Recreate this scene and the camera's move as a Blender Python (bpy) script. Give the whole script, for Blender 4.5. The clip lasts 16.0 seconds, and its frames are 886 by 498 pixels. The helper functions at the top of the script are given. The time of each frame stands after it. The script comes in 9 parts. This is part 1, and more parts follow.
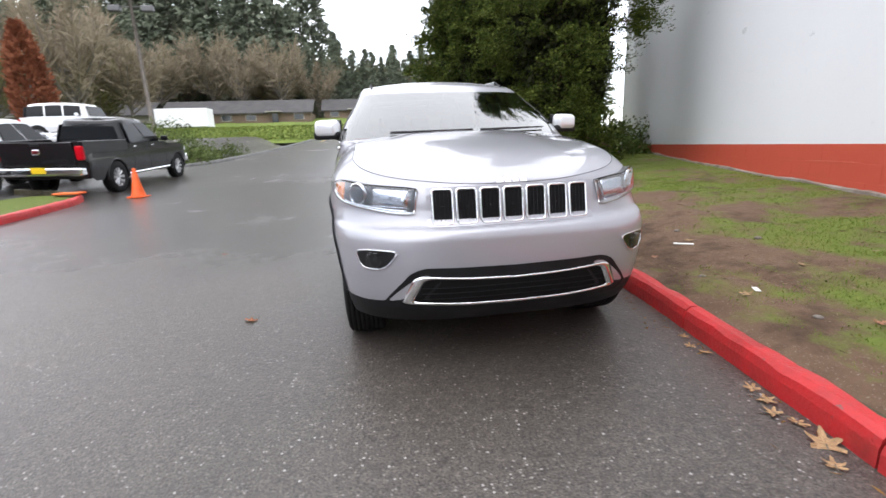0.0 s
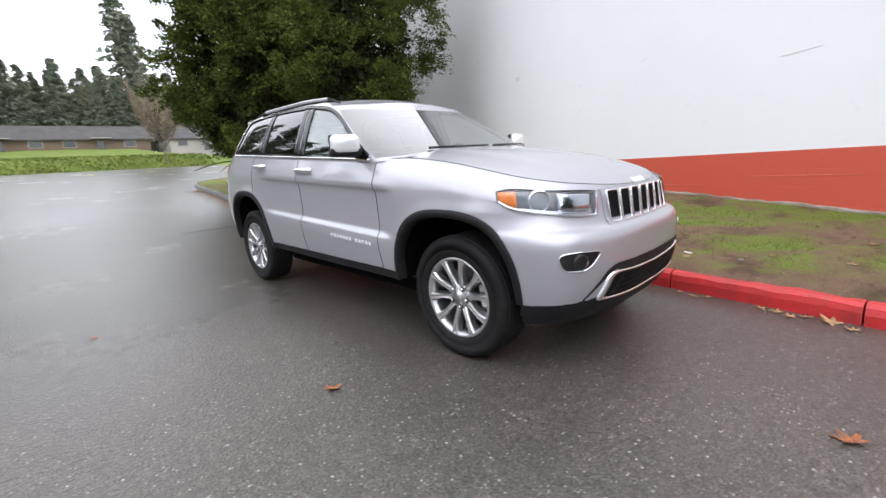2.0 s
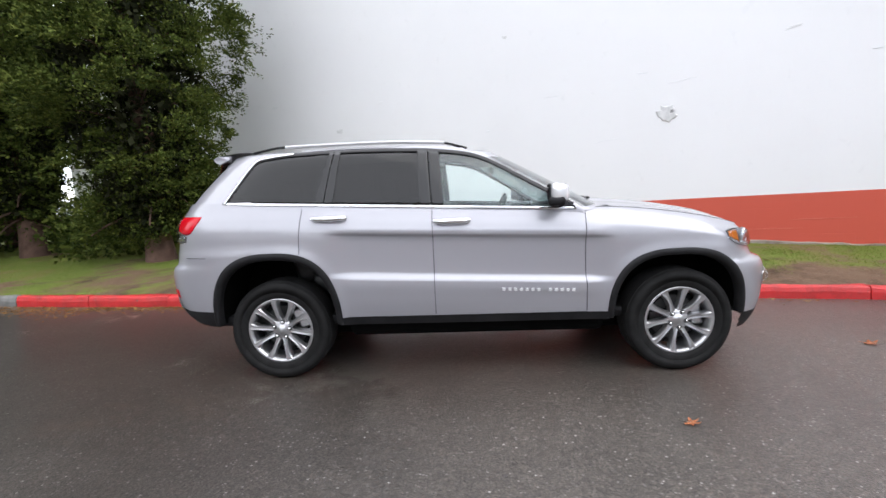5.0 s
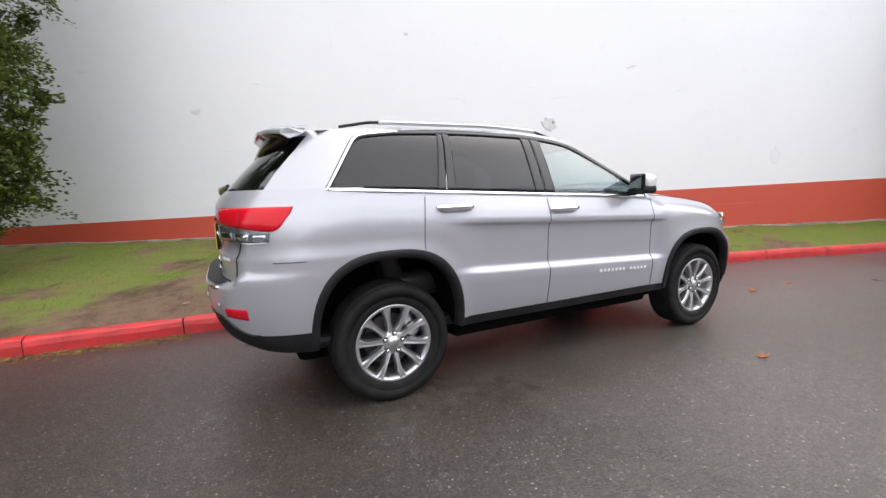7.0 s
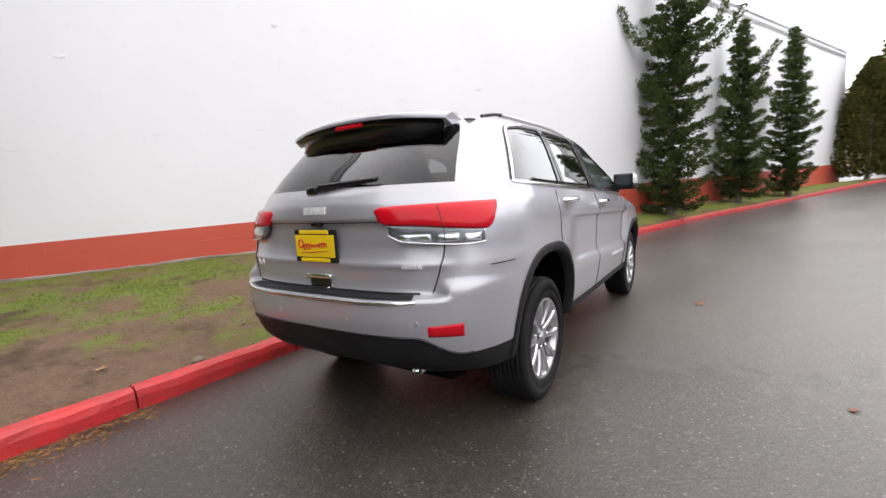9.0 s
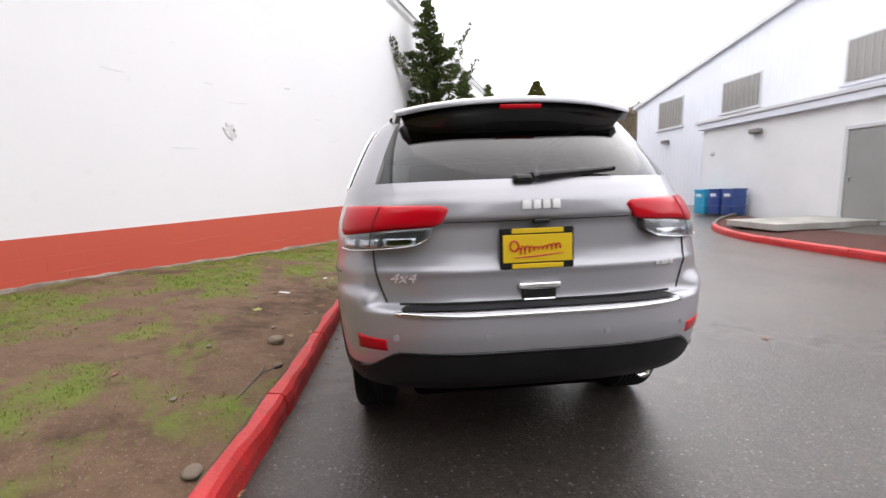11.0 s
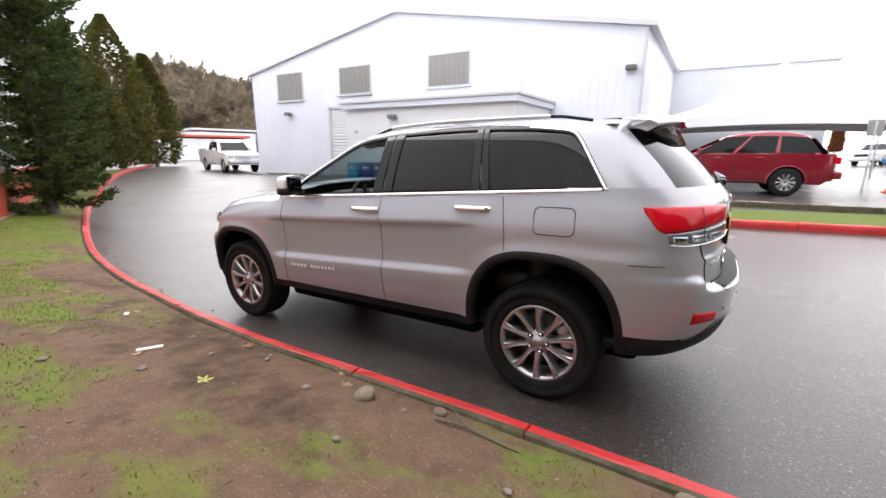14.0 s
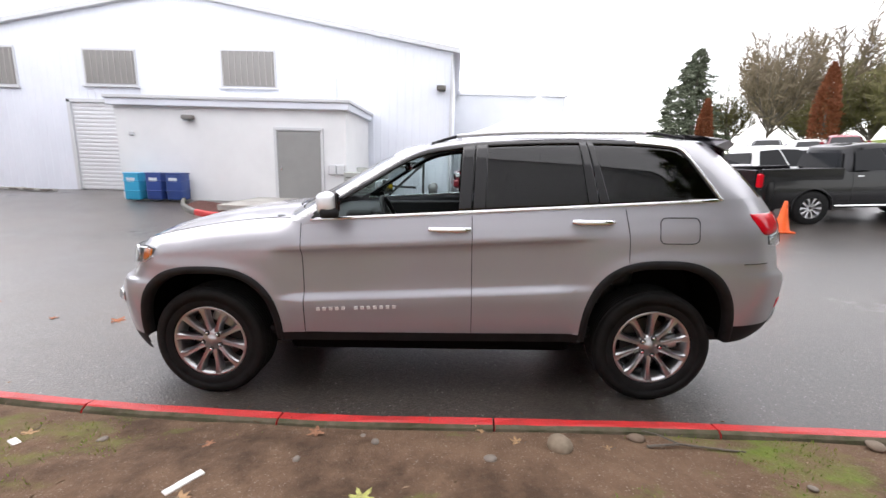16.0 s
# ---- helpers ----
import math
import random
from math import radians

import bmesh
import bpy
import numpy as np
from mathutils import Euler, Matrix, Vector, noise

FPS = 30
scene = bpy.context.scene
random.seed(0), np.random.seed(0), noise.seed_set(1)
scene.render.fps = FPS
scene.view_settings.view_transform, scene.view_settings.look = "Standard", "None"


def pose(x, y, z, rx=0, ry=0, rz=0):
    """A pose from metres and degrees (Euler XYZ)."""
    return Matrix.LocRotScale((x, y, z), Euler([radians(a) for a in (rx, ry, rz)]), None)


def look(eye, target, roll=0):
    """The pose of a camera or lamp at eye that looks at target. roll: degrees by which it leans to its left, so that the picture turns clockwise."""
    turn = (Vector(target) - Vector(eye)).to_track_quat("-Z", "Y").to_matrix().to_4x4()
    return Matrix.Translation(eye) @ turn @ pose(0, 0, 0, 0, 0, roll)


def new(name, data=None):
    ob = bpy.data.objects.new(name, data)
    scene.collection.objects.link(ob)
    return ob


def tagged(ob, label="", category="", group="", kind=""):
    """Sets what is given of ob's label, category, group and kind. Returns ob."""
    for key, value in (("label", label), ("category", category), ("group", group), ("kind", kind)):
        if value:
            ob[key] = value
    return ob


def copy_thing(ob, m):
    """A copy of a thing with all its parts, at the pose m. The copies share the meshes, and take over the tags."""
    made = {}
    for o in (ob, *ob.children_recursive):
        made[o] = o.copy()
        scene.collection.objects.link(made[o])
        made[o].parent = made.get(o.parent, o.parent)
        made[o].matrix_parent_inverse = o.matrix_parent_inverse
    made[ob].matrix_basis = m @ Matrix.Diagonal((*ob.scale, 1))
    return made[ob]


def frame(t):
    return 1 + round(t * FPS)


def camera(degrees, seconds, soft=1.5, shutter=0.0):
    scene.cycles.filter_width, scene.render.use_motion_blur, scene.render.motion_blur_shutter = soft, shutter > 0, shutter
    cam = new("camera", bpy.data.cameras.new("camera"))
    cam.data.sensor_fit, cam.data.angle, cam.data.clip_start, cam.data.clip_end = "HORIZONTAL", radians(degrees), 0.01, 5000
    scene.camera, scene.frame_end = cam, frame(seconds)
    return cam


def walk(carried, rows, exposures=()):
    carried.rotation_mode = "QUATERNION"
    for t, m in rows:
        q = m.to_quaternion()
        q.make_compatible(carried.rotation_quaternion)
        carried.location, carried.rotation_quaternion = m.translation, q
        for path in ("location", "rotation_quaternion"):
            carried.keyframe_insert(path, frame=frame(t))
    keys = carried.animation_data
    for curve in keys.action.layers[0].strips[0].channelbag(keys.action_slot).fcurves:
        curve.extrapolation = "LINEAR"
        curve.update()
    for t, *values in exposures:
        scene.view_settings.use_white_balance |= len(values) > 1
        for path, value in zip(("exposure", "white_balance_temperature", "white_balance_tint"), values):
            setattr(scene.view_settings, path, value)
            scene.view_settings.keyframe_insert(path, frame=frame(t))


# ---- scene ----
SEC = 16.0
cam = camera(91.7, SEC, shutter=0.28)

PATH = [
    (0, (-0.7, -4.258, 1.118), (-0.385, -2.336, 0.663), -2.2),
    (0.5, (-1.245, -4.127, 1.077), (-0.645, -2.253, 0.721), -3.1),
    (1, (-1.767, -3.871, 1.099), (-0.897, -2.102, 0.761), -4.9),
    (1.5, (-2.209, -3.563, 1.114), (-1.074, -1.953, 0.768), -4.1),
    (2, (-2.647, -3.186, 1.119), (-1.275, -1.781, 0.737), -4.2),
    (2.5, (-3.013, -2.738, 1.183), (-1.473, -1.523, 0.792), -4.0),
    (3, (-3.35, -2.258, 1.235), (-1.645, -1.285, 0.851), -5.6),
    (3.5, (-3.574, -1.726, 1.291), (-1.747, -0.987, 0.954), -5.3),
    (4, (-3.781, -1.17, 1.322), (-1.873, -0.646, 1.029), -4.2),
    (4.5, (-3.887, -0.569, 1.332), (-1.934, -0.247, 1.044), -4.2),
    (5, (-3.941, 0.038, 1.354), (-1.96, 0.138, 1.097), -3.9),
    (5.2, (-3.937, 0.282, 1.362), (-1.955, 0.322, 1.099), -3.2),
    (7.3, (-3.151, 2.555, 1.388), (-1.446, 1.552, 1.09), -2.9),
    (7.5, (-3.032, 2.743, 1.392), (-1.378, 1.657, 1.102), -2.6),
    (8, (-2.665, 3.183, 1.405), (-1.169, 1.886, 1.123), -1.9),
    (8.5, (-2.219, 3.593, 1.398), (-0.906, 2.107, 1.139), -2.5),
    (8.7, (-2.046, 3.722, 1.386), (-0.818, 2.167, 1.111), -3.4),
    (10.8, (0.311, 4.195, 1.403), (0.257, 2.214, 1.128), -1.0),
    (11, (0.565, 4.1, 1.377), (0.393, 2.128, 1.091), -1.9),
    (11.5, (1.13, 3.961, 1.37), (0.64, 2.048, 1.049), -0.7),
    (12, (1.666, 3.76, 1.41), (0.818, 1.983, 1.061), -0.5),
    (12.5, (2.17, 3.458, 1.458), (1.076, 1.828, 1.078), -1.0),
    (13, (2.635, 3.127, 1.515), (1.323, 1.684, 1.074), -1.1),
    (13.5, (2.978, 2.689, 1.563), (1.51, 1.402, 1.13), -1.3),
    (14, (3.284, 2.237, 1.594), (1.625, 1.218, 1.135), 0.4),
    (14.5, (3.425, 1.736, 1.596), (1.657, 0.909, 1.162), -1.5),
    (15, (3.562, 1.207, 1.584), (1.68, 0.688, 1.149), 0.7),
    (15.5, (3.579, 0.667, 1.565), (1.638, 0.385, 1.17), 0.5),
    (16, (3.538, 0.15, 1.558), (1.578, 0.096, 1.165), 1.6),
]

walk(cam, [(t, look(eye, aim, roll)) for t, eye, aim, roll in PATH],
     exposures=[(0.0, 0.20, 6350, 10.5), (5.0, 0.16, 6350, 10.0), (8.5, 0.18, 6700, 11.5), (11.0, 0.18, 6750, 12.5), (12.5, 0.25, 6800, 13.0), (14.0, 0.40, 6700, 13.0), (16.0, 0.38, 6620, 12.5)])

# ---- overcast daylight ----
world = bpy.data.worlds.new("overcast")
scene.world = world
world.use_nodes = True
wn, wl = world.node_tree.nodes, world.node_tree.links
wn.clear()
sky = wn.new("ShaderNodeTexSky")
sky.sky_type = "NISHITA"
sky.sun_disc = False
sky.sun_elevation, sky.sun_rotation = radians(48), radians(200)
sky_bg = wn.new("ShaderNodeBackground")
sky_bg.inputs["Strength"].default_value = 0.10
cloud_bg = wn.new("ShaderNodeBackground")
cloud_bg.inputs["Color"].default_value = (1.0, 0.985, 0.985, 1)
cloud_bg.inputs["Strength"].default_value = 2.0
both = wn.new("ShaderNodeAddShader")
wout = wn.new("ShaderNodeOutputWorld")
wl.new(sky.outputs[0], sky_bg.inputs["Color"])
wl.new(sky_bg.outputs[0], both.inputs[0])
wl.new(cloud_bg.outputs[0], both.inputs[1])
wl.new(both.outputs[0], wout.inputs["Surface"])
sun_data = bpy.data.lights.new("sun", "SUN")
sun_data.energy, sun_data.angle, sun_data.color = 0.7, radians(70), (1.0, 0.97, 0.93)
sun = new("sun", sun_data)
sun.matrix_world = look((-6, -10, 20), (0, 0, 0))


# ---- materials ----
def material(name, colour, rough=0.6, metal=0.0, coat=0.0, alpha=1.0, spec=0.5):
    m = bpy.data.materials.new(name)
    m.use_nodes = True
    b = m.node_tree.nodes["Principled BSDF"]
    b.inputs["Base Color"].default_value = (*colour, 1)
    b.inputs["Roughness"].default_value = rough
    b.inputs["Metallic"].default_value = metal
    b.inputs["Coat Weight"].default_value = coat
    b.inputs["Coat Roughness"].default_value = 0.04
    b.inputs["Specular IOR Level"].default_value = spec
    return m


def bsdf(m):
    return m.node_tree.nodes["Principled BSDF"]


def node(m, kind, **values):
    n = m.node_tree.nodes.new(kind)
    for key, value in values.items():
        n.inputs[key.replace("_", " ")].default_value = value
    return n


def link(m, a, b):
    m.node_tree.links.new(a, b)


def coords(m, scale=(1, 1, 1), world_space=True):
    n = m.node_tree.nodes
    mp = n.new("ShaderNodeMapping")
    mp.inputs["Scale"].default_value = scale
    if world_space:
        link(m, n.new("ShaderNodeNewGeometry").outputs["Position"], mp.inputs[0])
    else:
        link(m, n.new("ShaderNodeTexCoord").outputs["Object"], mp.inputs[0])
    return mp.outputs[0]


def noise_tex(m, vec, scale, detail=4.0, rough=0.6):
    t = node(m, "ShaderNodeTexNoise", Scale=scale, Detail=detail, Roughness=rough)
    link(m, vec, t.inputs["Vector"])
    return t.outputs["Fac"]


def ramp(m, fac, stops):
    r = m.node_tree.nodes.new("ShaderNodeValToRGB")
    while len(r.color_ramp.elements) < len(stops):
        r.color_ramp.elements.new(0.5)
    for e, (p, c) in zip(r.color_ramp.elements, stops):
        e.position = p
        e.color = (c, c, c, 1) if isinstance(c, (int, float)) else (*c, 1)
    link(m, fac, r.inputs[0])
    return r.outputs[0]


def mix(m, fac, a, b, mode="MIX"):
    x = m.node_tree.nodes.new("ShaderNodeMix")
    x.data_type, x.blend_type = "RGBA", mode
    for value, slot in ((fac, 0), (a, 6), (b, 7)):
        if hasattr(value, "links"):
            link(m, value, x.inputs[slot])
        elif slot == 0:
            x.inputs[0].default_value = value
        else:
            x.inputs[slot].default_value = (*value, 1)
    return x.outputs[2]


def bump(m, height, strength=0.3, dist=0.01):
    b = node(m, "ShaderNodeBump", Strength=strength, Distance=dist)
    link(m, height, b.inputs["Height"])
    link(m, b.outputs[0], bsdf(m).inputs["Normal"])
    return b


def mottled(name, c1, c2, scale=6.0, rough=0.7, bump_scale=60.0, bump_strength=0.2, dist=0.005, metal=0.0, coat=0.0, spec=0.5):
    """Two tones of one surface with fine relief."""
    m = material(name, c1, rough, metal, coat, spec=spec)
    v = coords(m)
    col = mix(m, ramp(m, noise_tex(m, v, scale), [(0.35, 0.0), (0.65, 1.0)]), c1, c2)
    link(m, col, bsdf(m).inputs["Base Color"])
    bump(m, noise_tex(m, v, bump_scale, 3), bump_strength, dist)
    return m


def glass(name, tint, rough=0.0, gloss=0.06):
    """A thin pane: a tinted look through it and a Fresnel reflection."""
    m = bpy.data.materials.new(name)
    m.use_nodes = True
    n = m.node_tree.nodes
    n.clear()
    tr = n.new("ShaderNodeBsdfTransparent")
    tr.inputs[0].default_value = (*tint, 1)
    gl = n.new("ShaderNodeBsdfGlossy")
    gl.inputs["Roughness"].default_value = rough
    lw = n.new("ShaderNodeLayerWeight")
    lw.inputs["Blend"].default_value = 0.5
    pw = n.new("ShaderNodeMath")
    pw.operation = "POWER"
    pw.inputs[1].default_value = 3.0
    add = n.new("ShaderNodeMath")
    add.operation, add.use_clamp = "MULTIPLY_ADD", True
    add.inputs[1].default_value, add.inputs[2].default_value = 0.9, gloss
    link(m, lw.outputs["Facing"], pw.inputs[0])
    mx = n.new("ShaderNodeMixShader")
    out = n.new("ShaderNodeOutputMaterial")
    link(m, pw.outputs[0], add.inputs[0])
    link(m, add.outputs[0], mx.inputs[0])
    link(m, tr.outputs[0], mx.inputs[1])
    link(m, gl.outputs[0], mx.inputs[2])
    link(m, mx.outputs[0], out.inputs[0])
    return m


def make_asphalt():
    m = material("wet_asphalt", (0.045, 0.043, 0.041), 0.4, spec=0.22)
    v = coords(m)
    fine, mid = noise_tex(m, v, 110, 4, 0.75), noise_tex(m, v, 26, 4, 0.7)
    stone = node(m, "ShaderNodeTexVoronoi", Scale=62.0)
    link(m, v, stone.inputs["Vector"])
    pick = ramp(m, stone.outputs["Color"], [(0.66, 0.0), (0.86, 1.0)])
    pick = mix(m, 1.0, pick, ramp(m, noise_tex(m, v, 5.0, 3, 0.7), [(0.40, 0.25), (0.62, 1.0)]), "MULTIPLY")
    dot = ramp(m, stone.outputs["Distance"], [(0.12, 1.0), (0.42, 0.0)])
    fleck = mix(m, 1.0, pick, dot, "MULTIPLY")
    base = mix(m, ramp(m, fine, [(0.36, 0.0), (0.64, 1.0)]), (0.009, 0.0076, 0.0066), (0.175, 0.150, 0.128))
    base = mix(m, ramp(m, mid, [(0.40, 0.0), (0.66, 0.55)]), base, (0.020, 0.0168, 0.0146))
    base = mix(m, fleck, base, (0.50, 0.47, 0.44))
    # pale chips scattered among the stones
    chip = node(m, "ShaderNodeTexVoronoi", Scale=30.0)
    link(m, v, chip.inputs["Vector"])
    chips = mix(m, 1.0, ramp(m, chip.outputs["Color"], [(0.70, 0.0), (0.78, 1.0)]), ramp(m, chip.outputs["Distance"], [(0.13, 1.0), (0.21, 0.0)]), "MULTIPLY")
    base = mix(m, chips, base, (0.44, 0.42, 0.395))
    # the base turns darker and smoother from beside the parked car to behind it
    axes = m.node_tree.nodes.new("ShaderNodeSeparateXYZ")
    link(m, v, axes.inputs[0])
    along_y = m.node_tree.nodes.new("ShaderNodeMapRange")
    along_y.interpolation_type = "SMOOTHSTEP"
    for slot, value in zip((1, 2, 3, 4), (-0.4, 2.4, -0.10, 0.20)):
        along_y.inputs[slot].default_value = value
    link(m, axes.outputs["Y"], along_y.inputs[0])
    damp = m.node_tree.nodes.new("ShaderNodeMath")
    link(m, noise_tex(m, v, 0.45, 5, 0.65), damp.inputs[0])
    link(m, along_y.outputs[0], damp.inputs[1])
    wet = ramp(m, damp.outputs[0], [(0.28, 0.0), (0.74, 1.0)])
    base = mix(m, mix(m, 0.62, (0.0, 0.0, 0.0), wet), base, (0.013, 0.0108, 0.0094))
    silt = ramp(m, noise_tex(m, coords(m, (0.8, 0.35, 1.0)), 0.9, 6, 0.7), [(0.60, 0.0), (0.72, 0.45)])
    base = mix(m, silt, base, (0.085, 0.058, 0.040))
    link(m, base, bsdf(m).inputs["Base Color"])
    link(m, ramp(m, mix(m, 0.40, wet, fine), [(0.2, 0.40), (0.8, 0.20)]), bsdf(m).inputs["Roughness"])
    bump(m, mix(m, 0.5, fine, stone.outputs["Distance"]), 0.62, 0.007)
    # a thin film of water lies over the stones
    bsdf(m).inputs["Coat Weight"].default_value = 0.75
    bsdf(m).inputs["Coat IOR"].default_value = 1.43
    bsdf(m).inputs["Coat Roughness"].default_value = 0.44
    film = node(m, "ShaderNodeBump", Strength=0.45, Distance=0.006)
    link(m, mix(m, 0.5, mix(m, 0.6, mid, fine), stone.outputs["Distance"]), film.inputs["Height"])
    link(m, film.outputs[0], bsdf(m).inputs["Coat Normal"])
    return m


def make_wall_paint(name, white):
    """Painted concrete blocks, with the joints just showing."""
    m = material(name, white, 0.55)
    v = coords(m)
    big, small = noise_tex(m, v, 0.35, 4), noise_tex(m, v, 5, 5)
    col = mix(m, ramp(m, big, [(0.3, 0.0), (0.7, 1.0)]), tuple(c * 0.95 for c in white), white)
    col = mix(m, ramp(m, small, [(0.62, 0.0), (0.80, 0.5)]), col, tuple(c * 0.86 for c in white))
    link(m, col, bsdf(m).inputs["Base Color"])
    tc = m.node_tree.nodes.new("ShaderNodeTexCoord")
    mp = m.node_tree.nodes.new("ShaderNodeMapping")
    mp.inputs["Rotation"].default_value = (radians(90), 0, 0)
    link(m, tc.outputs["Object"], mp.inputs[0])
    br = node(m, "ShaderNodeTexBrick", Scale=1.0)
    br.inputs["Brick Width"].default_value, br.inputs["Row Height"].default_value = 0.4, 0.2
    br.inputs["Mortar Size"].default_value = 0.006
    br.inputs["Mortar Smooth"].default_value = 0.8
    link(m, mp.outputs[0], br.inputs["Vector"])
    h = mix(m, 0.25, br.outputs["Fac"], noise_tex(m, v, 30, 3))
    b = bump(m, h, 0.12, -0.004)
    return m


PAINT = material("silver_paint", (0.35, 0.35, 0.37), 0.38, 0.42, 1.0)
flake = noise_tex(PAINT, coords(PAINT, world_space=False), 900, 2)
link(PAINT, mix(PAINT, flake, (0.335, 0.335, 0.362), (0.450, 0.448, 0.485)), bsdf(PAINT).inputs["Base Color"])
CHROME = material("chrome", (0.86, 0.87, 0.88), 0.06, 1.0)
ALLOY = material("polished_alloy", (0.50, 0.50, 0.51), 0.30, 0.9)
DARK_METAL = material("dark_metal", (0.10, 0.10, 0.10), 0.45, 0.8)
BLACK_PLASTIC = mottled("black_plastic", (0.008, 0.008, 0.009), (0.014, 0.014, 0.015), 8, 0.55, 700, 0.15, 0.001, spec=0.25)
GLOSS_BLACK = material("gloss_black", (0.008, 0.008, 0.009), 0.12)
RUBBER = mottled("tyre_rubber", (0.008, 0.008, 0.008), (0.014, 0.014, 0.014), 10, 0.75, 300, 0.2, 0.001, spec=0.2)
CLEAR = glass("clear_glass", (0.86, 0.93, 0.92))
SHIELD = glass("windscreen_glass", (0.40, 0.50, 0.50), gloss=0.20)
TINT = glass("tinted_glass", (0.15, 0.155, 0.16), gloss=0.045)
RED_LENS = material("red_lens", (0.50, 0.005, 0.014), 0.14, 0.0, 0.12, spec=0.2)
AMBER_LENS = material("amber_lens", (0.85, 0.22, 0.02), 0.1, 0.0, 1.0)
CLEAR_LENS = glass("clear_lens", (0.92, 0.94, 0.96), gloss=0.04)
SEAM = material("panel_gap", (0.01, 0.01, 0.01), 0.8)
CABIN = mottled("cabin_trim", (0.014, 0.014, 0.015), (0.022, 0.022, 0.022), 6, 0.6, 300, 0.2, 0.001)
SEAT = mottled("seat_leather", (0.018, 0.017, 0.017), (0.028, 0.027, 0.026), 5, 0.45, 200, 0.3, 0.001)
PLATE_YELLOW = material("plate_yellow", (0.80, 0.55, 0.01), 0.45)
PLATE_RED = material("plate_red", (0.55, 0.02, 0.02), 0.45)
ASPHALT = make_asphalt()
WHITE_WALL = make_wall_paint("white_wall_paint", (0.80, 0.80, 0.81))
RED_WALL = make_wall_paint("red_wall_paint", (0.55, 0.086, 0.050))
def make_kerb_paint():
    """Red paint worn and chipped to dark concrete, scuffed by tyres."""
    m = mottled("red_kerb_paint", (0.56, 0.026, 0.028), (0.43, 0.030, 0.03), 7, 0.45, 55, 0.6, 0.008)
    v = coords(m)
    paint = bsdf(m).inputs["Base Color"].links[0].from_socket
    scuff = mix(m, ramp(m, noise_tex(m, v, 2.6, 6, 0.72), [(0.54, 0.0), (0.72, 0.65)]), paint, (0.16, 0.020, 0.018))
    chips = mix(m, ramp(m, noise_tex(m, v, 17, 5, 0.7), [(0.64, 0.0), (0.70, 1.0)]), scuff, (0.13, 0.085, 0.07))
    link(m, chips, bsdf(m).inputs["Base Color"])
    return m


KERB_RED = make_kerb_paint()
KERB_GREY = mottled("grey_kerb_concrete", (0.20, 0.20, 0.19), (0.12, 0.12, 0.11), 5, 0.8, 50, 0.5, 0.006)
CONCRETE = mottled("pale_concrete", (0.40, 0.39, 0.36), (0.28, 0.27, 0.25), 2, 0.8, 40, 0.3, 0.004)
SIDING = mottled("pale_blue_siding", (0.70, 0.73, 0.80), (0.66, 0.69, 0.76), 0.6, 0.5, 30, 0.05, 0.002)
ANNEX = mottled("pale_stucco", (0.74, 0.75, 0.76), (0.70, 0.71, 0.72), 1.0, 0.7, 40, 0.1, 0.003)
TRIM = material("grey_trim", (0.55, 0.56, 0.58), 0.5)
DOOR_GREY = mottled("grey_door_paint", (0.27, 0.27, 0.265), (0.25, 0.25, 0.245), 2, 0.5, 60, 0.05, 0.002)
BARK_BED = mottled("bark_mulch", (0.11, 0.035, 0.025), (0.05, 0.018, 0.013), 25, 0.9, 45, 1.0, 0.03)


# ---- building helpers ----
def mesh_object(name, verts, faces, mat, parent=None, label="", smooth=False):
    me = bpy.data.meshes.new(name)
    me.from_pydata([tuple(map(float, v)) for v in verts], [], [tuple(map(int, f)) for f in faces])
    me.materials.append(mat)
    if smooth:
        me.shade_smooth()
    ob = new(name, me)
    ob.parent = parent
    if label:
        ob["label"] = label
    return ob


def part(name, bm, mat, parent, label="", smooth=False):
    me = bpy.data.meshes.new(name)
    bm.to_mesh(me)
    bm.free()
    me.materials.append(mat)
    if smooth:
        me.shade_smooth()
    ob = new(name, me)
    ob.parent = parent
    if label:
        ob["label"] = label
    return ob


def thing(name, m, label, category, group="", kind=""):
    ob = new(name)
    ob.empty_display_size = 0.2
    ob.matrix_world = m
    return tagged(ob, label, category, group, kind)


def box_bm(size, at=(0, 0, 0), bevel=0.0, seg=2, turn=None):
    """A box of that size with its middle at the place given, its edges rounded."""
    bm = bmesh.new()
    bmesh.ops.create_cube(bm, size=1.0)
    bmesh.ops.scale(bm, vec=size, verts=bm.verts)
    if bevel:
        bmesh.ops.bevel(bm, geom=list(bm.edges), offset=bevel, segments=seg, profile=0.5, affect="EDGES")
    if turn is not None:
        bmesh.ops.transform(bm, matrix=turn, verts=bm.verts)
    bmesh.ops.translate(bm, vec=at, verts=bm.verts)
    return bm


def grid(points, close_u=False):
    """Vertices and quads of a grid of points, rows by columns."""
    a = np.asarray(points, float)
    nu, nv = a.shape[:2]
    faces = []
    for i in range(nu if close_u else nu - 1):
        j = (i + 1) % nu
        for k in range(nv - 1):
            faces.append((i * nv + k, j * nv + k, j * nv + k + 1, i * nv + k + 1))
    return a.reshape(-1, 3), faces


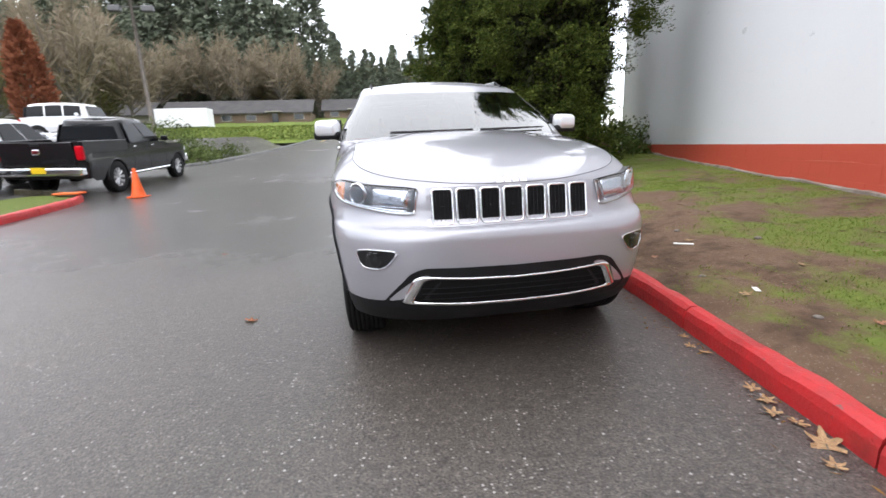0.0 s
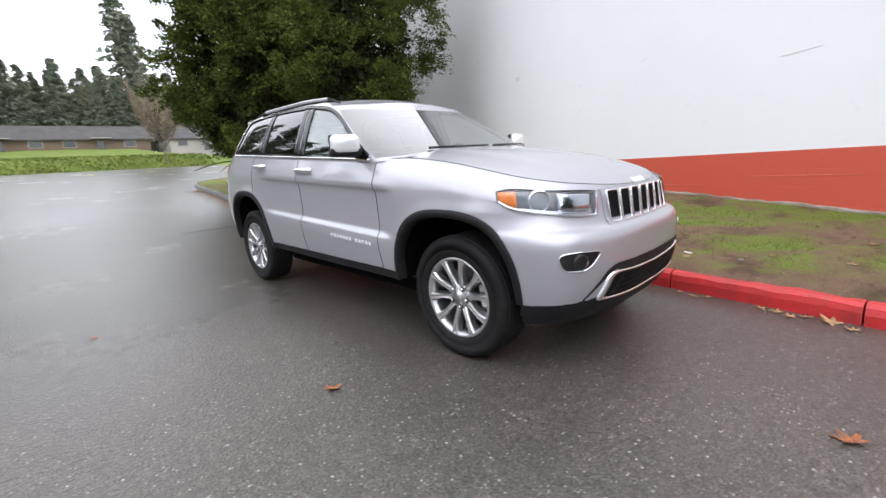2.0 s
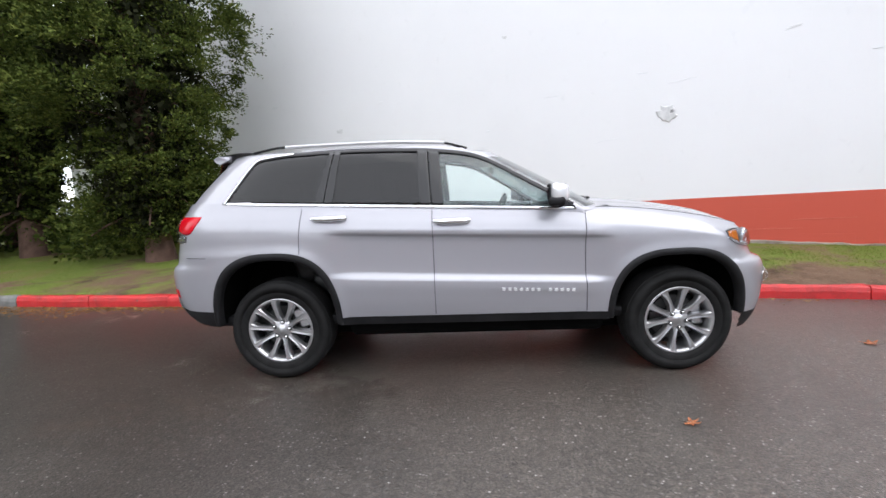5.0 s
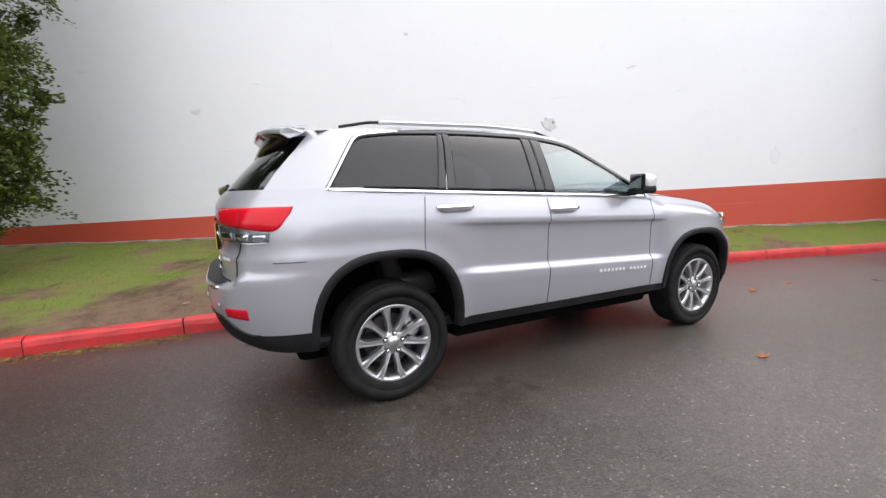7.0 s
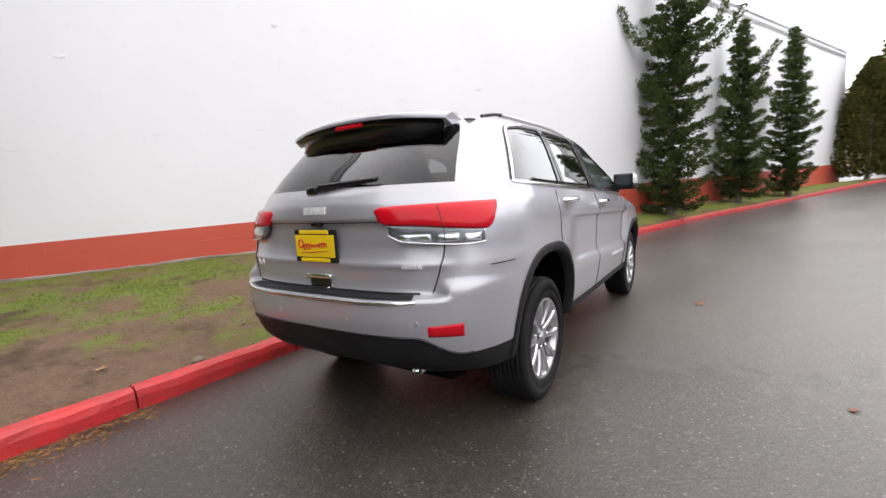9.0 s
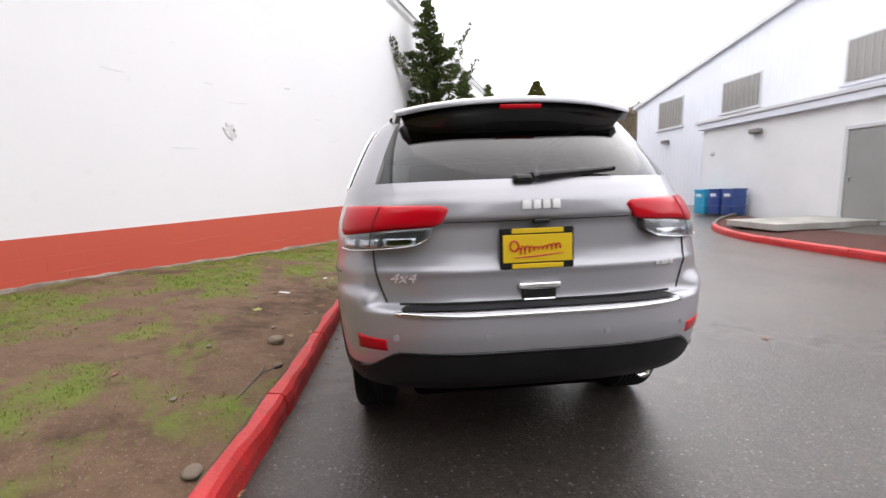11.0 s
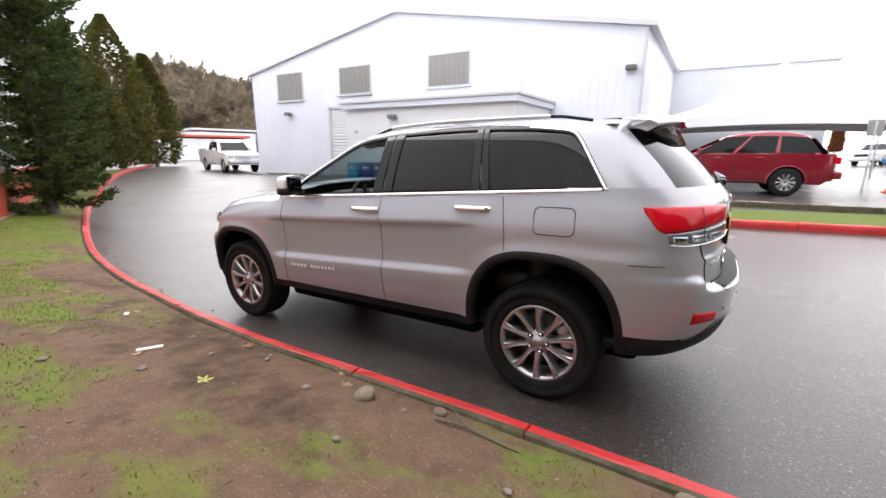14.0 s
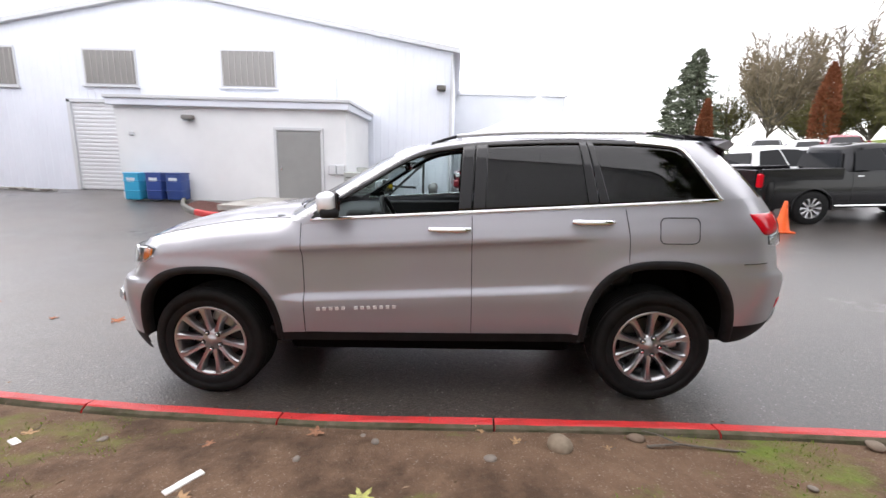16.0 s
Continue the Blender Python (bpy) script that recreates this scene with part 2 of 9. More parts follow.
def tube(points, radius, seg=8, ends=True):
    """A round bar along points; radius one number or one a point."""
    p = np.asarray(points, float)
    r = np.broadcast_to(np.asarray(radius, float), (len(p),))
    d = np.gradient(p, axis=0)
    d /= np.linalg.norm(d, axis=1)[:, None] + 1e-9
    ref = np.array((0.0, 0.0, 1.0)) if abs(d[:, 2]).mean() < 0.8 else np.array((1.0, 0.0, 0.0))
    a = np.cross(d, ref)
    a /= np.linalg.norm(a, axis=1)[:, None] + 1e-9
    b = np.cross(d, a)
    th = np.linspace(0, 2 * math.pi, seg, endpoint=False)
    rings = p[None] + r[None, :, None] * (np.cos(th)[:, None, None] * a[None] + np.sin(th)[:, None, None] * b[None])
    v, f = grid(rings, close_u=True)
    if ends:
        n = len(p)
        f = f + [tuple(i * n for i in range(seg)), tuple(i * n + n - 1 for i in reversed(range(seg)))]
    return v, f


def join_vf(*pairs):
    vs, fs, n = [], [], 0
    for v, f in pairs:
        vs.append(np.asarray(v, float).reshape(-1, 3))
        fs += [tuple(i + n for i in q) for q in f]
        n += len(vs[-1])
    return np.concatenate(vs), fs


def curve(x, knots):
    """A smooth line through knots (position, value), that never overshoots."""
    k = np.array(sorted(knots), float)
    xs, ys = k[:, 0], k[:, 1]
    h = np.diff(xs)
    d = np.diff(ys) / h
    m = np.zeros(len(xs))
    m[0], m[-1] = d[0], d[-1]
    for i in range(1, len(xs) - 1):
        m[i] = 0 if d[i - 1] * d[i] <= 0 else 2 * d[i - 1] * d[i] / (d[i - 1] + d[i])
    x = np.clip(np.asarray(x, float), xs[0], xs[-1])
    i = np.clip(np.searchsorted(xs, x) - 1, 0, len(h) - 1)
    t = (x - xs[i]) / h[i]
    return ys[i] * (1 + 2 * t) * (1 - t) ** 2 + m[i] * h[i] * t * (1 - t) ** 2 + ys[i + 1] * t * t * (3 - 2 * t) + m[i + 1] * h[i] * t * t * (t - 1)


def step(a, b, x):
    t = np.clip((np.asarray(x, float) - a) / (b - a), 0, 1)
    return t * t * (3 - 2 * t)


def bumpy(x, y, scale, seed=0.0):
    return noise.noise(Vector((x * scale, y * scale, seed)))


# ---- the lie of the land ----
SLOPE = 0.027


def road_z(x, y):
    """Height of the paved ground: a gentle slope, level by the buildings, rising to the street."""
    road = SLOPE * np.maximum(y, -7.5)
    left = 0.27 + 0.012 * np.clip(y, -20, 10)
    w = step(-5, -10.5, x)
    z = road * (1 - w) + left * w + 1.2 * step(13, 20, y) * step(-9, -13, x) * step(-60, -30, x)
    return z + 0.040 * np.maximum(y - 8, 0) * step(8, 14, y) * np.where(np.asarray(y) > 60, 60.0 / np.maximum(y, 1), 1.0)


# wall-side kerb: road edge of its top, from the street end on
KERB = [(10.5, 21.3), (8.2, 22.1), (6.2, 22.1), (4.7, 21.3), (3.7, 19.9), (3.2, 18.0), (2.9, 15.8), (2.45, 12.0), (2.05, 9.0), (1.70, 6.3), (1.50, 4.6), (1.355, 2.5), (1.305, 1.0), (1.305, -0.2), (1.25, -1.4), (1.125, -2.6),
        (0.96, -3.8), (0.63, -5.4), (0.18, -7.0), (-0.62, -9.4), (-1.58, -12.0), (-3.0, -15.2), (-5.2, -20.5), (-8.6, -27.0), (-13.5, -34.0)]


def smooth_line(pts, every):
    """Evenly spaced points on a smooth line through pts."""
    p = np.asarray(pts, float)
    s = np.r_[0, np.cumsum(np.linalg.norm(np.diff(p, axis=0), axis=1))]
    fine = np.linspace(0, s[-1], int(s[-1] / 0.05) + 2)
    q = np.stack([curve(fine, list(zip(s, p[:, i]))) for i in range(p.shape[1])], 1)
    t = np.r_[0, np.cumsum(np.linalg.norm(np.diff(q, axis=0), axis=1))]
    at = np.linspace(0, t[-1], max(2, int(round(t[-1] / every)) + 1))
    return np.stack([np.interp(at, t, q[:, i]) for i in range(p.shape[1])], 1)


def normals2(line):
    d = np.gradient(line, axis=0)
    d /= np.linalg.norm(d, axis=1)[:, None]
    return np.stack([-d[:, 1], d[:, 0]], 1)


def build_ground():
    xs = np.r_[-600, -300, -150, np.arange(-80, -20, 4), np.arange(-20, 12, 0.8), np.arange(12, 80, 4), 150, 300, 600]
    ys = np.r_[-600, -300, -150, np.arange(-80, -24, 4), np.arange(-24, 40, 0.8), np.arange(40, 100, 4), 150, 300, 600]
    gx, gy = np.meshgrid(xs, ys, indexing="ij")
    v, f = grid(np.stack([gx, gy, road_z(gx, gy)], -1))
    ob = mesh_object("ground", v, f, ASPHALT, smooth=True)
    tagged(ob, "wet dark grey asphalt drive with pale stone flecks", "asphalt", kind="structure")


build_ground()

# wall of the big white building
WALL_A, WALL_D = np.array((3.30, -3.32)), np.array((0.3735, 0.9276))
WALL_N = np.array((-0.9276, 0.3735))


def wall_at(s, out=0.0):
    return WALL_A + WALL_D * s + WALL_N * out


def build_wall():
    turn = math.atan2(WALL_D[1], WALL_D[0])
    mid = wall_at(-6.0)
    root = new("wall_north")
    root.matrix_world = Matrix.Translation((mid[0], mid[1], 0)) @ Matrix.Rotation(turn, 4, "Z")
    tagged(root, "tall white painted block wall with a red painted base band", "wall", kind="structure")
    part("upper_wall", box_bm((46, 0.4, 6.15), (0, -0.2, 1.0 + 3.075)), WHITE_WALL, root, "white painted concrete block")
    part("base_band", box_bm((46, 0.404, 2.2), (0, -0.198, -0.1)), RED_WALL, root, "brick-red painted block")
    part("coping", box_bm((46.1, 0.5, 0.08), (0, -0.2, 7.19), 0.01), TRIM, root, "thin grey metal coping")
    part("rear_wall", box_bm((46, 0.4, 7.2), (0, -14, 3.5)), WHITE_WALL, root)
    for end in (-23, 23):
        part("end_wall", box_bm((0.4, 14, 7.2), (end, -7, 3.5)), WHITE_WALL, root)
    part("roof", box_bm((46, 14, 0.2), (0, -7, 6.9)), CONCRETE, root)
    return root


WALL = build_wall()


def grassiness(x, y, w):
    """How grassy the bank is at a place: bare along the kerb, grassy by the wall and at both ends."""
    n = 0.45 + 0.60 * bumpy(x, y, 0.85, 1.0) + 0.50 * bumpy(x, y, 2.1, 5.0) + 0.40 * bumpy(x, y, 5.0, 9.0) + 0.24 * bumpy(x, y, 11.0, 2.0)
    bare = 0.24 * (1 - float(step(0.10, 0.45, w))) + 0.05
    ends = 0.34 * float(step(1.8, 3.4, y)) * float(step(0.04, 0.25, w)) + 0.36 * float(step(5.0, 7.0, y)) + 0.42 * float(step(-4.4, -6.5, y)) + 0.16 * float(step(-2.2, -3.6, y)) * float(step(0.25, 0.5, w))
    return n - bare + 0.10 * float(step(0.50, 0.72, w)) + 0.26 * float(step(0.84, 0.97, w)) + ends


def build_bank():
    """Worn lawn between the kerb and the wall."""
    line = smooth_line(KERB, 0.16)
    nrm = normals2(line)
    rows = []
    for (x, y), n in zip(line, nrm):
        a = np.array((x, y)) + n * 0.13
        s = (a - WALL_A) @ WALL_D
        far = wall_at(np.clip(s, -26, 17), -0.05)
        if y > 9.5:
            far = far + (np.array((far[0] + 6, y + 2)) - far) * step(9.5, 14, y)
        z0 = float(road_z(x, y)) + 0.120 + 0.015 * bumpy(x, y, 1.7, 8.0)
        zw = curve(y, [(-34, 0.0), (-10.5, 0.10), (-5.9, 0.20), (-2.7, 0.33), (0, 0.48), (4, 0.56), (10, 0.75), (20, 1.5), (34, 2.4)])
        row = []
        for w in np.r_[np.linspace(0, 0.5, 26), np.linspace(0.53, 1, 22)]:
            p = a + (far - a) * w
            z = z0 + (float(zw) - z0) * (w ** 0.8)
            edge = min(1, w * 12) * min(1, (1 - w) * 12)
            z += edge * (0.035 * bumpy(p[0], p[1], 1.3) + 0.018 * bumpy(p[0], p[1], 4.5, 3.0))
            row.append((p[0], p[1], z))
        rows.append(row)
    rows = np.array(rows)
    v, f = grid(rows)
    v2 = v.copy()
    skirt = rows[:, 0].copy()
    skirt[:, 2] -= 0.2
    sv, sf = grid(np.stack([skirt, rows[:, 0]], 1))
    v, f = join_vf((v, f), (sv, sf))
    m = material("worn_lawn", (0.09, 0.10, 0.03), 0.9, spec=0.3)
    vec = coords(m)
    dirt = mix(m, noise_tex(m, vec, 7, 6, 0.7), (0.076, 0.042, 0.025), (0.225, 0.145, 0.092))
    dirt = mix(m, ramp(m, noise_tex(m, vec, 90, 2), [(0.62, 0.0), (0.72, 1.0)]), dirt, (0.30, 0.25, 0.20))
    dirt = mix(m, ramp(m, noise_tex(m, vec, 1.6, 5, 0.7), [(0.50, 0.0), (0.64, 0.85)]), dirt, (0.056, 0.033, 0.020))
    grass = mix(m, noise_tex(m, vec, 34, 4), (0.080, 0.115, 0.016), (0.185, 0.230, 0.042))
    grass = mix(m, ramp(m, noise_tex(m, vec, 1.3, 4), [(0.48, 0.0), (0.7, 0.75)]), grass, (0.185, 0.140, 0.055))
    mem = m.node_tree.nodes.new("ShaderNodeAttribute")
    mem.attribute_name = "grass"
    rough_edge = m.node_tree.nodes.new("ShaderNodeMath")
    rough_edge.operation = "MULTIPLY_ADD"
    rough_edge.inputs[1].default_value, rough_edge.inputs[2].default_value = 0.9, -0.45
    link(m, noise_tex(m, vec, 9, 6, 0.75), rough_edge.inputs[0])
    add = m.node_tree.nodes.new("ShaderNodeMath")
    link(m, mem.outputs["Fac"], add.inputs[0])
    link(m, rough_edge.outputs[0], add.inputs[1])
    cover = ramp(m, add.outputs[0], [(0.34, 0.0), (0.72, 1.0)])
    link(m, mix(m, cover, dirt, grass), bsdf(m).inputs["Base Color"])
    bump(m, noise_tex(m, vec, 40, 5, 0.7), 0.9, 0.02)
    ob = mesh_object("lawn_bank", v, f, m, smooth=True)
    cover = ob.data.attributes.new("grass", "FLOAT", "POINT")
    cover.data.foreach_set("value", [grassiness(p[0], p[1], (n % 48) / 47 if n < len(v2) else 0.0) for n, p in enumerate(v)])
    tagged(ob, "worn bank of bare brown earth and patchy grass below the wall", "grass bank", kind="structure")
    return rows


BANK = build_bank()


def bank_height(x, y):
    """Height of the bank's surface near a place, from its own grid."""
    d = (BANK[..., 0] - x) ** 2 + (BANK[..., 1] - y) ** 2
    return float(BANK[..., 2].reshape(-1)[np.argmin(d.reshape(-1))])


# ---- kerbs, laid in pieces ----
KERB_MOSS = mottled("mossy_concrete", (0.055, 0.055, 0.025), (0.11, 0.092, 0.062), 9, 0.9, 50, 0.6, 0.008)
def kerb_piece(line, height, width, seed):
    """One kerb stone along a short line: a rounded painted top, worn edges, a bare mossy back."""
    nrm = normals2(line)
    prof = [(0.0, -0.15), (0.0, height * 0.55), (0.012, height * 0.86), (0.035, height), (width * 0.66, height + 0.003), (width - 0.03, height + 0.002), (width - 0.008, height * 0.93), (width, height * 0.80), (width, -0.15)]
    rows = []
    for k, ((x, y), n) in enumerate(zip(line, nrm)):
        z = float(road_z(x, y))
        row = []
        for a, h in prof:
            e = 0.011 * bumpy(x, y, 3.0, seed + a * 12) + 0.008 * bumpy(x, y, 8.0, seed + a * 30) + 0.004 * bumpy(x, y, 21.0, seed + a * 30) if 0 < h else 0
            row.append((x + n[0] * (a + e), y + n[1] * (a + e), z + h + e))
        rows.append(row)
    v, f = grid(np.array(rows))
    c, n = len(prof), len(rows)
    slots = [1 if i % (c - 1) >= 5 else 0 for i in range(len(f))]
    f = f + [tuple(range(c)), tuple((n - 1) * c + i for i in reversed(range(c)))]
    return v, f, slots + [0, 0]


def build_kerb(name, pts, mats, label, length=1.22, height=0.145, width=0.13, seed=0):
    root = tagged(new(name), label, "kerb", kind="structure")
    line = smooth_line(pts, 0.12)
    per = int(round(length / 0.12))
    for i in range(0, len(line) - 2, per):
        seg = line[i:i + per + 1].copy()
        if len(seg) < 3:
            continue
        seg[-1] += (seg[-2] - seg[-1]) * 0.10
        v, f, slots = kerb_piece(seg, height, width, seed + i)
        ob = mesh_object("kerb_stone", v, f, mats(seg[0]), root)
        ob.data.materials.append(KERB_MOSS)
        for p, k in zip(ob.data.polygons, slots):
            p.material_index = k
    return root


def kerb_mat(p):
    return KERB_RED if p[1] < 6.4 else KERB_GREY


build_kerb("kerb_wall_side", KERB, kerb_mat, "red painted concrete kerb, worn and chipped, along the bank")
ISLAND = [(-9.6, 8.6), (-8.2, 7.9), (-7.25, 7.0), (-6.9, 5.8), (-6.75, 4.0), (-6.65, 2.0), (-6.6, 0.4), (-6.65, -1.6), (-6.95, -4.6), (-7.6, -6.6), (-8.4, -7.6), (-9.6, -8.4)]
build_kerb("kerb_island", ISLAND[::-1], lambda p: KERB_GREY if p[1] > 6.9 or p[1] < -7.6 else KERB_RED, "red painted kerb along a strip of lawn", seed=90)


# ---- the silver sport utility car, standing on the slope ----
CAR = thing("suv_car", Matrix.Rotation(math.atan(SLOPE), 4, "X"), "silver metallic sport utility car parked on wet asphalt beside a kerb", "car")
HUB_Y, HUB_Z = 1.4575, 0.385
Y_A, Y_B = -1.5, 1.6


def n_f(z):
    """How square the front corners are in plan: more so at the bumper than at the lamps."""
    return curve(z, [(0.2, 3.1), (0.70, 3.1), (0.90, 2.45), (1.05, 2.4), (1.4, 2.4)])


def n_r(z):
    """How square the rear corners are in plan."""
    return curve(z, [(0.2, 3.4), (0.95, 3.4), (1.15, 3.1), (1.29, 2.65), (1.45, 2.6)])


def half_width(y, z):
    """Half the body's width at the side, with its creases."""
    y, z = np.broadcast_arrays(np.asarray(y, float), np.asarray(z, float))
    zz = z - 0.042 * (y - 0.1)
    door = curve(zz, [(0.36, 0.872), (0.44, 0.896), (0.52, 0.916), (0.60, 0.930), (0.70, 0.943), (0.722, 0.943), (0.775, 0.914), (0.82, 0.912), (0.90, 0.914), (1.00, 0.919),
                      (1.045, 0.928), (1.060, 0.946), (1.080, 0.947), (1.12, 0.937), (1.20, 0.908), (1.27, 0.882), (1.34, 0.858)])
    fend = curve(zz, [(0.30, 0.885), (0.45, 0.905), (0.65, 0.925), (0.85, 0.936), (1.0, 0.938), (1.06, 0.935), (1.14, 0.918), (1.24, 0.888), (1.34, 0.860)])
    m = step(-1.02, -0.80, y) * (1 - step(0.80, 1.12, y))
    w = fend + (door - fend) * m - 0.012 * (y / 1.5) ** 2 * (np.abs(y) > 0)
    for hy in (-HUB_Y, HUB_Y):
        r = arch_r(y, z, hy)
        w = w + 0.012 * np.exp(-(np.maximum(r - 1.02, 0) / 0.10) ** 2) * step(0.2, 0.5, z) * (1 - step(1.0, 1.12, z))
    top = top_z(y)
    h = top - z
    front = 1 - step(-1.0, -0.75, y)
    w = w - front * 0.105 * np.clip(1 - h / 0.13, 0, 1.2) ** 2
    return w


def arch_shape(hy):
    """Middle, half width and height of the arch over a hub."""
    return (hy + 0.030, 0.463, 0.498) if hy < 0 else (hy + 0.005, 0.464, 0.552)


def arch_r(y, z, hy):
    """1 on the edge of a wheel arch, less inside."""
    cy, wide, tall = arch_shape(hy)
    a = np.abs(y - cy) / wide
    b = np.maximum(z - HUB_Z, 0) / tall
    return (a ** 2.7 + b ** 2.7) ** (1 / 2.7)


def top_z(y):
    belt = 1.226 + 0.048 * np.asarray(y, float)
    hood = curve(y, [(-2.2, 0.985), (-2.12, 1.008), (-2.0, 1.035), (-1.84, 1.072), (-1.63, 1.120), (-1.3, 1.175), (-1.0, 1.205), (-0.8, 1.213)])
    w = step(-0.86, -0.74, y)
    return hood * (1 - w) + belt * w


def front_y(z):
    return curve(z, [(0.20, -2.04), (0.27, -2.13), (0.34, -2.195), (0.42, -2.237), (0.52, -2.257), (0.64, -2.266), (0.74, -2.263), (0.785, -2.248), (0.812, -2.190), (0.86, -2.180),
                     (0.95, -2.170), (1.00, -2.155), (1.02, -2.135)])


def rear_y(z, sx=0.9):
    """How far back the tail reaches: recessed in the middle for the plate, plain at the corners."""
    mid = curve(z, [(0.40, 2.27), (0.44, 2.345), (0.50, 2.41), (0.60, 2.452), (0.72, 2.474), (0.795, 2.474), (0.812, 2.466), (0.822, 2.388), (0.86, 2.378), (0.93, 2.382), (0.96, 2.390), (0.985, 2.373),
                    (1.05, 2.360), (1.13, 2.360), (1.165, 2.373), (1.18, 2.394), (1.24, 2.390), (1.29, 2.366), (1.34, 2.328)])
    end = curve(z, [(0.40, 2.27), (0.44, 2.345), (0.50, 2.41), (0.60, 2.452), (0.72, 2.474), (0.82, 2.478), (0.85, 2.470), (0.90, 2.415), (1.0, 2.398), (1.2, 2.396), (1.27, 2.382), (1.34, 2.328)])
    w = step(0.84, 0.70, sx)
    return end + (mid - end) * w


def side_x(y, z):
    """Half width at any y, the rounded corners too."""
    y, z = np.broadcast_arrays(np.asarray(y, float), np.asarray(z, float))
    w = half_width(np.clip(y, Y_A, Y_B), z)
    a = np.clip((Y_A - y) / (Y_A - front_y(z)), 0, 1)
    b = np.clip((y - Y_B) / (rear_y(z, 0.9) - Y_B), 0, 1)
    return w * (1 - a ** n_f(z)) ** (1 / n_f(z)) * (1 - b ** n_r(z)) ** (1 / n_r(z))


def nose_y(x, z):
    w = half_width(Y_A, z)
    return Y_A - (Y_A - front_y(z)) * (1 - np.clip(np.abs(x) / w, 0, 1) ** n_f(z)) ** (1 / n_f(z))


def tail_y(x, z):
    w = half_width(Y_B, z)
    return Y_B + (rear_y(z, np.abs(x) / w) - Y_B) * (1 - np.clip(np.abs(x) / w, 0, 1) ** n_r(z)) ** (1 / n_r(z))


def flip(v, f):
    v = np.asarray(v, float).copy()
    v[:, 0] *= -1
    return v, [tuple(reversed(q)) for q in f]


def on_side(y, z, side, out=0.004):
    """Points on the car's flank, a little proud of it."""
    x = side_x(y, z)
    e = 0.004
    nx, ny, nz = np.ones_like(x), -(side_x(y + e, z) - side_x(y - e, z)) / (2 * e), -(side_x(y, z + e) - side_x(y, z - e)) / (2 * e)
    ny, nz = np.clip(ny, -2, 2), np.clip(nz, -2, 2)
    n = np.sqrt(nx ** 2 + ny ** 2 + nz ** 2)
    return np.stack([side * (x + out * nx / n), y + out * ny / n, z + out * nz / n], -1)


def on_nose(x, z, out=0.004):
    x, z = np.broadcast_arrays(np.asarray(x, float), np.asarray(z, float))
    e = 0.004
    y = nose_y(x, z)
    gx = np.clip((nose_y(x + e, z) - nose_y(x - e, z)) / (2 * e), -3, 3)
    n = np.sqrt(1 + gx ** 2)
    return np.stack([x + out * gx / n, y - out / n, z + 0 * y], -1)


def on_tail(x, z, out=0.004):
    x, z = np.broadcast_arrays(np.asarray(x, float), np.asarray(z, float))
    e = 0.004
    y = tail_y(x, z)
    gx = np.clip((tail_y(x + e, z) - tail_y(x - e, z)) / (2 * e), -3, 3)
    n = np.sqrt(1 + gx ** 2)
    return np.stack([x - out * gx / n, y + out / n, z + 0 * y], -1)


def ordered(v, f, side):
    return (v, [tuple(reversed(q)) for q in f]) if side > 0 else (v, f)


def slab(front, back):
    """A closed thin solid between two grids of the same size."""
    a, b = np.asarray(front, float), np.asarray(back, float)
    nu, nv = a.shape[:2]
    va, fa = grid(a)
    vb, fb = grid(b)
    n = nu * nv
    f = fa + [tuple(reversed([i + n for i in q])) for q in fb]
    rim = [i * nv for i in range(nu)] + [(nu - 1) * nv + j for j in range(1, nv)] + [i * nv + nv - 1 for i in range(nu - 2, -1, -1)] + [j for j in range(nv - 2, 0, -1)]
    for k in range(len(rim)):
        i, j = rim[k], rim[(k + 1) % len(rim)]
        f.append((j, i, i + n, j + n))
    return np.concatenate([va, vb]), f


# lower body: front middle round the flank to the rear middle
def lower_columns():
    def nose(th, z):
        return np.sin(th) ** (2 / n_f(z)), np.maximum(np.cos(th), 0) ** (2 / n_f(z))

    def tail(th, z):
        return np.sin(th) ** (2 / n_r(z)), np.maximum(np.cos(th), 0) ** (2 / n_r(z))

    flank = np.linspace(Y_A, Y_B, 160)[1:-1]
    cols = []
    rows = 96
    t = np.linspace(0, 1, rows)
    for th in np.linspace(0, math.pi / 2, 52):
        z = np.linspace(0.298, 1.0, rows)
        sx, cy = nose(th, z)
        y = Y_A - (Y_A - front_y(z)) * cy
        for _ in range(2):
            z = 0.298 + (top_z(y) - 0.298) * t
            sx, cy = nose(th, z)
            y = Y_A - (Y_A - front_y(z)) * cy
        x = half_width(Y_A, z) * sx
        for want in (nose_lip(x[len(x) // 4]), 0.797):
            k = int(np.argmin(np.abs(z - want)))
            z[k] = want
        sx, cy = nose(th, z)
        y = Y_A - (Y_A - front_y(z)) * cy
        cols.append(np.stack([side_or_nose(sx, y, z), y, z], 1))
    for y in flank:
        zb = 0.408
        z = zb + (float(top_z(y)) - zb) * t
        z[int(np.argmin(np.abs(z - 0.468)))] = 0.468
        cols.append(np.stack([half_width(y, z), np.full(rows, y), z], 1))
    for th in np.linspace(math.pi / 2, 0, 52):
        z = np.linspace(0.415, 1.34, rows)
        sx, cy = tail(th, z)
        x = half_width(Y_B, z) * sx
        for want in (tail_lip(x[len(x) // 4]), 0.818):
            z[int(np.argmin(np.abs(z - want)))] = want
        sx, cy = tail(th, z)
        y = Y_B + (rear_y(z, sx) - Y_B) * cy
        cols.append(np.stack([half_width(Y_B, z) * sx, y, z], 1))
    return np.array(cols)


def nose_lip(x):
    """Where paint ends and the black skirt begins at the front."""
    return 0.455 - 0.035 * float(step(0.40, 0.80, x))


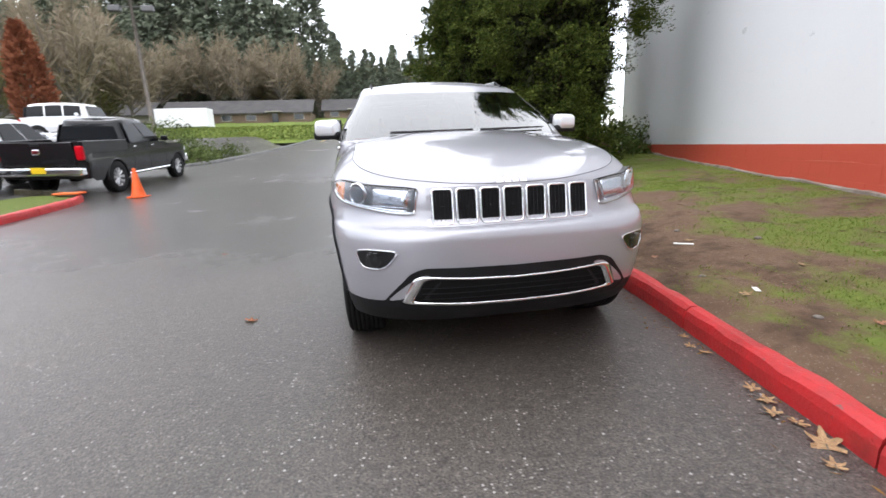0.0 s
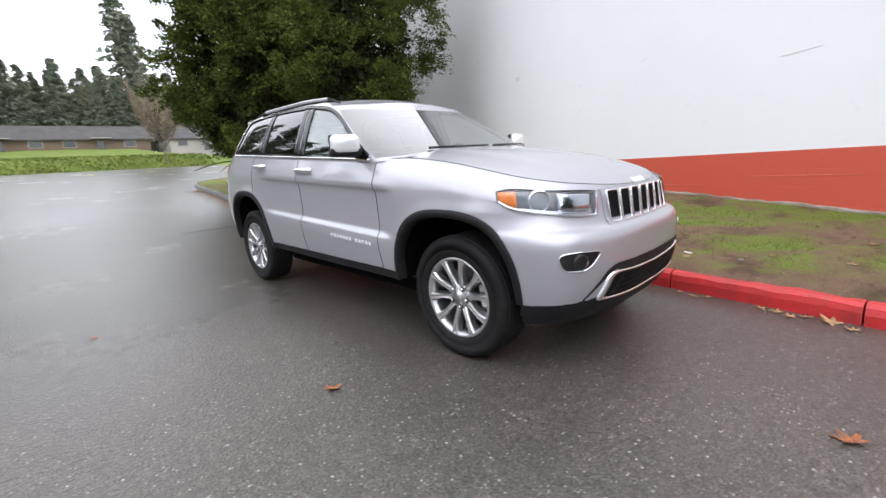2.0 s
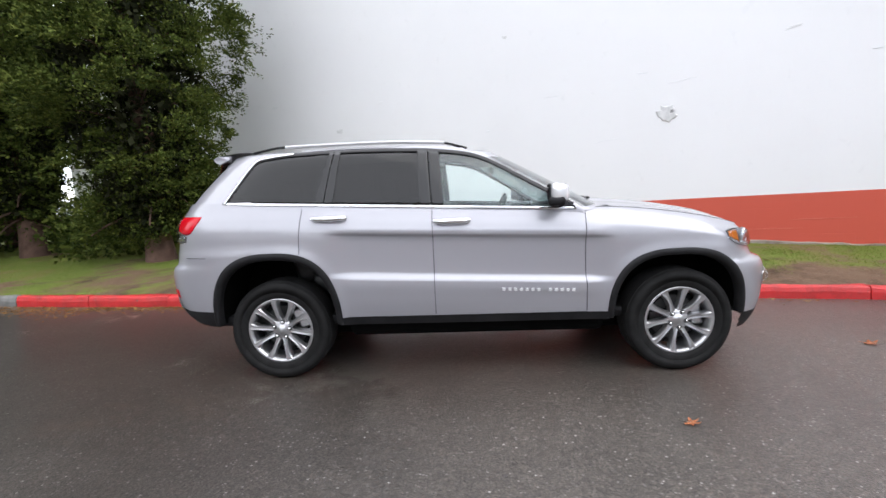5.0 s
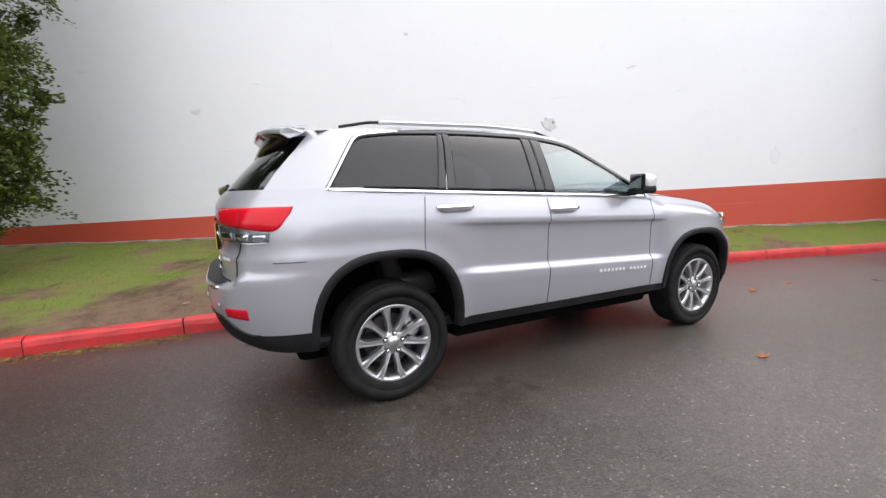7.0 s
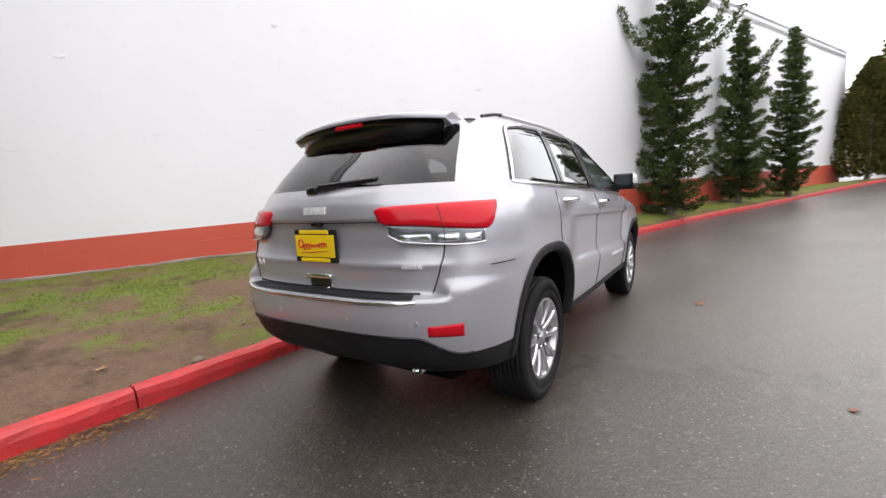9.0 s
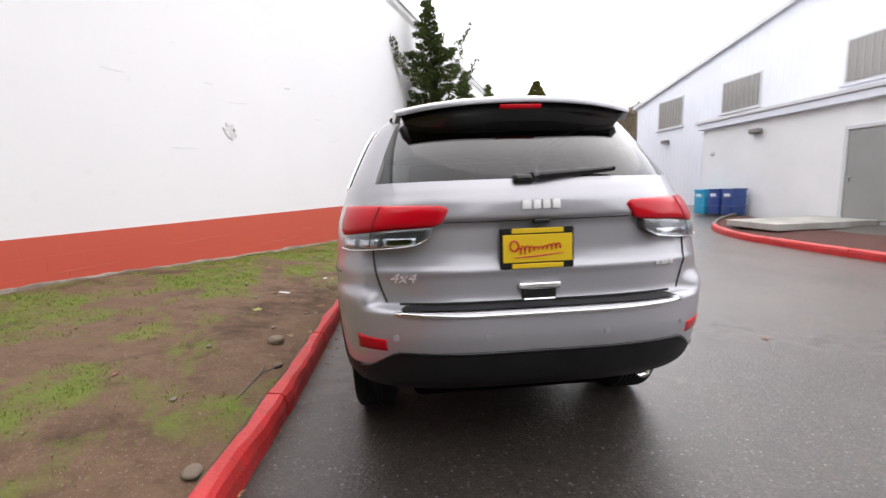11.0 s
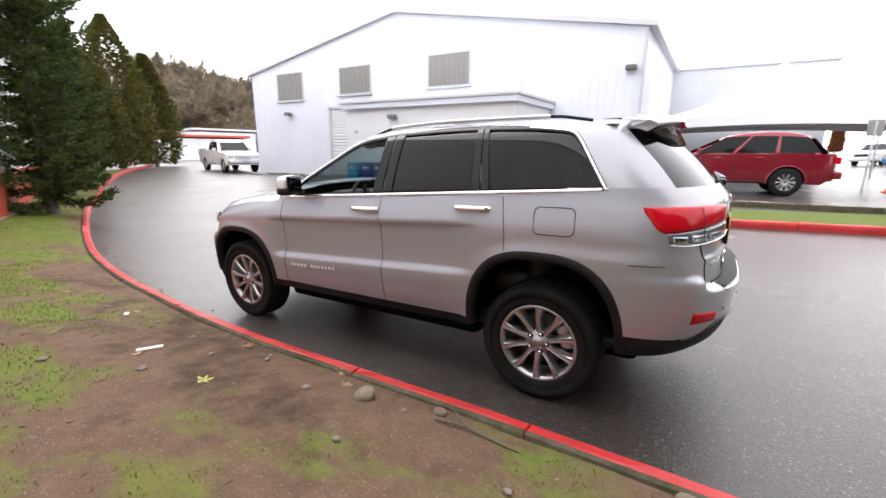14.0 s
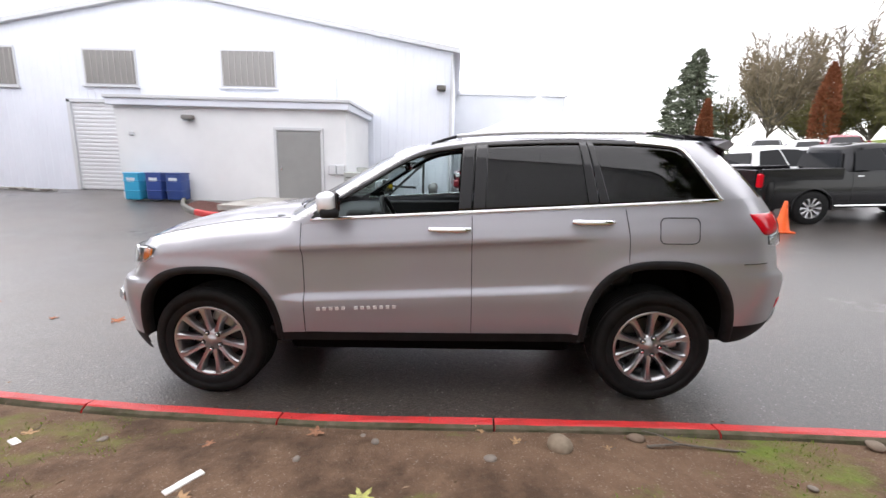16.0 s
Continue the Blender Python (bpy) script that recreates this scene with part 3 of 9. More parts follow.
def tail_lip(x):
    return 0.535 + 0.095 * float(step(0.78, 0.60, x))


def side_or_nose(sx, y, z):
    """Width in the front corner, taken from the flank where the fender rolls over."""
    h = top_z(y) - z
    roll = 0.105 * np.clip(1 - h / 0.13, 0, 1.2) ** 2 - 0.105 * np.clip(1 - (top_z(Y_A) - z) / 0.13, 0, 1.2) ** 2
    return np.maximum((half_width(Y_A, z) - roll * 1.0) * sx, 0)


def build_lower_body():
    cols = lower_columns()
    v, f = grid(cols)
    nv = cols.shape[1]
    groups = {k: [] for k in ("front_fender", "quarter_panel", "front_bumper", "front_skirt", "rear_bumper", "rear_skirt", "tailgate", "front_door", "rear_door", "sill")}
    for q in f:
        c = v[list(q)].mean(0)
        x, y, z = c
        if min(arch_r(y, z, -HUB_Y), arch_r(y, z, HUB_Y)) < 1.005:
            continue
        if y < -1.62 and z < 0.797:
            key = "front_skirt" if z < nose_lip(x) else "front_bumper"
        elif y > 1.78 and z < 0.818:
            key = "rear_skirt" if z < tail_lip(x) else "rear_bumper"
        elif y > 2.05 and z >= 0.818 and x < 0.66 + 0.10 * float(step(1.25, 1.0, z)):
            key = "tailgate"
        elif -0.795 < y < 0.285 and z > 0.468:
            key = "front_door"
        elif 0.285 <= y < rear_door_edge(z) and z > 0.468:
            key = "rear_door"
        elif z <= 0.468 and abs(y) < 1.0:
            key = "sill"
        else:
            key = "front_fender" if y < 0 else "quarter_panel"
        groups[key].append(q)
    out = {}
    mats = {"front_skirt": BLACK_PLASTIC, "rear_skirt": BLACK_PLASTIC, "sill": BLACK_PLASTIC}
    for key, fs in groups.items():
        used = sorted({i for q in fs for i in q})
        at = {i: n for n, i in enumerate(used)}
        vv = v[used]
        ff = [tuple(at[i] for i in q) for q in fs]
        mat = mats.get(key, PAINT)
        if key in ("front_door", "rear_door", "sill", "front_fender", "quarter_panel"):
            for side in (1, -1):
                a, b = (vv, ff) if side > 0 else flip(vv, ff)
                out[key, side] = mesh_object(key, a, b, mat, CAR, "black plastic sill" if key == "sill" else "", True)
        else:
            a, b = join_vf((vv, ff), flip(vv, ff))
            out[key] = mesh_object(key, a, b, mat, CAR, "black plastic lower skirt" if "skirt" in key else "", True)
    return out, cols


def rear_door_edge(z):
    return float(curve(z, [(0.40, 1.255), (0.95, 1.25), (1.05, 1.248), (1.32, 1.215)]))


BODY, LOWER = build_lower_body()


def hood_mid(y):
    return curve(y, [(-2.2, 0.99), (-2.15, 1.012), (-2.1, 1.036), (-2.0, 1.078), (-1.85, 1.125), (-1.6, 1.180), (-1.3, 1.228), (-1.0, 1.258), (-0.85, 1.268)])


def build_hood():
    """Bonnet between the two fender tops, domed, with a raised middle."""
    rows = []
    edge = LOWER[:, -1]
    for x, y, z in edge:
        if y > -0.86:
            break
        t = np.linspace(-1, 1, 41)
        mid = max(float(hood_mid(y)), z)
        zz = z + (mid - z) * (1 - np.abs(t) ** 2.4) + 0.010 * (1 - step(0.36, 0.50, np.abs(t) * x)) * step(-2.1, -1.7, y) * 1.0
        rows.append(np.stack([t * x, np.full(41, y), zz], 1))
    v, f = grid(np.array(rows))
    mesh_object("hood", v, [tuple(reversed(q)) for q in f], PAINT, CAR, "", True)
    # shut lines of the bonnet
    for side in (1, -1):
        pts = [(side * (x + 0.001), y, z + 0.001) for x, y, z in edge if y < -0.87 and x > 0.01]
        mesh_object("hood_gap", *tube(pts, 0.0015, 5), SEAM, CAR)


build_hood()


# ---- cabin ----
def cab_w(z):
    return curve(z, [(1.18, 0.900), (1.26, 0.886), (1.34, 0.862), (1.46, 0.815), (1.575, 0.765), (1.645, 0.725), (1.685, 0.690), (1.712, 0.645), (1.735, 0.58)])


def cab_wy(y, z):
    """Half width of the cabin, drawn in a little at the top of the windscreen."""
    return cab_w(z) * (1 - 0.045 * (1 - step(-0.35, 0.45, y)) * step(1.32, 1.64, z))


def cab_a(z):
    return -0.745 + (z - 1.20) * 1.66


def cab_nose(z):
    return cab_a(z) - curve(z, [(1.2, 0.30), (1.45, 0.27), (1.66, 0.23)])


def cab_b(z):
    return 1.50 - (z - 1.25) * 0.5


def cab_tail(z):
    return curve(z, [(1.24, 2.378), (1.29, 2.345), (1.36, 2.293), (1.45, 2.215), (1.55, 2.112), (1.62, 2.04), (1.68, 1.975), (1.735, 1.90)])


N_CA, N_CB = 2.3, 3.0


def cab_x(y, z):
    y, z = np.broadcast_arrays(np.asarray(y, float), np.asarray(z, float))
    a = np.clip((cab_a(z) - y) / (cab_a(z) - cab_nose(z)), 0, 1)
    b = np.clip((y - cab_b(z)) / (cab_tail(z) - cab_b(z)), 0, 1)
    return cab_wy(y, z) * (1 - a ** N_CA) ** (1 / N_CA) * (1 - b ** N_CB) ** (1 / N_CB)


def on_cab(y, z, side, out=0.003):
    y, z = np.broadcast_arrays(np.asarray(y, float), np.asarray(z, float))
    e = 0.004
    x = cab_x(y, z)
    ny = np.clip(-(cab_x(y + e, z) - cab_x(y - e, z)) / (2 * e), -2, 2)
    nz = np.clip(-(cab_x(y, z + e) - cab_x(y, z - e)) / (2 * e), -2, 2)
    n = np.sqrt(1 + ny ** 2 + nz ** 2)
    return np.stack([side * (x + out / n), y + out * ny / n, z + out * nz / n], -1)


def glass_base(y):
    return 1.243 + 0.048 * np.asarray(y, float)


def glass_top(y):
    y = np.asarray(y, float)
    top = curve(y, [(-0.8, 1.51), (-0.15, 1.602), (0.0, 1.628), (0.4, 1.672), (0.9, 1.686), (1.3, 1.676), (1.6, 1.645)])
    a_line = 1.20 + (y + 0.012 + 0.745) / 1.66
    d_line = 1.33 + (1.80 - y) * 1.55
    soft = 40.0
    return -np.log(np.exp(-soft * top) + np.exp(-soft * a_line) + np.exp(-soft * d_line)) / soft


def roof_edge(y):
    return curve(y, [(-0.5, 1.60), (-0.1, 1.648), (0.2, 1.694), (0.7, 1.716), (1.3, 1.713), (1.8, 1.694), (2.1, 1.676)])


def cab_columns():
    rows = 44
    t = np.linspace(0, 1, rows)
    cols = []
    kinds = []
    for th in np.linspace(0, math.pi / 2, 36):
        sx, cy = math.sin(th) ** (2 / N_CA), math.cos(th) ** (2 / N_CA)
        z = 1.190 + (1.643 - 1.190) * t
        z = z + 0.025 * cy * (1 - t)
        y = cab_a(z) - (cab_a(z) - cab_nose(z)) * cy
        cols.append(np.stack([cab_wy(y, z) * sx, y, z], 1))
        kinds.append("shield" if th < 1.40 else "post")
    for k in np.linspace(0, 1, 170)[1:-1]:
        z = np.full(rows, 1.4)
        for _ in range(6):
            y = cab_a(z) * (1 - k) + cab_b(z) * k
            zb = 1.205 + 0.048 * y
            zt = roof_edge(y[-1])
            z = zb + (zt - zb) * t
        cols.append(np.stack([cab_wy(y, z), y, z], 1))
        kinds.append("side")
    for th in np.linspace(math.pi / 2, 0, 40):
        sx, cy = math.sin(th) ** (2 / N_CB), math.cos(th) ** (2 / N_CB)
        z = 1.290 + (1.695 - 1.290) * t
        y = cab_b(z) + (cab_tail(z) - cab_b(z)) * cy
        cols.append(np.stack([cab_w(z) * sx, y, z], 1))
        kinds.append("back" if th < 0.84 else "side")
    return np.array(cols), kinds


def build_cabin():
    cols, kinds = cab_columns()
    v, f = grid(cols)
    nv = cols.shape[1]
    shell, shield, back = [], [], []
    for n, q in enumerate(f):
        i, k = divmod(n, nv - 1)
        x, y, z = v[list(q)].mean(0)
        kind = kinds[min(i, len(kinds) - 1)]
        if kind == "shield" and 2 <= k < nv - 5:
            shield.append(q)
        elif kind == "back" and 1 <= k < nv - 5:
            back.append(q)
        elif kind in ("side", "post") and float(glass_base(y)) + 0.006 < z < float(glass_top(y)) - 0.006 and y < 1.83 and i > 32:
            continue
        else:
            shell.append(q)
    def sub(fs):
        used = sorted({i for q in fs for i in q})
        at = {i: n for n, i in enumerate(used)}
        vv, ff = v[used], [tuple(at[i] for i in q) for q in fs]
        return join_vf((vv, ff), flip(vv, ff))
    # roof panel across the rim
    rim = cols[:, -1]
    rows = []
    for x, y, z in rim:
        t = np.linspace(-1, 1, 33)
        crown = 0.052 * (x / 0.66) ** 1.5
        rows.append(np.stack([t * x, np.full(33, y), z + crown * (1 - np.abs(t) ** 2.0)], 1))
    rv, rf = grid(np.array(rows))
    mesh_object("cabin_shell", *sub(shell), PAINT, CAR, "", True)
    mesh_object("roof", rv, [tuple(reversed(q)) for q in rf], PAINT, CAR, "", True)
    ws = mesh_object("windscreen", *sub(shield), SHIELD, CAR, "clear windscreen mirroring the sky", True)
    rw = mesh_object("rear_window", *sub(back), TINT, CAR, "dark tinted rear window", True)
    for o in (ws, rw):
        o.visible_shadow = False


build_cabin()


def cab_patch(y0, y1, lo, hi, side, out, n=40, rows=14, deep=0.006, lean=(0.0, 0.0)):
    """A thin pane or panel on the cabin's flank between two heights, its ends leaning from foot to top."""
    k = np.linspace(0, 1, n)[:, None]
    t = np.linspace(0, 1, rows)[None]
    y = (y0 + lean[0] * t) * (1 - k) + (y1 + lean[1] * t) * k
    z = lo(y) * (1 - t) + hi(y) * t
    v, f = slab(on_cab(y, z, side, out), on_cab(y, z, side, out - deep))
    return ordered(v, f, side)


def cab_band(pts, width, side, out, deep=0.012):
    """A flat moulding along a line of (y, z) on the cabin's flank."""
    p = np.asarray(pts, float)
    d = np.gradient(p, axis=0)
    d /= np.linalg.norm(d, axis=1)[:, None] + 1e-9
    n = np.stack([-d[:, 1], d[:, 0]], 1)
    w = np.linspace(-0.5, 0.5, 4) * width
    y, z = p[:, None, 0] + n[:, None, 0] * w, p[:, None, 1] + n[:, None, 1] * w
    prof = np.array((-0.004, 0.0, 0.0, -0.004))
    v, f = slab(on_cab(y, z, side, out) + 0, on_cab(y, z, side, out - deep))
    return v, f


def build_side_glass(side):
    ring_y = np.linspace(-0.72, 1.80, 90)
    base = np.stack([ring_y, glass_base(ring_y)], 1)
    top_y = np.linspace(-0.70, 1.800, 120)
    top = np.stack([top_y, glass_top(top_y)], 1)
    door_f, door_r = BODY["front_door", side], BODY["rear_door", side]
    cut = lambda o, v, f, name, mat, label: mesh_object(name, v, f, mat, o, label, True)
    # black surround under the mouldings
    cut(CAR, *cab_band(top, 0.026, side, 0.006), "window_surround", GLOSS_BLACK, "gloss black window surround")
    cut(CAR, *cab_band(base, 0.016, side, 0.010), "belt_moulding", CHROME, "bright belt moulding")
    rear = top[top[:, 0] > 1.30]
    cut(CAR, *cab_band(np.r_[rear, [[1.812, 1.330]]], 0.011, side, 0.014), "quarter_moulding", CHROME, "bright window moulding")
    for name, owner, y0, y1, mat, lean in (("front_window", door_f, -0.70, 0.215, CLEAR, (0.0, 0.03)), ("rear_window", door_r, 0.355, 1.010, TINT, (0.02, -0.04)), ("quarter_window", CAR, 1.115, 1.795, TINT, (-0.085, 0.0))):
        if side > 0 and mat is CLEAR:
            continue  # this window is wound down
        pane = mesh_object(name, *cab_patch(y0, y1, lambda y: glass_base(y) + 0.004, lambda y: glass_top(y) - 0.002, side, 0.001, lean=lean), mat, owner,
                           "clear side glass" if mat is CLEAR else "dark tinted side glass", True)
        pane.visible_shadow = False
    for name, y0, y1, lean in (("centre_pillar", 0.200, 0.282, (0.03, 0.025)), ("centre_pillar", 0.290, 0.368, (0.025, 0.02)), ("rear_pillar", 1.000, 1.062, (-0.04, -0.058)), ("rear_pillar", 1.070, 1.128, (-0.058, -0.085))):
        cut(CAR, *cab_patch(y0, y1, lambda y: glass_base(y) + 0.002, lambda y: glass_top(y) - 0.004, side, 0.007, 8, lean=lean), name, GLOSS_BLACK, "gloss black window pillar")


for side in (1, -1):
    build_side_glass(side)


LINER = material("arch_liner_felt", (0.006, 0.006, 0.006), 1.0, spec=0.0)


def build_wheel_arch(side, hy):
    """Black moulding round the arch, and the liner inside it."""
    th = np.linspace(-0.42, math.pi + 0.42, 64)
    cy, wide, tall = arch_shape(hy)
    def ring(r):
        c, s = np.cos(th), np.sin(th)
        k = (np.abs(c) ** 2.7 + np.maximum(s, 0) ** 2.7) ** (-1 / 2.7)
        y = cy + wide * r * np.where(s > 0, k * c, np.sign(c))
        z = HUB_Z + np.where(s > 0, tall * r * k * s, 0.30 * s / 0.42)
        return y, np.maximum(z, 0.42)
    rs = np.array((1.058, 1.045, 1.01, 0.965, 0.95))
    outs = np.array((0.002, 0.009, 0.011, 0.009, -0.05))
    pts = []
    for r, o in zip(rs, outs):
        y, z = ring(r)
        yr, zr = ring(1.03)
        x = side_x(np.clip(yr, -2.1, 2.3), np.maximum(zr, 0.42)) + o
        pts.append(np.stack([side * x, y, z], 1))
    v, f = grid(np.array(pts))
    mesh_object("arch_moulding", v, f if side > 0 else [tuple(reversed(q)) for q in f], BLACK_PLASTIC, CAR, "black plastic wheel arch moulding", True)
    pts = []
    y, z = ring(0.97)
    for x in (0.90, 0.80, 0.45):
        yy = np.clip(y, -2.05, 2.2)
        lim = np.minimum(x, side_x(yy, np.maximum(z, 0.42)) + 0.0)
        pts.append(np.stack([side * lim, y, z], 1))
    v, f = grid(np.array(pts))
    back = len(v)
    v = np.concatenate([v, [(side * 0.45, hy, HUB_Z)]])
    n = len(th)
    f = f + [(2 * n + i, 2 * n + i + 1, back) for i in range(n - 1)]
    mesh_object("arch_liner", v, f, LINER, CAR, "black wheel arch liner")


for side in (1, -1):
    for hy in (-HUB_Y, HUB_Y):
        build_wheel_arch(side, hy)


def lathe(profile, seg=48):
    """A solid of revolution about x: profile of (x, radius)."""
    th = np.linspace(0, 2 * math.pi, seg, endpoint=False)
    p = np.asarray(profile, float)
    pts = np.stack([np.broadcast_to(p[None, :, 0], (seg, len(p))), np.cos(th)[:, None] * p[None, :, 1], np.sin(th)[:, None] * p[None, :, 1]], -1)
    return grid(pts, close_u=True)


def rim_spokes(count, r0, r1, width):
    """Spokes with a bevelled section that join in pairs at the hub and flare into the rim."""
    out = []
    for i in range(count):
        base = (i // 2) * (4 * math.pi / count) + math.pi / 2
        sign = 1 if i % 2 else -1
        rows = []
        for k in np.linspace(0, 1, 11):
            r = r0 + (r1 - r0) * k
            a = base + sign * (0.34 - 0.04 * math.sin(math.pi * k)) * 10 / count
            w = width * (0.78 - 0.16 * math.sin(math.pi * k ** 0.7) + 0.10 * k + 0.62 * k ** 7 + 0.30 * (1 - k) ** 5)
            x = 0.006 + 0.026 * math.sin(math.pi * k * 0.5)
            c = np.array((0, math.cos(a), math.sin(a)))
            t = np.array((0, -math.sin(a), math.cos(a)))
            rows.append([c * r + t * u * w + np.array((x - d, 0, 0)) for u, d in ((-0.66, 0.050), (-0.52, 0.010), (-0.34, 0), (0.0, 0.003), (0.34, 0), (0.52, 0.010), (0.66, 0.050))])
        out.append(grid(np.array(rows)))
    return join_vf(*out)


def build_wheel(parent, m, radius=0.375, rim=0.243, width=0.252, mat=ALLOY, spokes=10):
    """A wheel whose outer face looks to +x: tyre with its tread, alloy rim, disc and nuts."""
    root = new("wheel")
    root.parent = parent
    root.matrix_local = m
    w = width / 2
    prof = [(-w * 0.6, rim), (-w * 0.98, rim + 0.03), (-w, rim + 0.08), (-w * 0.93, radius - 0.03), (-w * 0.80, radius - 0.004)]
    for k in range(-3, 4):
        x = k * w * 0.21
        prof += [(x - w * 0.085, radius), (x + w * 0.065, radius), (x + w * 0.07, radius - 0.009), (x + w * 0.12, radius - 0.009)]
    prof += [(w * 0.80, radius - 0.004), (w * 0.93, radius - 0.03), (w * 1.0, radius - 0.08), (w * 0.985, rim + 0.055), (w * 0.99, rim + 0.05), (w * 0.97, rim + 0.02), (w * 0.86, rim + 0.002), (w * 0.6, rim - 0.004)]
    mesh_object("tyre", *lathe(prof, 64), RUBBER, root, "black rubber tyre", True)
    v, f = lathe([(w * 0.86, rim + 0.004), (w * 0.90, rim - 0.002), (w * 0.84, rim - 0.016), (w * 0.55, rim - 0.028), (-w * 0.5, rim - 0.030), (-w * 0.6, rim)], 56)
    r = mesh_object("rim", v, f, mat, root, "bright alloy wheel rim", True)
    sv, sf = rim_spokes(spokes, 0.052, rim - 0.006, 0.043)
    sv = sv + np.array((w * 0.62, 0, 0))
    mesh_object("spokes", sv, sf, mat, root, "polished alloy spokes")
    cv, cf = lathe([(w * 0.45, 0.08), (w * 0.64, 0.078), (w * 0.72, 0.052), (w * 0.74, 0.034), (w * 0.80, 0.030), (w * 0.80, 0.0001)], 28)
    mesh_object("hub_cap", cv, cf, mat, root, "", True)
    for i in range(5):
        a = i * 2 * math.pi / 5 + math.pi / 2 + math.pi / 5
        nv, nf = lathe([(w * 0.6, 0.011), (w * 0.80, 0.010), (w * 0.83, 0.006), (w * 0.83, 0.0001)], 8)
        pv, pf = lathe([(w * 0.70, 0.0001), (w * 0.745, 0.017), (w * 0.70, 0.019)], 12)
        mesh_object("nut_pocket", pv + np.array((0, 0.060 * math.cos(a), 0.060 * math.sin(a))), pf, DARK_METAL, root)
        mesh_object("wheel_nut", nv + np.array((0, 0.060 * math.cos(a), 0.060 * math.sin(a))), nf, CHROME, root)
    dv, df = lathe([(w * 0.05, 0.06), (w * 0.05, 0.165), (-w * 0.05, 0.165), (-w * 0.05, 0.06)], 40)
    mesh_object("brake_disc", dv, df, DARK_METAL, root, "grey steel brake disc")
    bv, bf = lathe([(-w * 0.30, rim - 0.03), (-w * 0.30, 0.0001)], 32)
    mesh_object("backing_plate", bv, bf, BLACK_PLASTIC, root, "dark backing plate")
    cal = box_bm((0.07, 0.085, 0.17), (w * 0.05, 0.155, 0.0), 0.02, 2)
    part("brake_caliper", cal, ALLOY, root, "grey brake caliper")
    return root


for side in (1, -1):
    for hy in (-HUB_Y, HUB_Y):
        turn = Matrix.Rotation(0.3 if hy > 0 else 1.1, 4, "X") if side > 0 else Matrix.Rotation(math.pi, 4, "Z") @ Matrix.Rotation(0.5 if hy > 0 else 0.15, 4, "X")
        build_wheel(CAR, Matrix.Translation((side * 0.772, hy, 0.377)) @ turn)


# ---- fittings of the silver car ----
def nose_pt(th, z, out=0.0):
    n_ = n_f(z)
    sx, cy = np.sin(th) ** (2 / n_), np.cos(th) ** (2 / n_)
    x, y = half_width(Y_A, z) * sx, Y_A - (Y_A - front_y(z)) * cy
    nx, ny = np.sin(th) ** (2 - 2 / n_) / half_width(Y_A, z), -np.cos(th) ** (2 - 2 / n_) / (Y_A - front_y(z))
    n = np.sqrt(nx ** 2 + ny ** 2) + 1e-9
    return np.stack([x + out * nx / n, y + out * ny / n, z + 0 * x], -1)


def tail_pt(th, z, out=0.0):
    n_ = n_r(z)
    sx, cy = np.sin(th) ** (2 / n_), np.cos(th) ** (2 / n_)
    w = half_width(Y_B, z)
    r = rear_y(z, 0.9)
    x, y = w * sx, Y_B + (r - Y_B) * cy
    nx, ny = np.sin(th) ** (2 - 2 / n_) / w, np.cos(th) ** (2 - 2 / n_) / (r - Y_B)
    n = np.sqrt(nx ** 2 + ny ** 2) + 1e-9
    return np.stack([x + out * nx / n, y + out * ny / n, z + 0 * x], -1)


def corner_slab(fn, th0, th1, lo, hi, out, deep, side, n=30, rows=8, puff=0.0):
    """A lens or panel wrapped round a corner of the car, between two heights that vary along it."""
    k = np.linspace(0, 1, n)
    th = (th0 + (th1 - th0) * k)[:, None] * np.ones(rows)
    t = np.linspace(0, 1, rows)
    z = lo(k)[:, None] * (1 - t) + hi(k)[:, None] * t
    swell = puff * (1 - (2 * t - 1) ** 4)[None] * (1 - (2 * k - 1) ** 6)[:, None]
    a, b = fn(th, z, 0.0), fn(th, z, 1.0)
    v, f = slab(a + (b - a) * (out + swell)[..., None], a + (b - a) * (out - deep))
    if side < 0:
        v, f = flip(v, f)
    return v, f


def th_of_x(fn, x, z):
    th = np.linspace(0.001, math.pi / 2 - 0.001, 800)
    return float(th[np.argmin(np.abs(fn(th, np.full(800, z))[:, 0] - x))])


def th_of_y(fn, y, z):
    th = np.linspace(0.001, math.pi / 2 - 0.001, 800)
    return float(th[np.argmin(np.abs(fn(th, np.full(800, z))[:, 1] - y))])


def ring_on(fn, outline, width, out, closed=True, seg=6):
    """A rounded bead along an outline of (x, z) laid on the nose or tail."""
    p = np.asarray(outline, float)
    pts = fn(p[:, 0], p[:, 1], out)
    if closed:
        pts = np.concatenate([pts, pts[:2]])
    return tube(pts, width / 2, seg)


def round_rect(cx, cz, w, h, r, n=5, lean=0.0):
    out = []
    for sx, sz, a0 in ((1, 1, 0), (-1, 1, 90), (-1, -1, 180), (1, -1, 270)):
        for k in range(n + 1):
            a = radians(a0 + 90 * k / n)
            x, z = cx + sx * (w / 2 - r) + r * math.cos(a), cz + sz * (h / 2 - r) + r * math.sin(a)
            out.append((x + lean * (z - cz), z))
    return np.array(out)


def fan_on(fn, outline, out):
    """A flat-faced plate filling an outline laid on the nose or tail."""
    p = np.asarray(outline, float)
    c = p.mean(0)
    rings = [fn(c[0] + (p[:, 0] - c[0]) * k, c[1] + (p[:, 1] - c[1]) * k, out) for k in (0.02, 0.35, 0.7, 1.0)]
    return grid(np.swapaxes(np.array(rings), 0, 1), close_u=True)


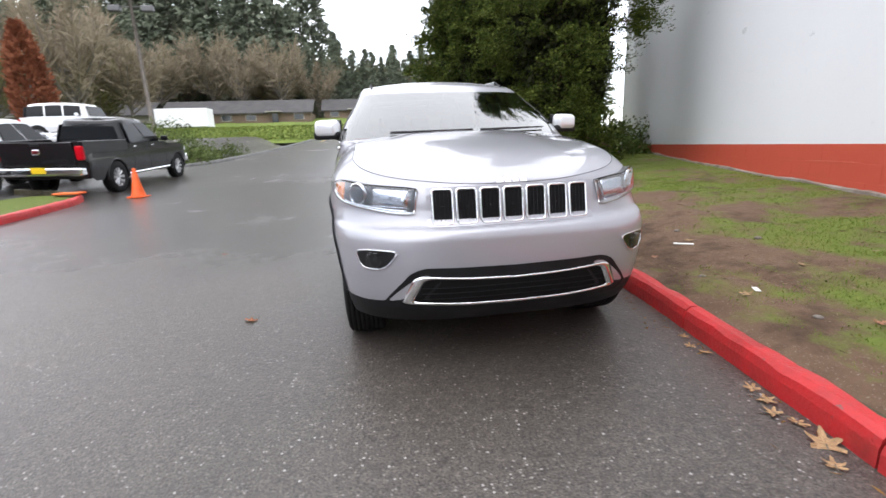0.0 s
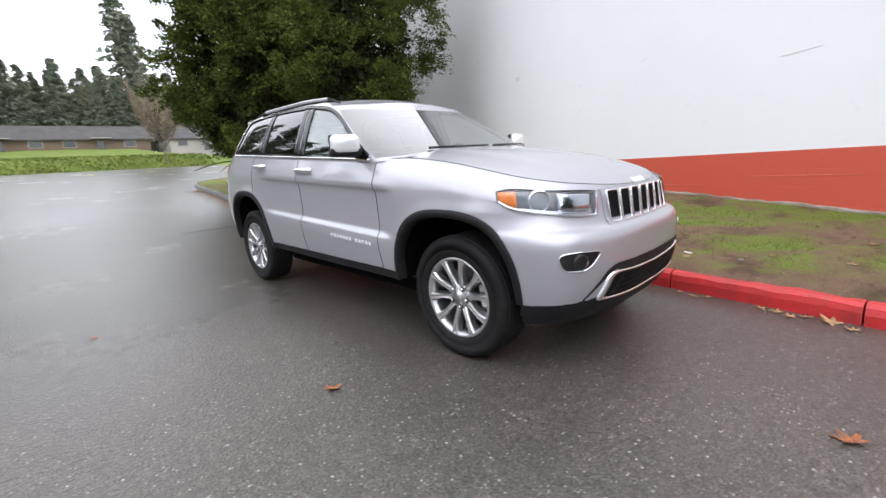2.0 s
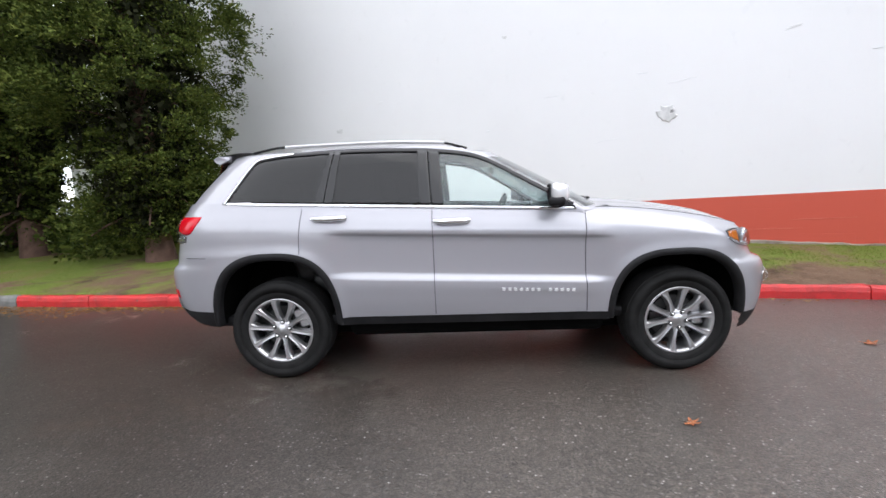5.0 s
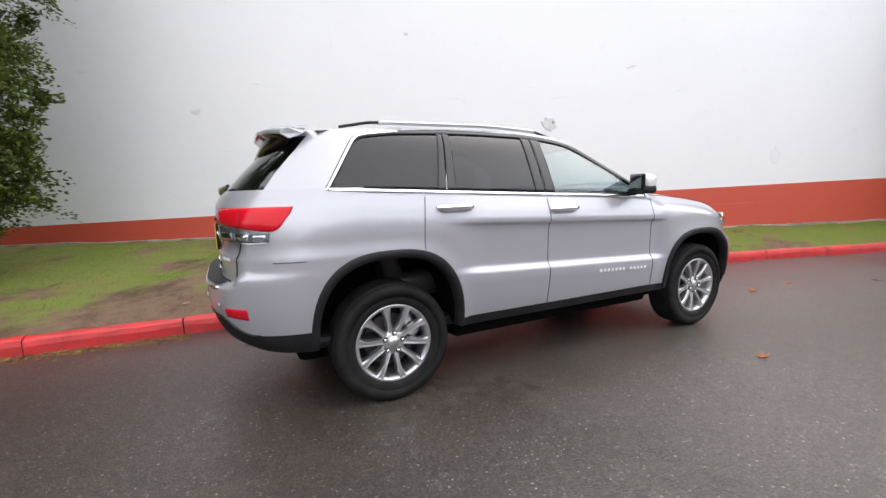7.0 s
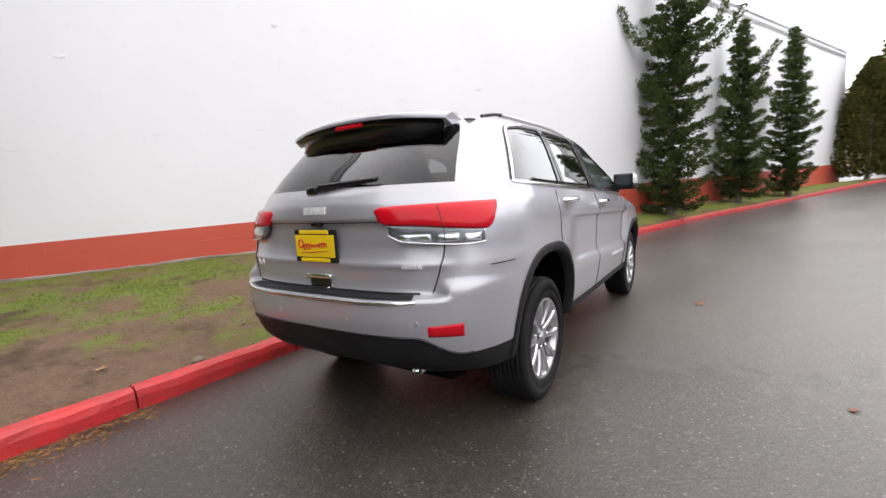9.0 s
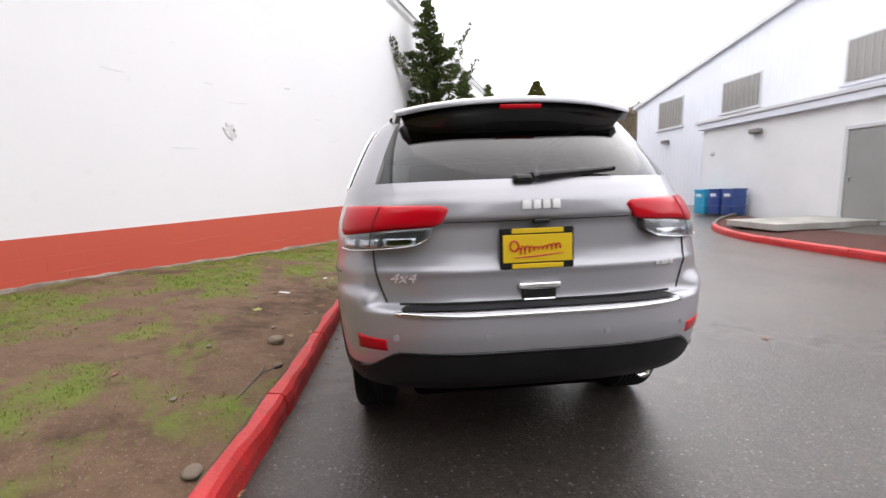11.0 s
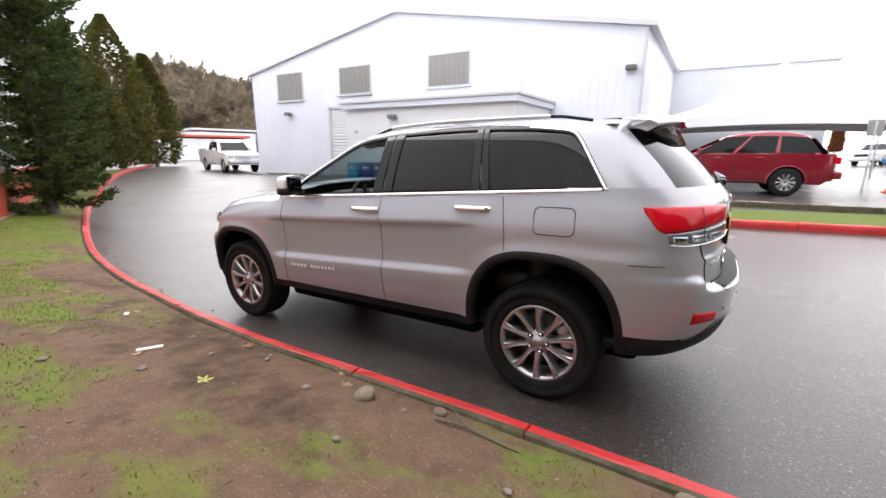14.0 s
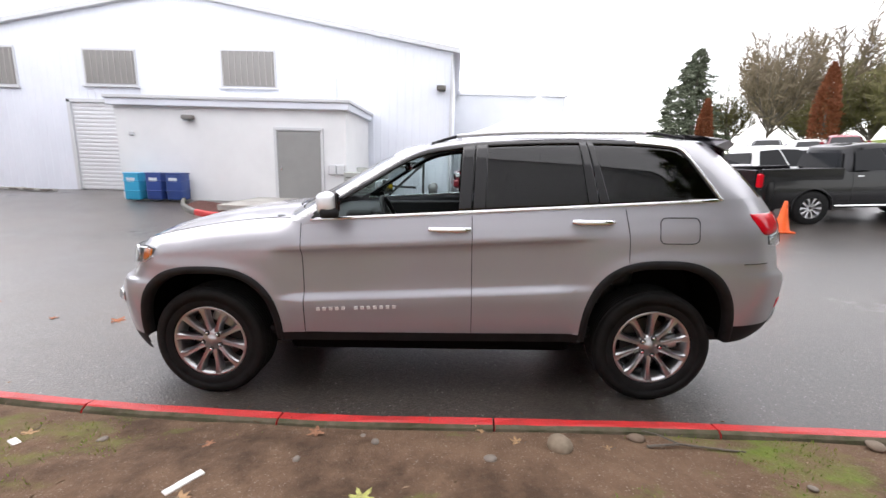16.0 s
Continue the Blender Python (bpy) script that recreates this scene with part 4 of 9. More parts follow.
MESH_BLACK = material("grille_mesh", (0.006, 0.006, 0.0065), 0.7, spec=0.15)
LAMP_DARK = material("lamp_housing", (0.15, 0.15, 0.155), 0.28, 0.6)
BOWL = material("lamp_reflector", (0.80, 0.80, 0.82), 0.13, 1.0)
BADGE = material("badge_chrome", (0.85, 0.86, 0.87), 0.35, 0.35)


def build_grille():
    g = mesh_object("grille", *slab(on_nose(np.linspace(-0.43, 0.43, 40)[:, None], np.linspace(0.803, 0.992, 6)[None], 0.006), on_nose(np.linspace(-0.43, 0.43, 40)[:, None], np.linspace(0.803, 0.992, 6)[None], -0.03)), PAINT, CAR, "seven-slot grille in body silver")
    for i in range(7):
        x = (i - 3) * 0.1175
        o = round_rect(x, 0.897, 0.098, 0.168, 0.016, lean=0.0)
        slot = mesh_object("grille_slot", *fan_on(on_nose, round_rect(x, 0.897, 0.090, 0.160, 0.014), 0.008), MESH_BLACK, g, "black slot with dark mesh")
        mesh_object("slot_rim", *ring_on(on_nose, o, 0.014, 0.010), CHROME, slot, "chrome slot rim", True)
        for k in range(4):
            xs = x + (k - 1.5) * 0.020
            mesh_object("mesh_bar", *tube(on_nose(np.full(4, xs), np.linspace(0.825, 0.968, 4), 0.010), 0.0018, 4), GLOSS_BLACK, slot)


build_grille()


def build_headlamp(side):
    z0 = 0.96
    a, b = th_of_x(nose_pt, 0.475, z0), th_of_y(nose_pt, -1.775, z0)
    lo = lambda k: curve(k, [(0, 0.868), (0.05, 0.866), (0.5, 0.893), (0.85, 0.925), (1.0, 0.965)])
    hi = lambda k: curve(k, [(0, 0.985), (0.08, 0.992), (0.5, 1.006), (0.85, 1.022), (1.0, 1.010)])
    lamp = mesh_object("headlamp", *corner_slab(nose_pt, a, b, lo, hi, 0.002, 0.03, side, puff=0.002), LAMP_DARK, CAR, "headlamp with clear lens and chrome lower edge", True)
    k = np.linspace(0, 1, 30)
    th = a + (b - a) * k
    for zz, r, mat, name in ((lo(k), 0.009, CHROME, "lamp_brow"), (hi(k), 0.004, GLOSS_BLACK, "lamp_edge")):
        p = nose_pt(th, zz, 0.006)
        p[:, 0] *= side
        mesh_object(name, *tube(p, r, 6), mat, lamp, "", True)
    p = nose_pt(np.full(8, a), np.linspace(0.868, 0.985, 8), 0.006)
    p[:, 0] *= side
    mesh_object("lamp_edge", *tube(p, 0.006, 6), CHROME, lamp, "", True)
    c = nose_pt(np.array([a + (b - a) * 0.58]), np.array([0.957]), -0.0)[0]
    out = nose_pt(np.array([a + (b - a) * 0.58]), np.array([0.957]), 1.0)[0] - c
    turn = Vector((side * out[0], out[1], 0.0)).to_track_quat("X", "Z").to_matrix().to_4x4()
    m = Matrix.Translation((side * c[0], c[1], c[2])) @ turn
    for name, prof, mat in (("projector_ring", [(0.0, 0.060), (0.012, 0.058), (0.014, 0.050), (0.004, 0.044), (0.002, 0.060)], CHROME), ("projector_lens", [(0.003, 0.043), (0.012, 0.030), (0.015, 0.0001)], CLEAR_LENS)):
        v, f = lathe(prof, 32)
        mesh_object(name, [m @ Vector(q) for q in v], f, mat, lamp, "", True)
    mesh_object("reflector_bowl", *corner_slab(nose_pt, a + (b - a) * 0.06, a + (b - a) * 0.40, lambda k: 0.888 + 0.012 * k, lambda k: 0.978 + 0.010 * k, 0.007, 0.006, side, 12, 6, 0.004), BOWL, lamp, "bright reflector", True)
    mesh_object("lamp_strip", *corner_slab(nose_pt, a + (b - a) * 0.06, a + (b - a) * 0.78, lambda k: 0.872 + 0.045 * k ** 1.3, lambda k: 0.884 + 0.045 * k ** 1.3, 0.012, 0.008, side, 20, 3, 0.002), BOWL, lamp, "bright light strip", True)
    mesh_object("turn_lamp", *corner_slab(nose_pt, a + (b - a) * 0.80, a + (b - a) * 0.985, lambda k: 0.925 + 0.035 * k, lambda k: 1.012 - 0.004 * k, 0.008, 0.008, side, 10, 5, 0.002), AMBER_LENS, lamp, "amber turn lamp", True)
    lens = mesh_object("lamp_lens", *corner_slab(nose_pt, a, b, lo, hi, 0.020, 0.001, side, puff=0.004), CLEAR_LENS, lamp, "clear lamp lens", True)
    lens.visible_shadow = False
    # fog lamp below
    o = np.array([(0.592, 0.684), (0.608, 0.698), (0.70, 0.702), (0.770, 0.694), (0.782, 0.676), (0.770, 0.628), (0.744, 0.606), (0.690, 0.603), (0.645, 0.622)])
    o = np.stack([curve(np.linspace(0, 9, 40), list(zip(range(10), np.r_[o[:, i], o[0, i]]))) for i in (0, 1)], 1)[:-1]
    o[:, 0] *= side
    fog = mesh_object("fog_lamp", *fan_on(on_nose, o, 0.006), GLOSS_BLACK, CAR, "fog lamp recess with chrome surround", True)
    mesh_object("surround", *ring_on(on_nose, o, 0.007, 0.006), CHROME, fog, "chrome surround", True)
    c = on_nose(np.array([side * 0.700]), np.array([0.655]), 0.008)[0]
    v, f = lathe([(0.0, 0.040), (0.014, 0.038), (0.016, 0.030), (0.012, 0.0001)], 24)
    m = Matrix.Translation(c) @ Vector((side * 0.45, -1, 0)).to_track_quat("X", "Z").to_matrix().to_4x4()
    mesh_object("fog_lens", [m @ Vector(q) for q in v], f, CLEAR_LENS, fog, "", True)


for side in (1, -1):
    build_headlamp(side)


def build_intake():
    """Black lower intake with its chrome frame, wider at the foot, in a black panel."""
    side_ = np.array([(0.0, 0.606), (0.30, 0.610), (0.44, 0.612), (0.52, 0.590), (0.58, 0.530), (0.64, 0.462), (0.66, 0.430), (0.60, 0.385), (0.30, 0.372), (0.0, 0.370)])
    q = np.linspace(0, 9, 50)
    side_ = np.stack([curve(q, list(zip(range(10), side_[:, i]))) for i in (0, 1)], 1)
    whole = np.concatenate([side_, (side_ * (-1, 1))[::-1][1:-1]])
    mesh_object("intake_panel", *fan_on(on_nose, whole, 0.003), BLACK_PLASTIC, CAR, "black panel round the lower intake", True)
    half = [(0.0, 0.548), (0.25, 0.556), (0.40, 0.566), (0.47, 0.570), (0.515, 0.555), (0.545, 0.500), (0.575, 0.432), (0.560, 0.418), (0.50, 0.414), (0.25, 0.400), (0.0, 0.396)]
    h = np.array(half)
    k = np.linspace(0, 10, 60)
    h = np.stack([curve(k, list(zip(range(11), h[:, i]))) for i in (0, 1)], 1)
    o = np.concatenate([h, (h * (-1, 1))[::-1][1:-1]])
    inner = o.copy()
    inner[:, 0] *= 0.90
    inner[:, 1] = 0.478 + (inner[:, 1] - 0.478) * 0.80
    t = mesh_object("lower_intake", *fan_on(on_nose, inner, 0.0045), MESH_BLACK, CAR, "black lower intake in a chrome frame", True)
    a, b = on_nose(o[:, 0], o[:, 1], 0.007), on_nose(inner[:, 0], inner[:, 1], 0.005)
    m = on_nose((o[:, 0] * 0.55 + inner[:, 0] * 0.45), (o[:, 1] * 0.55 + inner[:, 1] * 0.45), 0.012)
    v, f = grid(np.stack([on_nose(o[:, 0], o[:, 1], -0.01), a, m, b, on_nose(inner[:, 0], inner[:, 1], -0.01)], 1), close_u=True)
    mesh_object("intake_frame", v, f, CHROME, t, "chrome intake frame", True)
    for z in (0.445, 0.475, 0.505):
        mesh_object("intake_bar", *tube(on_nose(np.linspace(-0.48, 0.48, 24), np.full(24, z), 0.005), 0.003, 5), MESH_BLACK, t)


build_intake()


def bars_on(name, fn, x0, x1, z0, h, widths, out, parent, label):
    """Raised chrome lettering too small to read, as plain bars."""
    x = x0
    step_ = (x1 - x0) / sum(widths)
    for n, w in enumerate(widths):
        a, b = x + step_ * w * 0.12, x + step_ * w * 0.88
        xs, zs = np.linspace(a, b, 3)[:, None], np.linspace(z0, z0 + h, 3)[None]
        mesh_object(name, *slab(fn(xs, zs, out), fn(xs, zs, out - 0.008)), BADGE, parent, label)
        x += step_ * w


hood_badge_fn = lambda x, z, out: np.stack(np.broadcast_arrays(x, nose_y(x, np.minimum(z, 1.0)) - out + (z - 1.0) * 0.9, z), -1)
bars_on("badge_bar", hood_badge_fn, -0.085, 0.085, 1.003, 0.024, (1.2, 1, 1, 1.1), 0.008, CAR, "small chrome badge letter")
bars_on("badge_bar", on_tail, 0.085, -0.085, 1.212, 0.038, (1.2, 1, 1, 1.1), 0.010, CAR, "chrome badge letter")


def raised_text(body, height, depth):
    """Raised letters as a mesh in the xy plane, from the built-in font, centred."""
    cu = bpy.data.curves.new("lettering", "FONT")
    cu.body, cu.size, cu.extrude, cu.shear = body, height * 1.4, depth, 0.25
    cu.align_x, cu.align_y = "CENTER", "CENTER"
    tmp = bpy.data.objects.new("lettering", cu)
    scene.collection.objects.link(tmp)
    me = bpy.data.meshes.new_from_object(tmp.evaluated_get(bpy.context.evaluated_depsgraph_get()))
    bpy.data.objects.remove(tmp)
    bpy.data.curves.remove(cu)
    return me


badge_mesh = raised_text("4x4", 0.042, 0.003)
for v in badge_mesh.vertices:
    bx, bz = 0.585 - v.co.x * 1.25, 0.935 + v.co.y
    v.co = Vector(tuple(on_tail(np.array([bx]), np.array([bz]), 0.004 + v.co.z)[0]))
badge_mesh.materials.append(BADGE)
four_badge = new("drive_badge", badge_mesh)
four_badge.parent = CAR
four_badge["label"] = "chrome 4x4 badge"
bars_on("badge_bar", on_tail, -0.52, -0.62, 0.945, 0.016, (1, 1, 1, 1), 0.008, CAR, "small chrome badge letter")
for side in (1, -1):
    y0, y1 = -0.715, -0.185
    for n in range(13):
        if n == 5:
            continue
        ya = y0 + (y1 - y0) * (n + 0.24) / 13
        yb = y0 + (y1 - y0) * (n + 0.76) / 13
        ys, zs = np.linspace(ya, yb, 3)[:, None] * np.ones(3), 0.657 + np.linspace(0, 0.021, 3)[None] + 0.042 * (np.linspace(ya, yb, 3)[:, None])
        v, f = slab(on_side(ys, zs, side, 0.007), on_side(ys, zs, side, -0.002))
        mesh_object("badge_bar", v, f, BADGE, BODY["front_door", side], "small chrome letter")


def seam(pts, side, parent, r=0.0024):
    p = np.asarray(pts, float)
    mesh_object("panel_gap", *tube(on_side(p[:, 0], p[:, 1], side, 0.0008), r, 5), SEAM, parent)


def build_doors(side):
    zs = np.linspace(0.478, 1.185, 40)
    seam(np.stack([np.full(40, -0.795) + 0.012 * np.sin((zs - 0.478) * 3.0), zs], 1), side, CAR)
    zs = np.linspace(0.478, 1.232, 40)
    seam(np.stack([np.full(40, 0.285), zs], 1), side, CAR)
    zs = np.linspace(0.955, 1.275, 30)
    seam(np.array([(rear_door_edge(z), z) for z in zs]), side, CAR)
    ys = np.linspace(-0.80, 0.94, 60)
    seam(np.stack([ys, np.full(60, 0.470)], 1), side, CAR)
    ys = np.linspace(1.93, 2.2, 20)
    for y, z, owner in ((0.155, 1.153, BODY["front_door", side]), (1.03, 1.200, BODY["rear_door", side])):
        # recess, grip and end caps of a handle
        yy, zz = np.linspace(y - 0.13, y + 0.115, 16), np.full(16, z)
        c = on_side(yy, zz, side, 0.004)
        bow = 0.034 * (1 - (np.linspace(-1, 1, 16)) ** 4)
        c[:, 0] += side * bow
        h = mesh_object("door_handle", *tube(c, [0.013] + [0.0195] * 14 + [0.013], 10), CHROME, owner, "chrome door handle", True)
        o = round_rect(y - 0.005, z, 0.15, 0.072, 0.034)
        rings = [on_side(y - 0.005 + (o[:, 0] - y + 0.005) * k, z + (o[:, 1] - z) * k, side, 0.0015) for k in (0.05, 0.5, 1.0)]
        mesh_object("handle_cup", *grid(np.swapaxes(np.array(rings), 0, 1), close_u=True), PAINT, h)


for side in (1, -1):
    build_doors(side)
o = round_rect(1.545, 1.150, 0.235, 0.155, 0.035, 6)
o = np.concatenate([o, o[:2]])
mesh_object("fuel_door_gap", *tube(on_side(o[:, 0], o[:, 1], 1, 0.0008), 0.003, 5), SEAM, CAR, "outline of the fuel door")


MIRROR_CAP = material("bright_mirror_cap", (0.82, 0.83, 0.85), 0.22, 0.45)


def build_mirror(side):
    bm = box_bm((0.200, 0.100, 0.140), (0, 0, 0), 0.042, 4)
    for v in bm.verts:
        v.co.y += 0.25 * v.co.x * v.co.x * 4 * 0.1
        if v.co.y < 0:
            v.co.y *= 1.25
            v.co.z *= 0.94
    m = Matrix.Translation((side * 0.992, -0.585, 1.318)) @ Matrix.Rotation(side * 0.34, 4, "Z")
    bmesh.ops.transform(bm, matrix=m, verts=bm.verts)
    cap = part("door_mirror", bm, MIRROR_CAP, CAR, "chrome-capped door mirror on a black foot", True)
    b2 = box_bm((0.212, 0.112, 0.062), (0, 0.006, -0.050), 0.022, 3)
    bmesh.ops.transform(b2, matrix=m, verts=b2.verts)
    part("mirror_foot", b2, BLACK_PLASTIC, cap, "black plastic lower shell", True)
    p = np.array([(side * 0.96, -0.590, 1.280), (side * 0.92, -0.585, 1.255), (side * 0.865, -0.585, 1.240)])
    mesh_object("mirror_arm", *tube(p, (0.030, 0.028, 0.034), 10), BLACK_PLASTIC, cap, "black mirror arm", True)
    b3 = box_bm((0.196, 0.020, 0.136), (0, 0.052, 0.0), 0.009, 3)
    bmesh.ops.transform(b3, matrix=m, verts=b3.verts)
    part("mirror_surround", b3, GLOSS_BLACK, cap, "black rim of the mirror glass")
    b4 = box_bm((0.160, 0.006, 0.100), (0, 0.066, 0.008), 0.002, 1)
    bmesh.ops.transform(b4, matrix=m, verts=b4.verts)
    part("mirror_glass", b4, material("mirror_glass", (0.16, 0.17, 0.19), 0.04, 1.0), cap, "mirror glass")
    ys = np.linspace(-0.735, -0.60, 8)
    mesh_object("mirror_sail", *cab_patch(-0.715, -0.575, lambda y: glass_base(y) + 0.002, lambda y: glass_top(y) - 0.001, side, 0.010, 8, 5), GLOSS_BLACK, CAR, "black triangle at the mirror foot")


for side in (1, -1):
    build_mirror(side)


def build_roof_rail(side):
    ys = np.linspace(0.02, 1.66, 60)
    k = np.linspace(0, 1, 60)
    z = 0.010 + roof_edge(ys) + 0.024 * np.minimum(1, np.minimum(k, 1 - k) * 9)
    x = 0.612 - 0.02 * (1 - k) * 0 + 0 * ys
    pts = np.stack([side * x, ys, z], 1)
    mid = (k > 0.10) & (k < 0.86)
    rail = mesh_object("roof_rail", *tube(pts[mid], 0.014, 8), ALLOY, CAR, "bright roof rail with dark ends", True)
    for a in (pts[k <= 0.115], pts[k >= 0.845]):
        mesh_object("rail_end", *tube(a, 0.0095, 8), BLACK_PLASTIC, rail, "dark rail end", True)


for side in (1, -1):
    build_roof_rail(side)


def build_spoiler():
    """Roof spoiler overhanging the rear window: painted top, black underside."""
    t = np.linspace(-1, 1, 41)
    half = 0.585
    lead = np.stack([t * (half + 0.02), 1.86 - 0.02 * t ** 2, 1.709 + 0.052 * (1 - t ** 2) + 0.004], 1)
    mid = np.stack([t * (half + 0.01), 2.03 - 0.07 * np.abs(t) ** 3, 1.700 + 0.046 * (1 - t ** 2)], 1)
    lip = np.stack([t * half, 2.10 - 0.10 * np.abs(t) ** 3.0, 1.680 + 0.040 * (1 - t ** 2)], 1)
    edge = lip + np.array((0, -0.004, -0.017))
    v, f = grid(np.stack([lead, mid, lip, edge], 0))
    sp = mesh_object("spoiler", v, f, PAINT, CAR, "silver roof spoiler, black below", True)
    under = np.stack([t * (half - 0.035), 2.06 - 0.10 * np.abs(t) ** 3, 1.640 + 0.030 * (1 - t ** 2)], 1)
    foot = 1.556 + 0.062 * np.abs(t) ** 7 + 0.010 * (1 - t ** 2)
    lean_in = (1 - np.clip(np.abs(t) * (half - 0.05) / cab_w(foot), 0, 1) ** N_CB) ** (1 / N_CB)
    root = np.stack([t * (half - 0.05), cab_b(foot) + (cab_tail(foot) - cab_b(foot)) * lean_in + 0.016, foot], 1)
    root2 = root + np.array((0, -0.05, 0.03))
    v, f = grid(np.stack([edge, edge * np.array((0.955, 1, 1)) + np.array((0, -0.012, -0.004)), under, root, root2], 0))
    mesh_object("spoiler_underside", v, f, GLOSS_BLACK, sp, "gloss black spoiler underside", True)
    for i in (0, 40):
        fan = [tuple(lead[i] * np.array((0.97, 1, 1)) + np.array((0, 0.02, -0.014)))] + [tuple(p[i]) for p in (mid, lip, edge)] + [tuple(mid[i] + np.array((0, -0.01, -0.062))), tuple(lead[i] + np.array((0, 0.03, -0.045)))]
        inner = [(q[0] * 0.955, q[1], q[2]) for q in fan]
        n = len(fan)
        mesh_object("spoiler_end", np.array(fan + inner), [tuple(range(n)), tuple(range(2 * n - 1, n - 1, -1))] + [(k, n + k, n + (k + 1) % n, (k + 1) % n) for k in range(n)], PAINT, sp, "", False)
    part("brake_lamp", box_bm((0.20, 0.016, 0.022), (0, 2.098, 1.682), 0.006, 2), RED_LENS, sp, "red high brake lamp")


build_spoiler()


def build_tail_lamp(side):
    a, b = th_of_x(tail_pt, 0.400, 1.19), th_of_y(tail_pt, 2.015, 1.19)
    lo = lambda k: curve(k, [(0, 1.170), (0.04, 1.152), (0.30, 1.143), (0.6, 1.126), (0.86, 1.115), (0.93, 1.135), (1.0, 1.215)])
    hi = lambda k: curve(k, [(0, 1.218), (0.05, 1.236), (0.3, 1.242), (0.8, 1.246), (1.0, 1.246)])
    lamp = mesh_object("tail_lamp", *corner_slab(tail_pt, a, b, lo, hi, 0.002, 0.03, side, 40, 12, 0.010), RED_LENS, CAR, "red tail lamp over a clear lower lens", True)
    c = a + (b - a) * 0.05
    d = a + (b - a) * 0.84
    lo2 = lambda k: curve(k, [(0, 1.105), (0.10, 1.076), (0.45, 1.060), (0.8, 1.052), (1.0, 1.058)])
    hi2 = lambda k: curve(k, [(0, 1.148), (0.3, 1.141), (0.62, 1.126), (1.0, 1.113)])
    mesh_object("reverse_lamp_bed", *corner_slab(tail_pt, c, d, lo2, hi2, 0.002, 0.03, side, 30, 6), LAMP_DARK, lamp, "grey reflector", True)
    low = mesh_object("reverse_lamp", *corner_slab(tail_pt, c, d, lo2, hi2, 0.008, 0.001, side, 30, 6, 0.004), CLEAR_LENS, lamp, "clear lower lens", True)
    low.visible_shadow = False
    k = np.linspace(0, 1, 24)
    p = tail_pt(c + (d - c) * k, lo2(k), 0.012)
    p[:, 0] *= side
    mesh_object("lamp_lower_trim", *tube(p, 0.003, 6), CHROME, lamp, "", True)
    # bright cups behind the clear lens
    for q0, q1 in ((0.10, 0.40), (0.46, 0.70), (0.76, 0.95)):
        mesh_object("lamp_cup", *corner_slab(tail_pt, c + (d - c) * q0, c + (d - c) * q1, lambda k: 1.072 - 0.012 * q0 + 0 * k, lambda k: 1.108 - 0.012 * q0 + 0 * k, 0.005, 0.006, side, 10, 5, 0.002), BOWL, lamp, "bright reflector cup", True)
    zs = np.linspace(1.06, 1.24, 12)
    cut = tail_pt(np.full(12, th_of_x(tail_pt, 0.70, 1.15)), zs, 0.0125)
    cut[:, 0] *= side
    mesh_object("lamp_gap", *tube(cut, 0.002, 5), SEAM, lamp)
    # reflector in the bumper
    e, g = th_of_x(tail_pt, 0.660, 0.655), th_of_x(tail_pt, 0.790, 0.655)
    mesh_object("reflector", *corner_slab(tail_pt, e, g, lambda k: 0.628 + 0.008 * (1 - k), lambda k: 0.694 - 0.006 * (1 - k), 0.001, 0.02, side, 14, 5, 0.003), RED_LENS, CAR, "red bumper reflector", True)
    # shut line of the tailgate
    zs = np.linspace(0.83, 1.12, 24)
    xs = 0.655 + 0.05 * np.sin((zs - 0.83) / 0.29 * 2.2)
    mesh_object("tailgate_gap", *tube(on_tail(side * xs, zs, 0.0012), 0.004, 5), SEAM, CAR)
    # bumper shut line from arch to lamp
    ys = np.linspace(1.95, 2.12, 12)
    seam(np.stack([ys, 0.945 + 0 * ys], 1), side, CAR, 0.0025)


for side in (1, -1):
    build_tail_lamp(side)


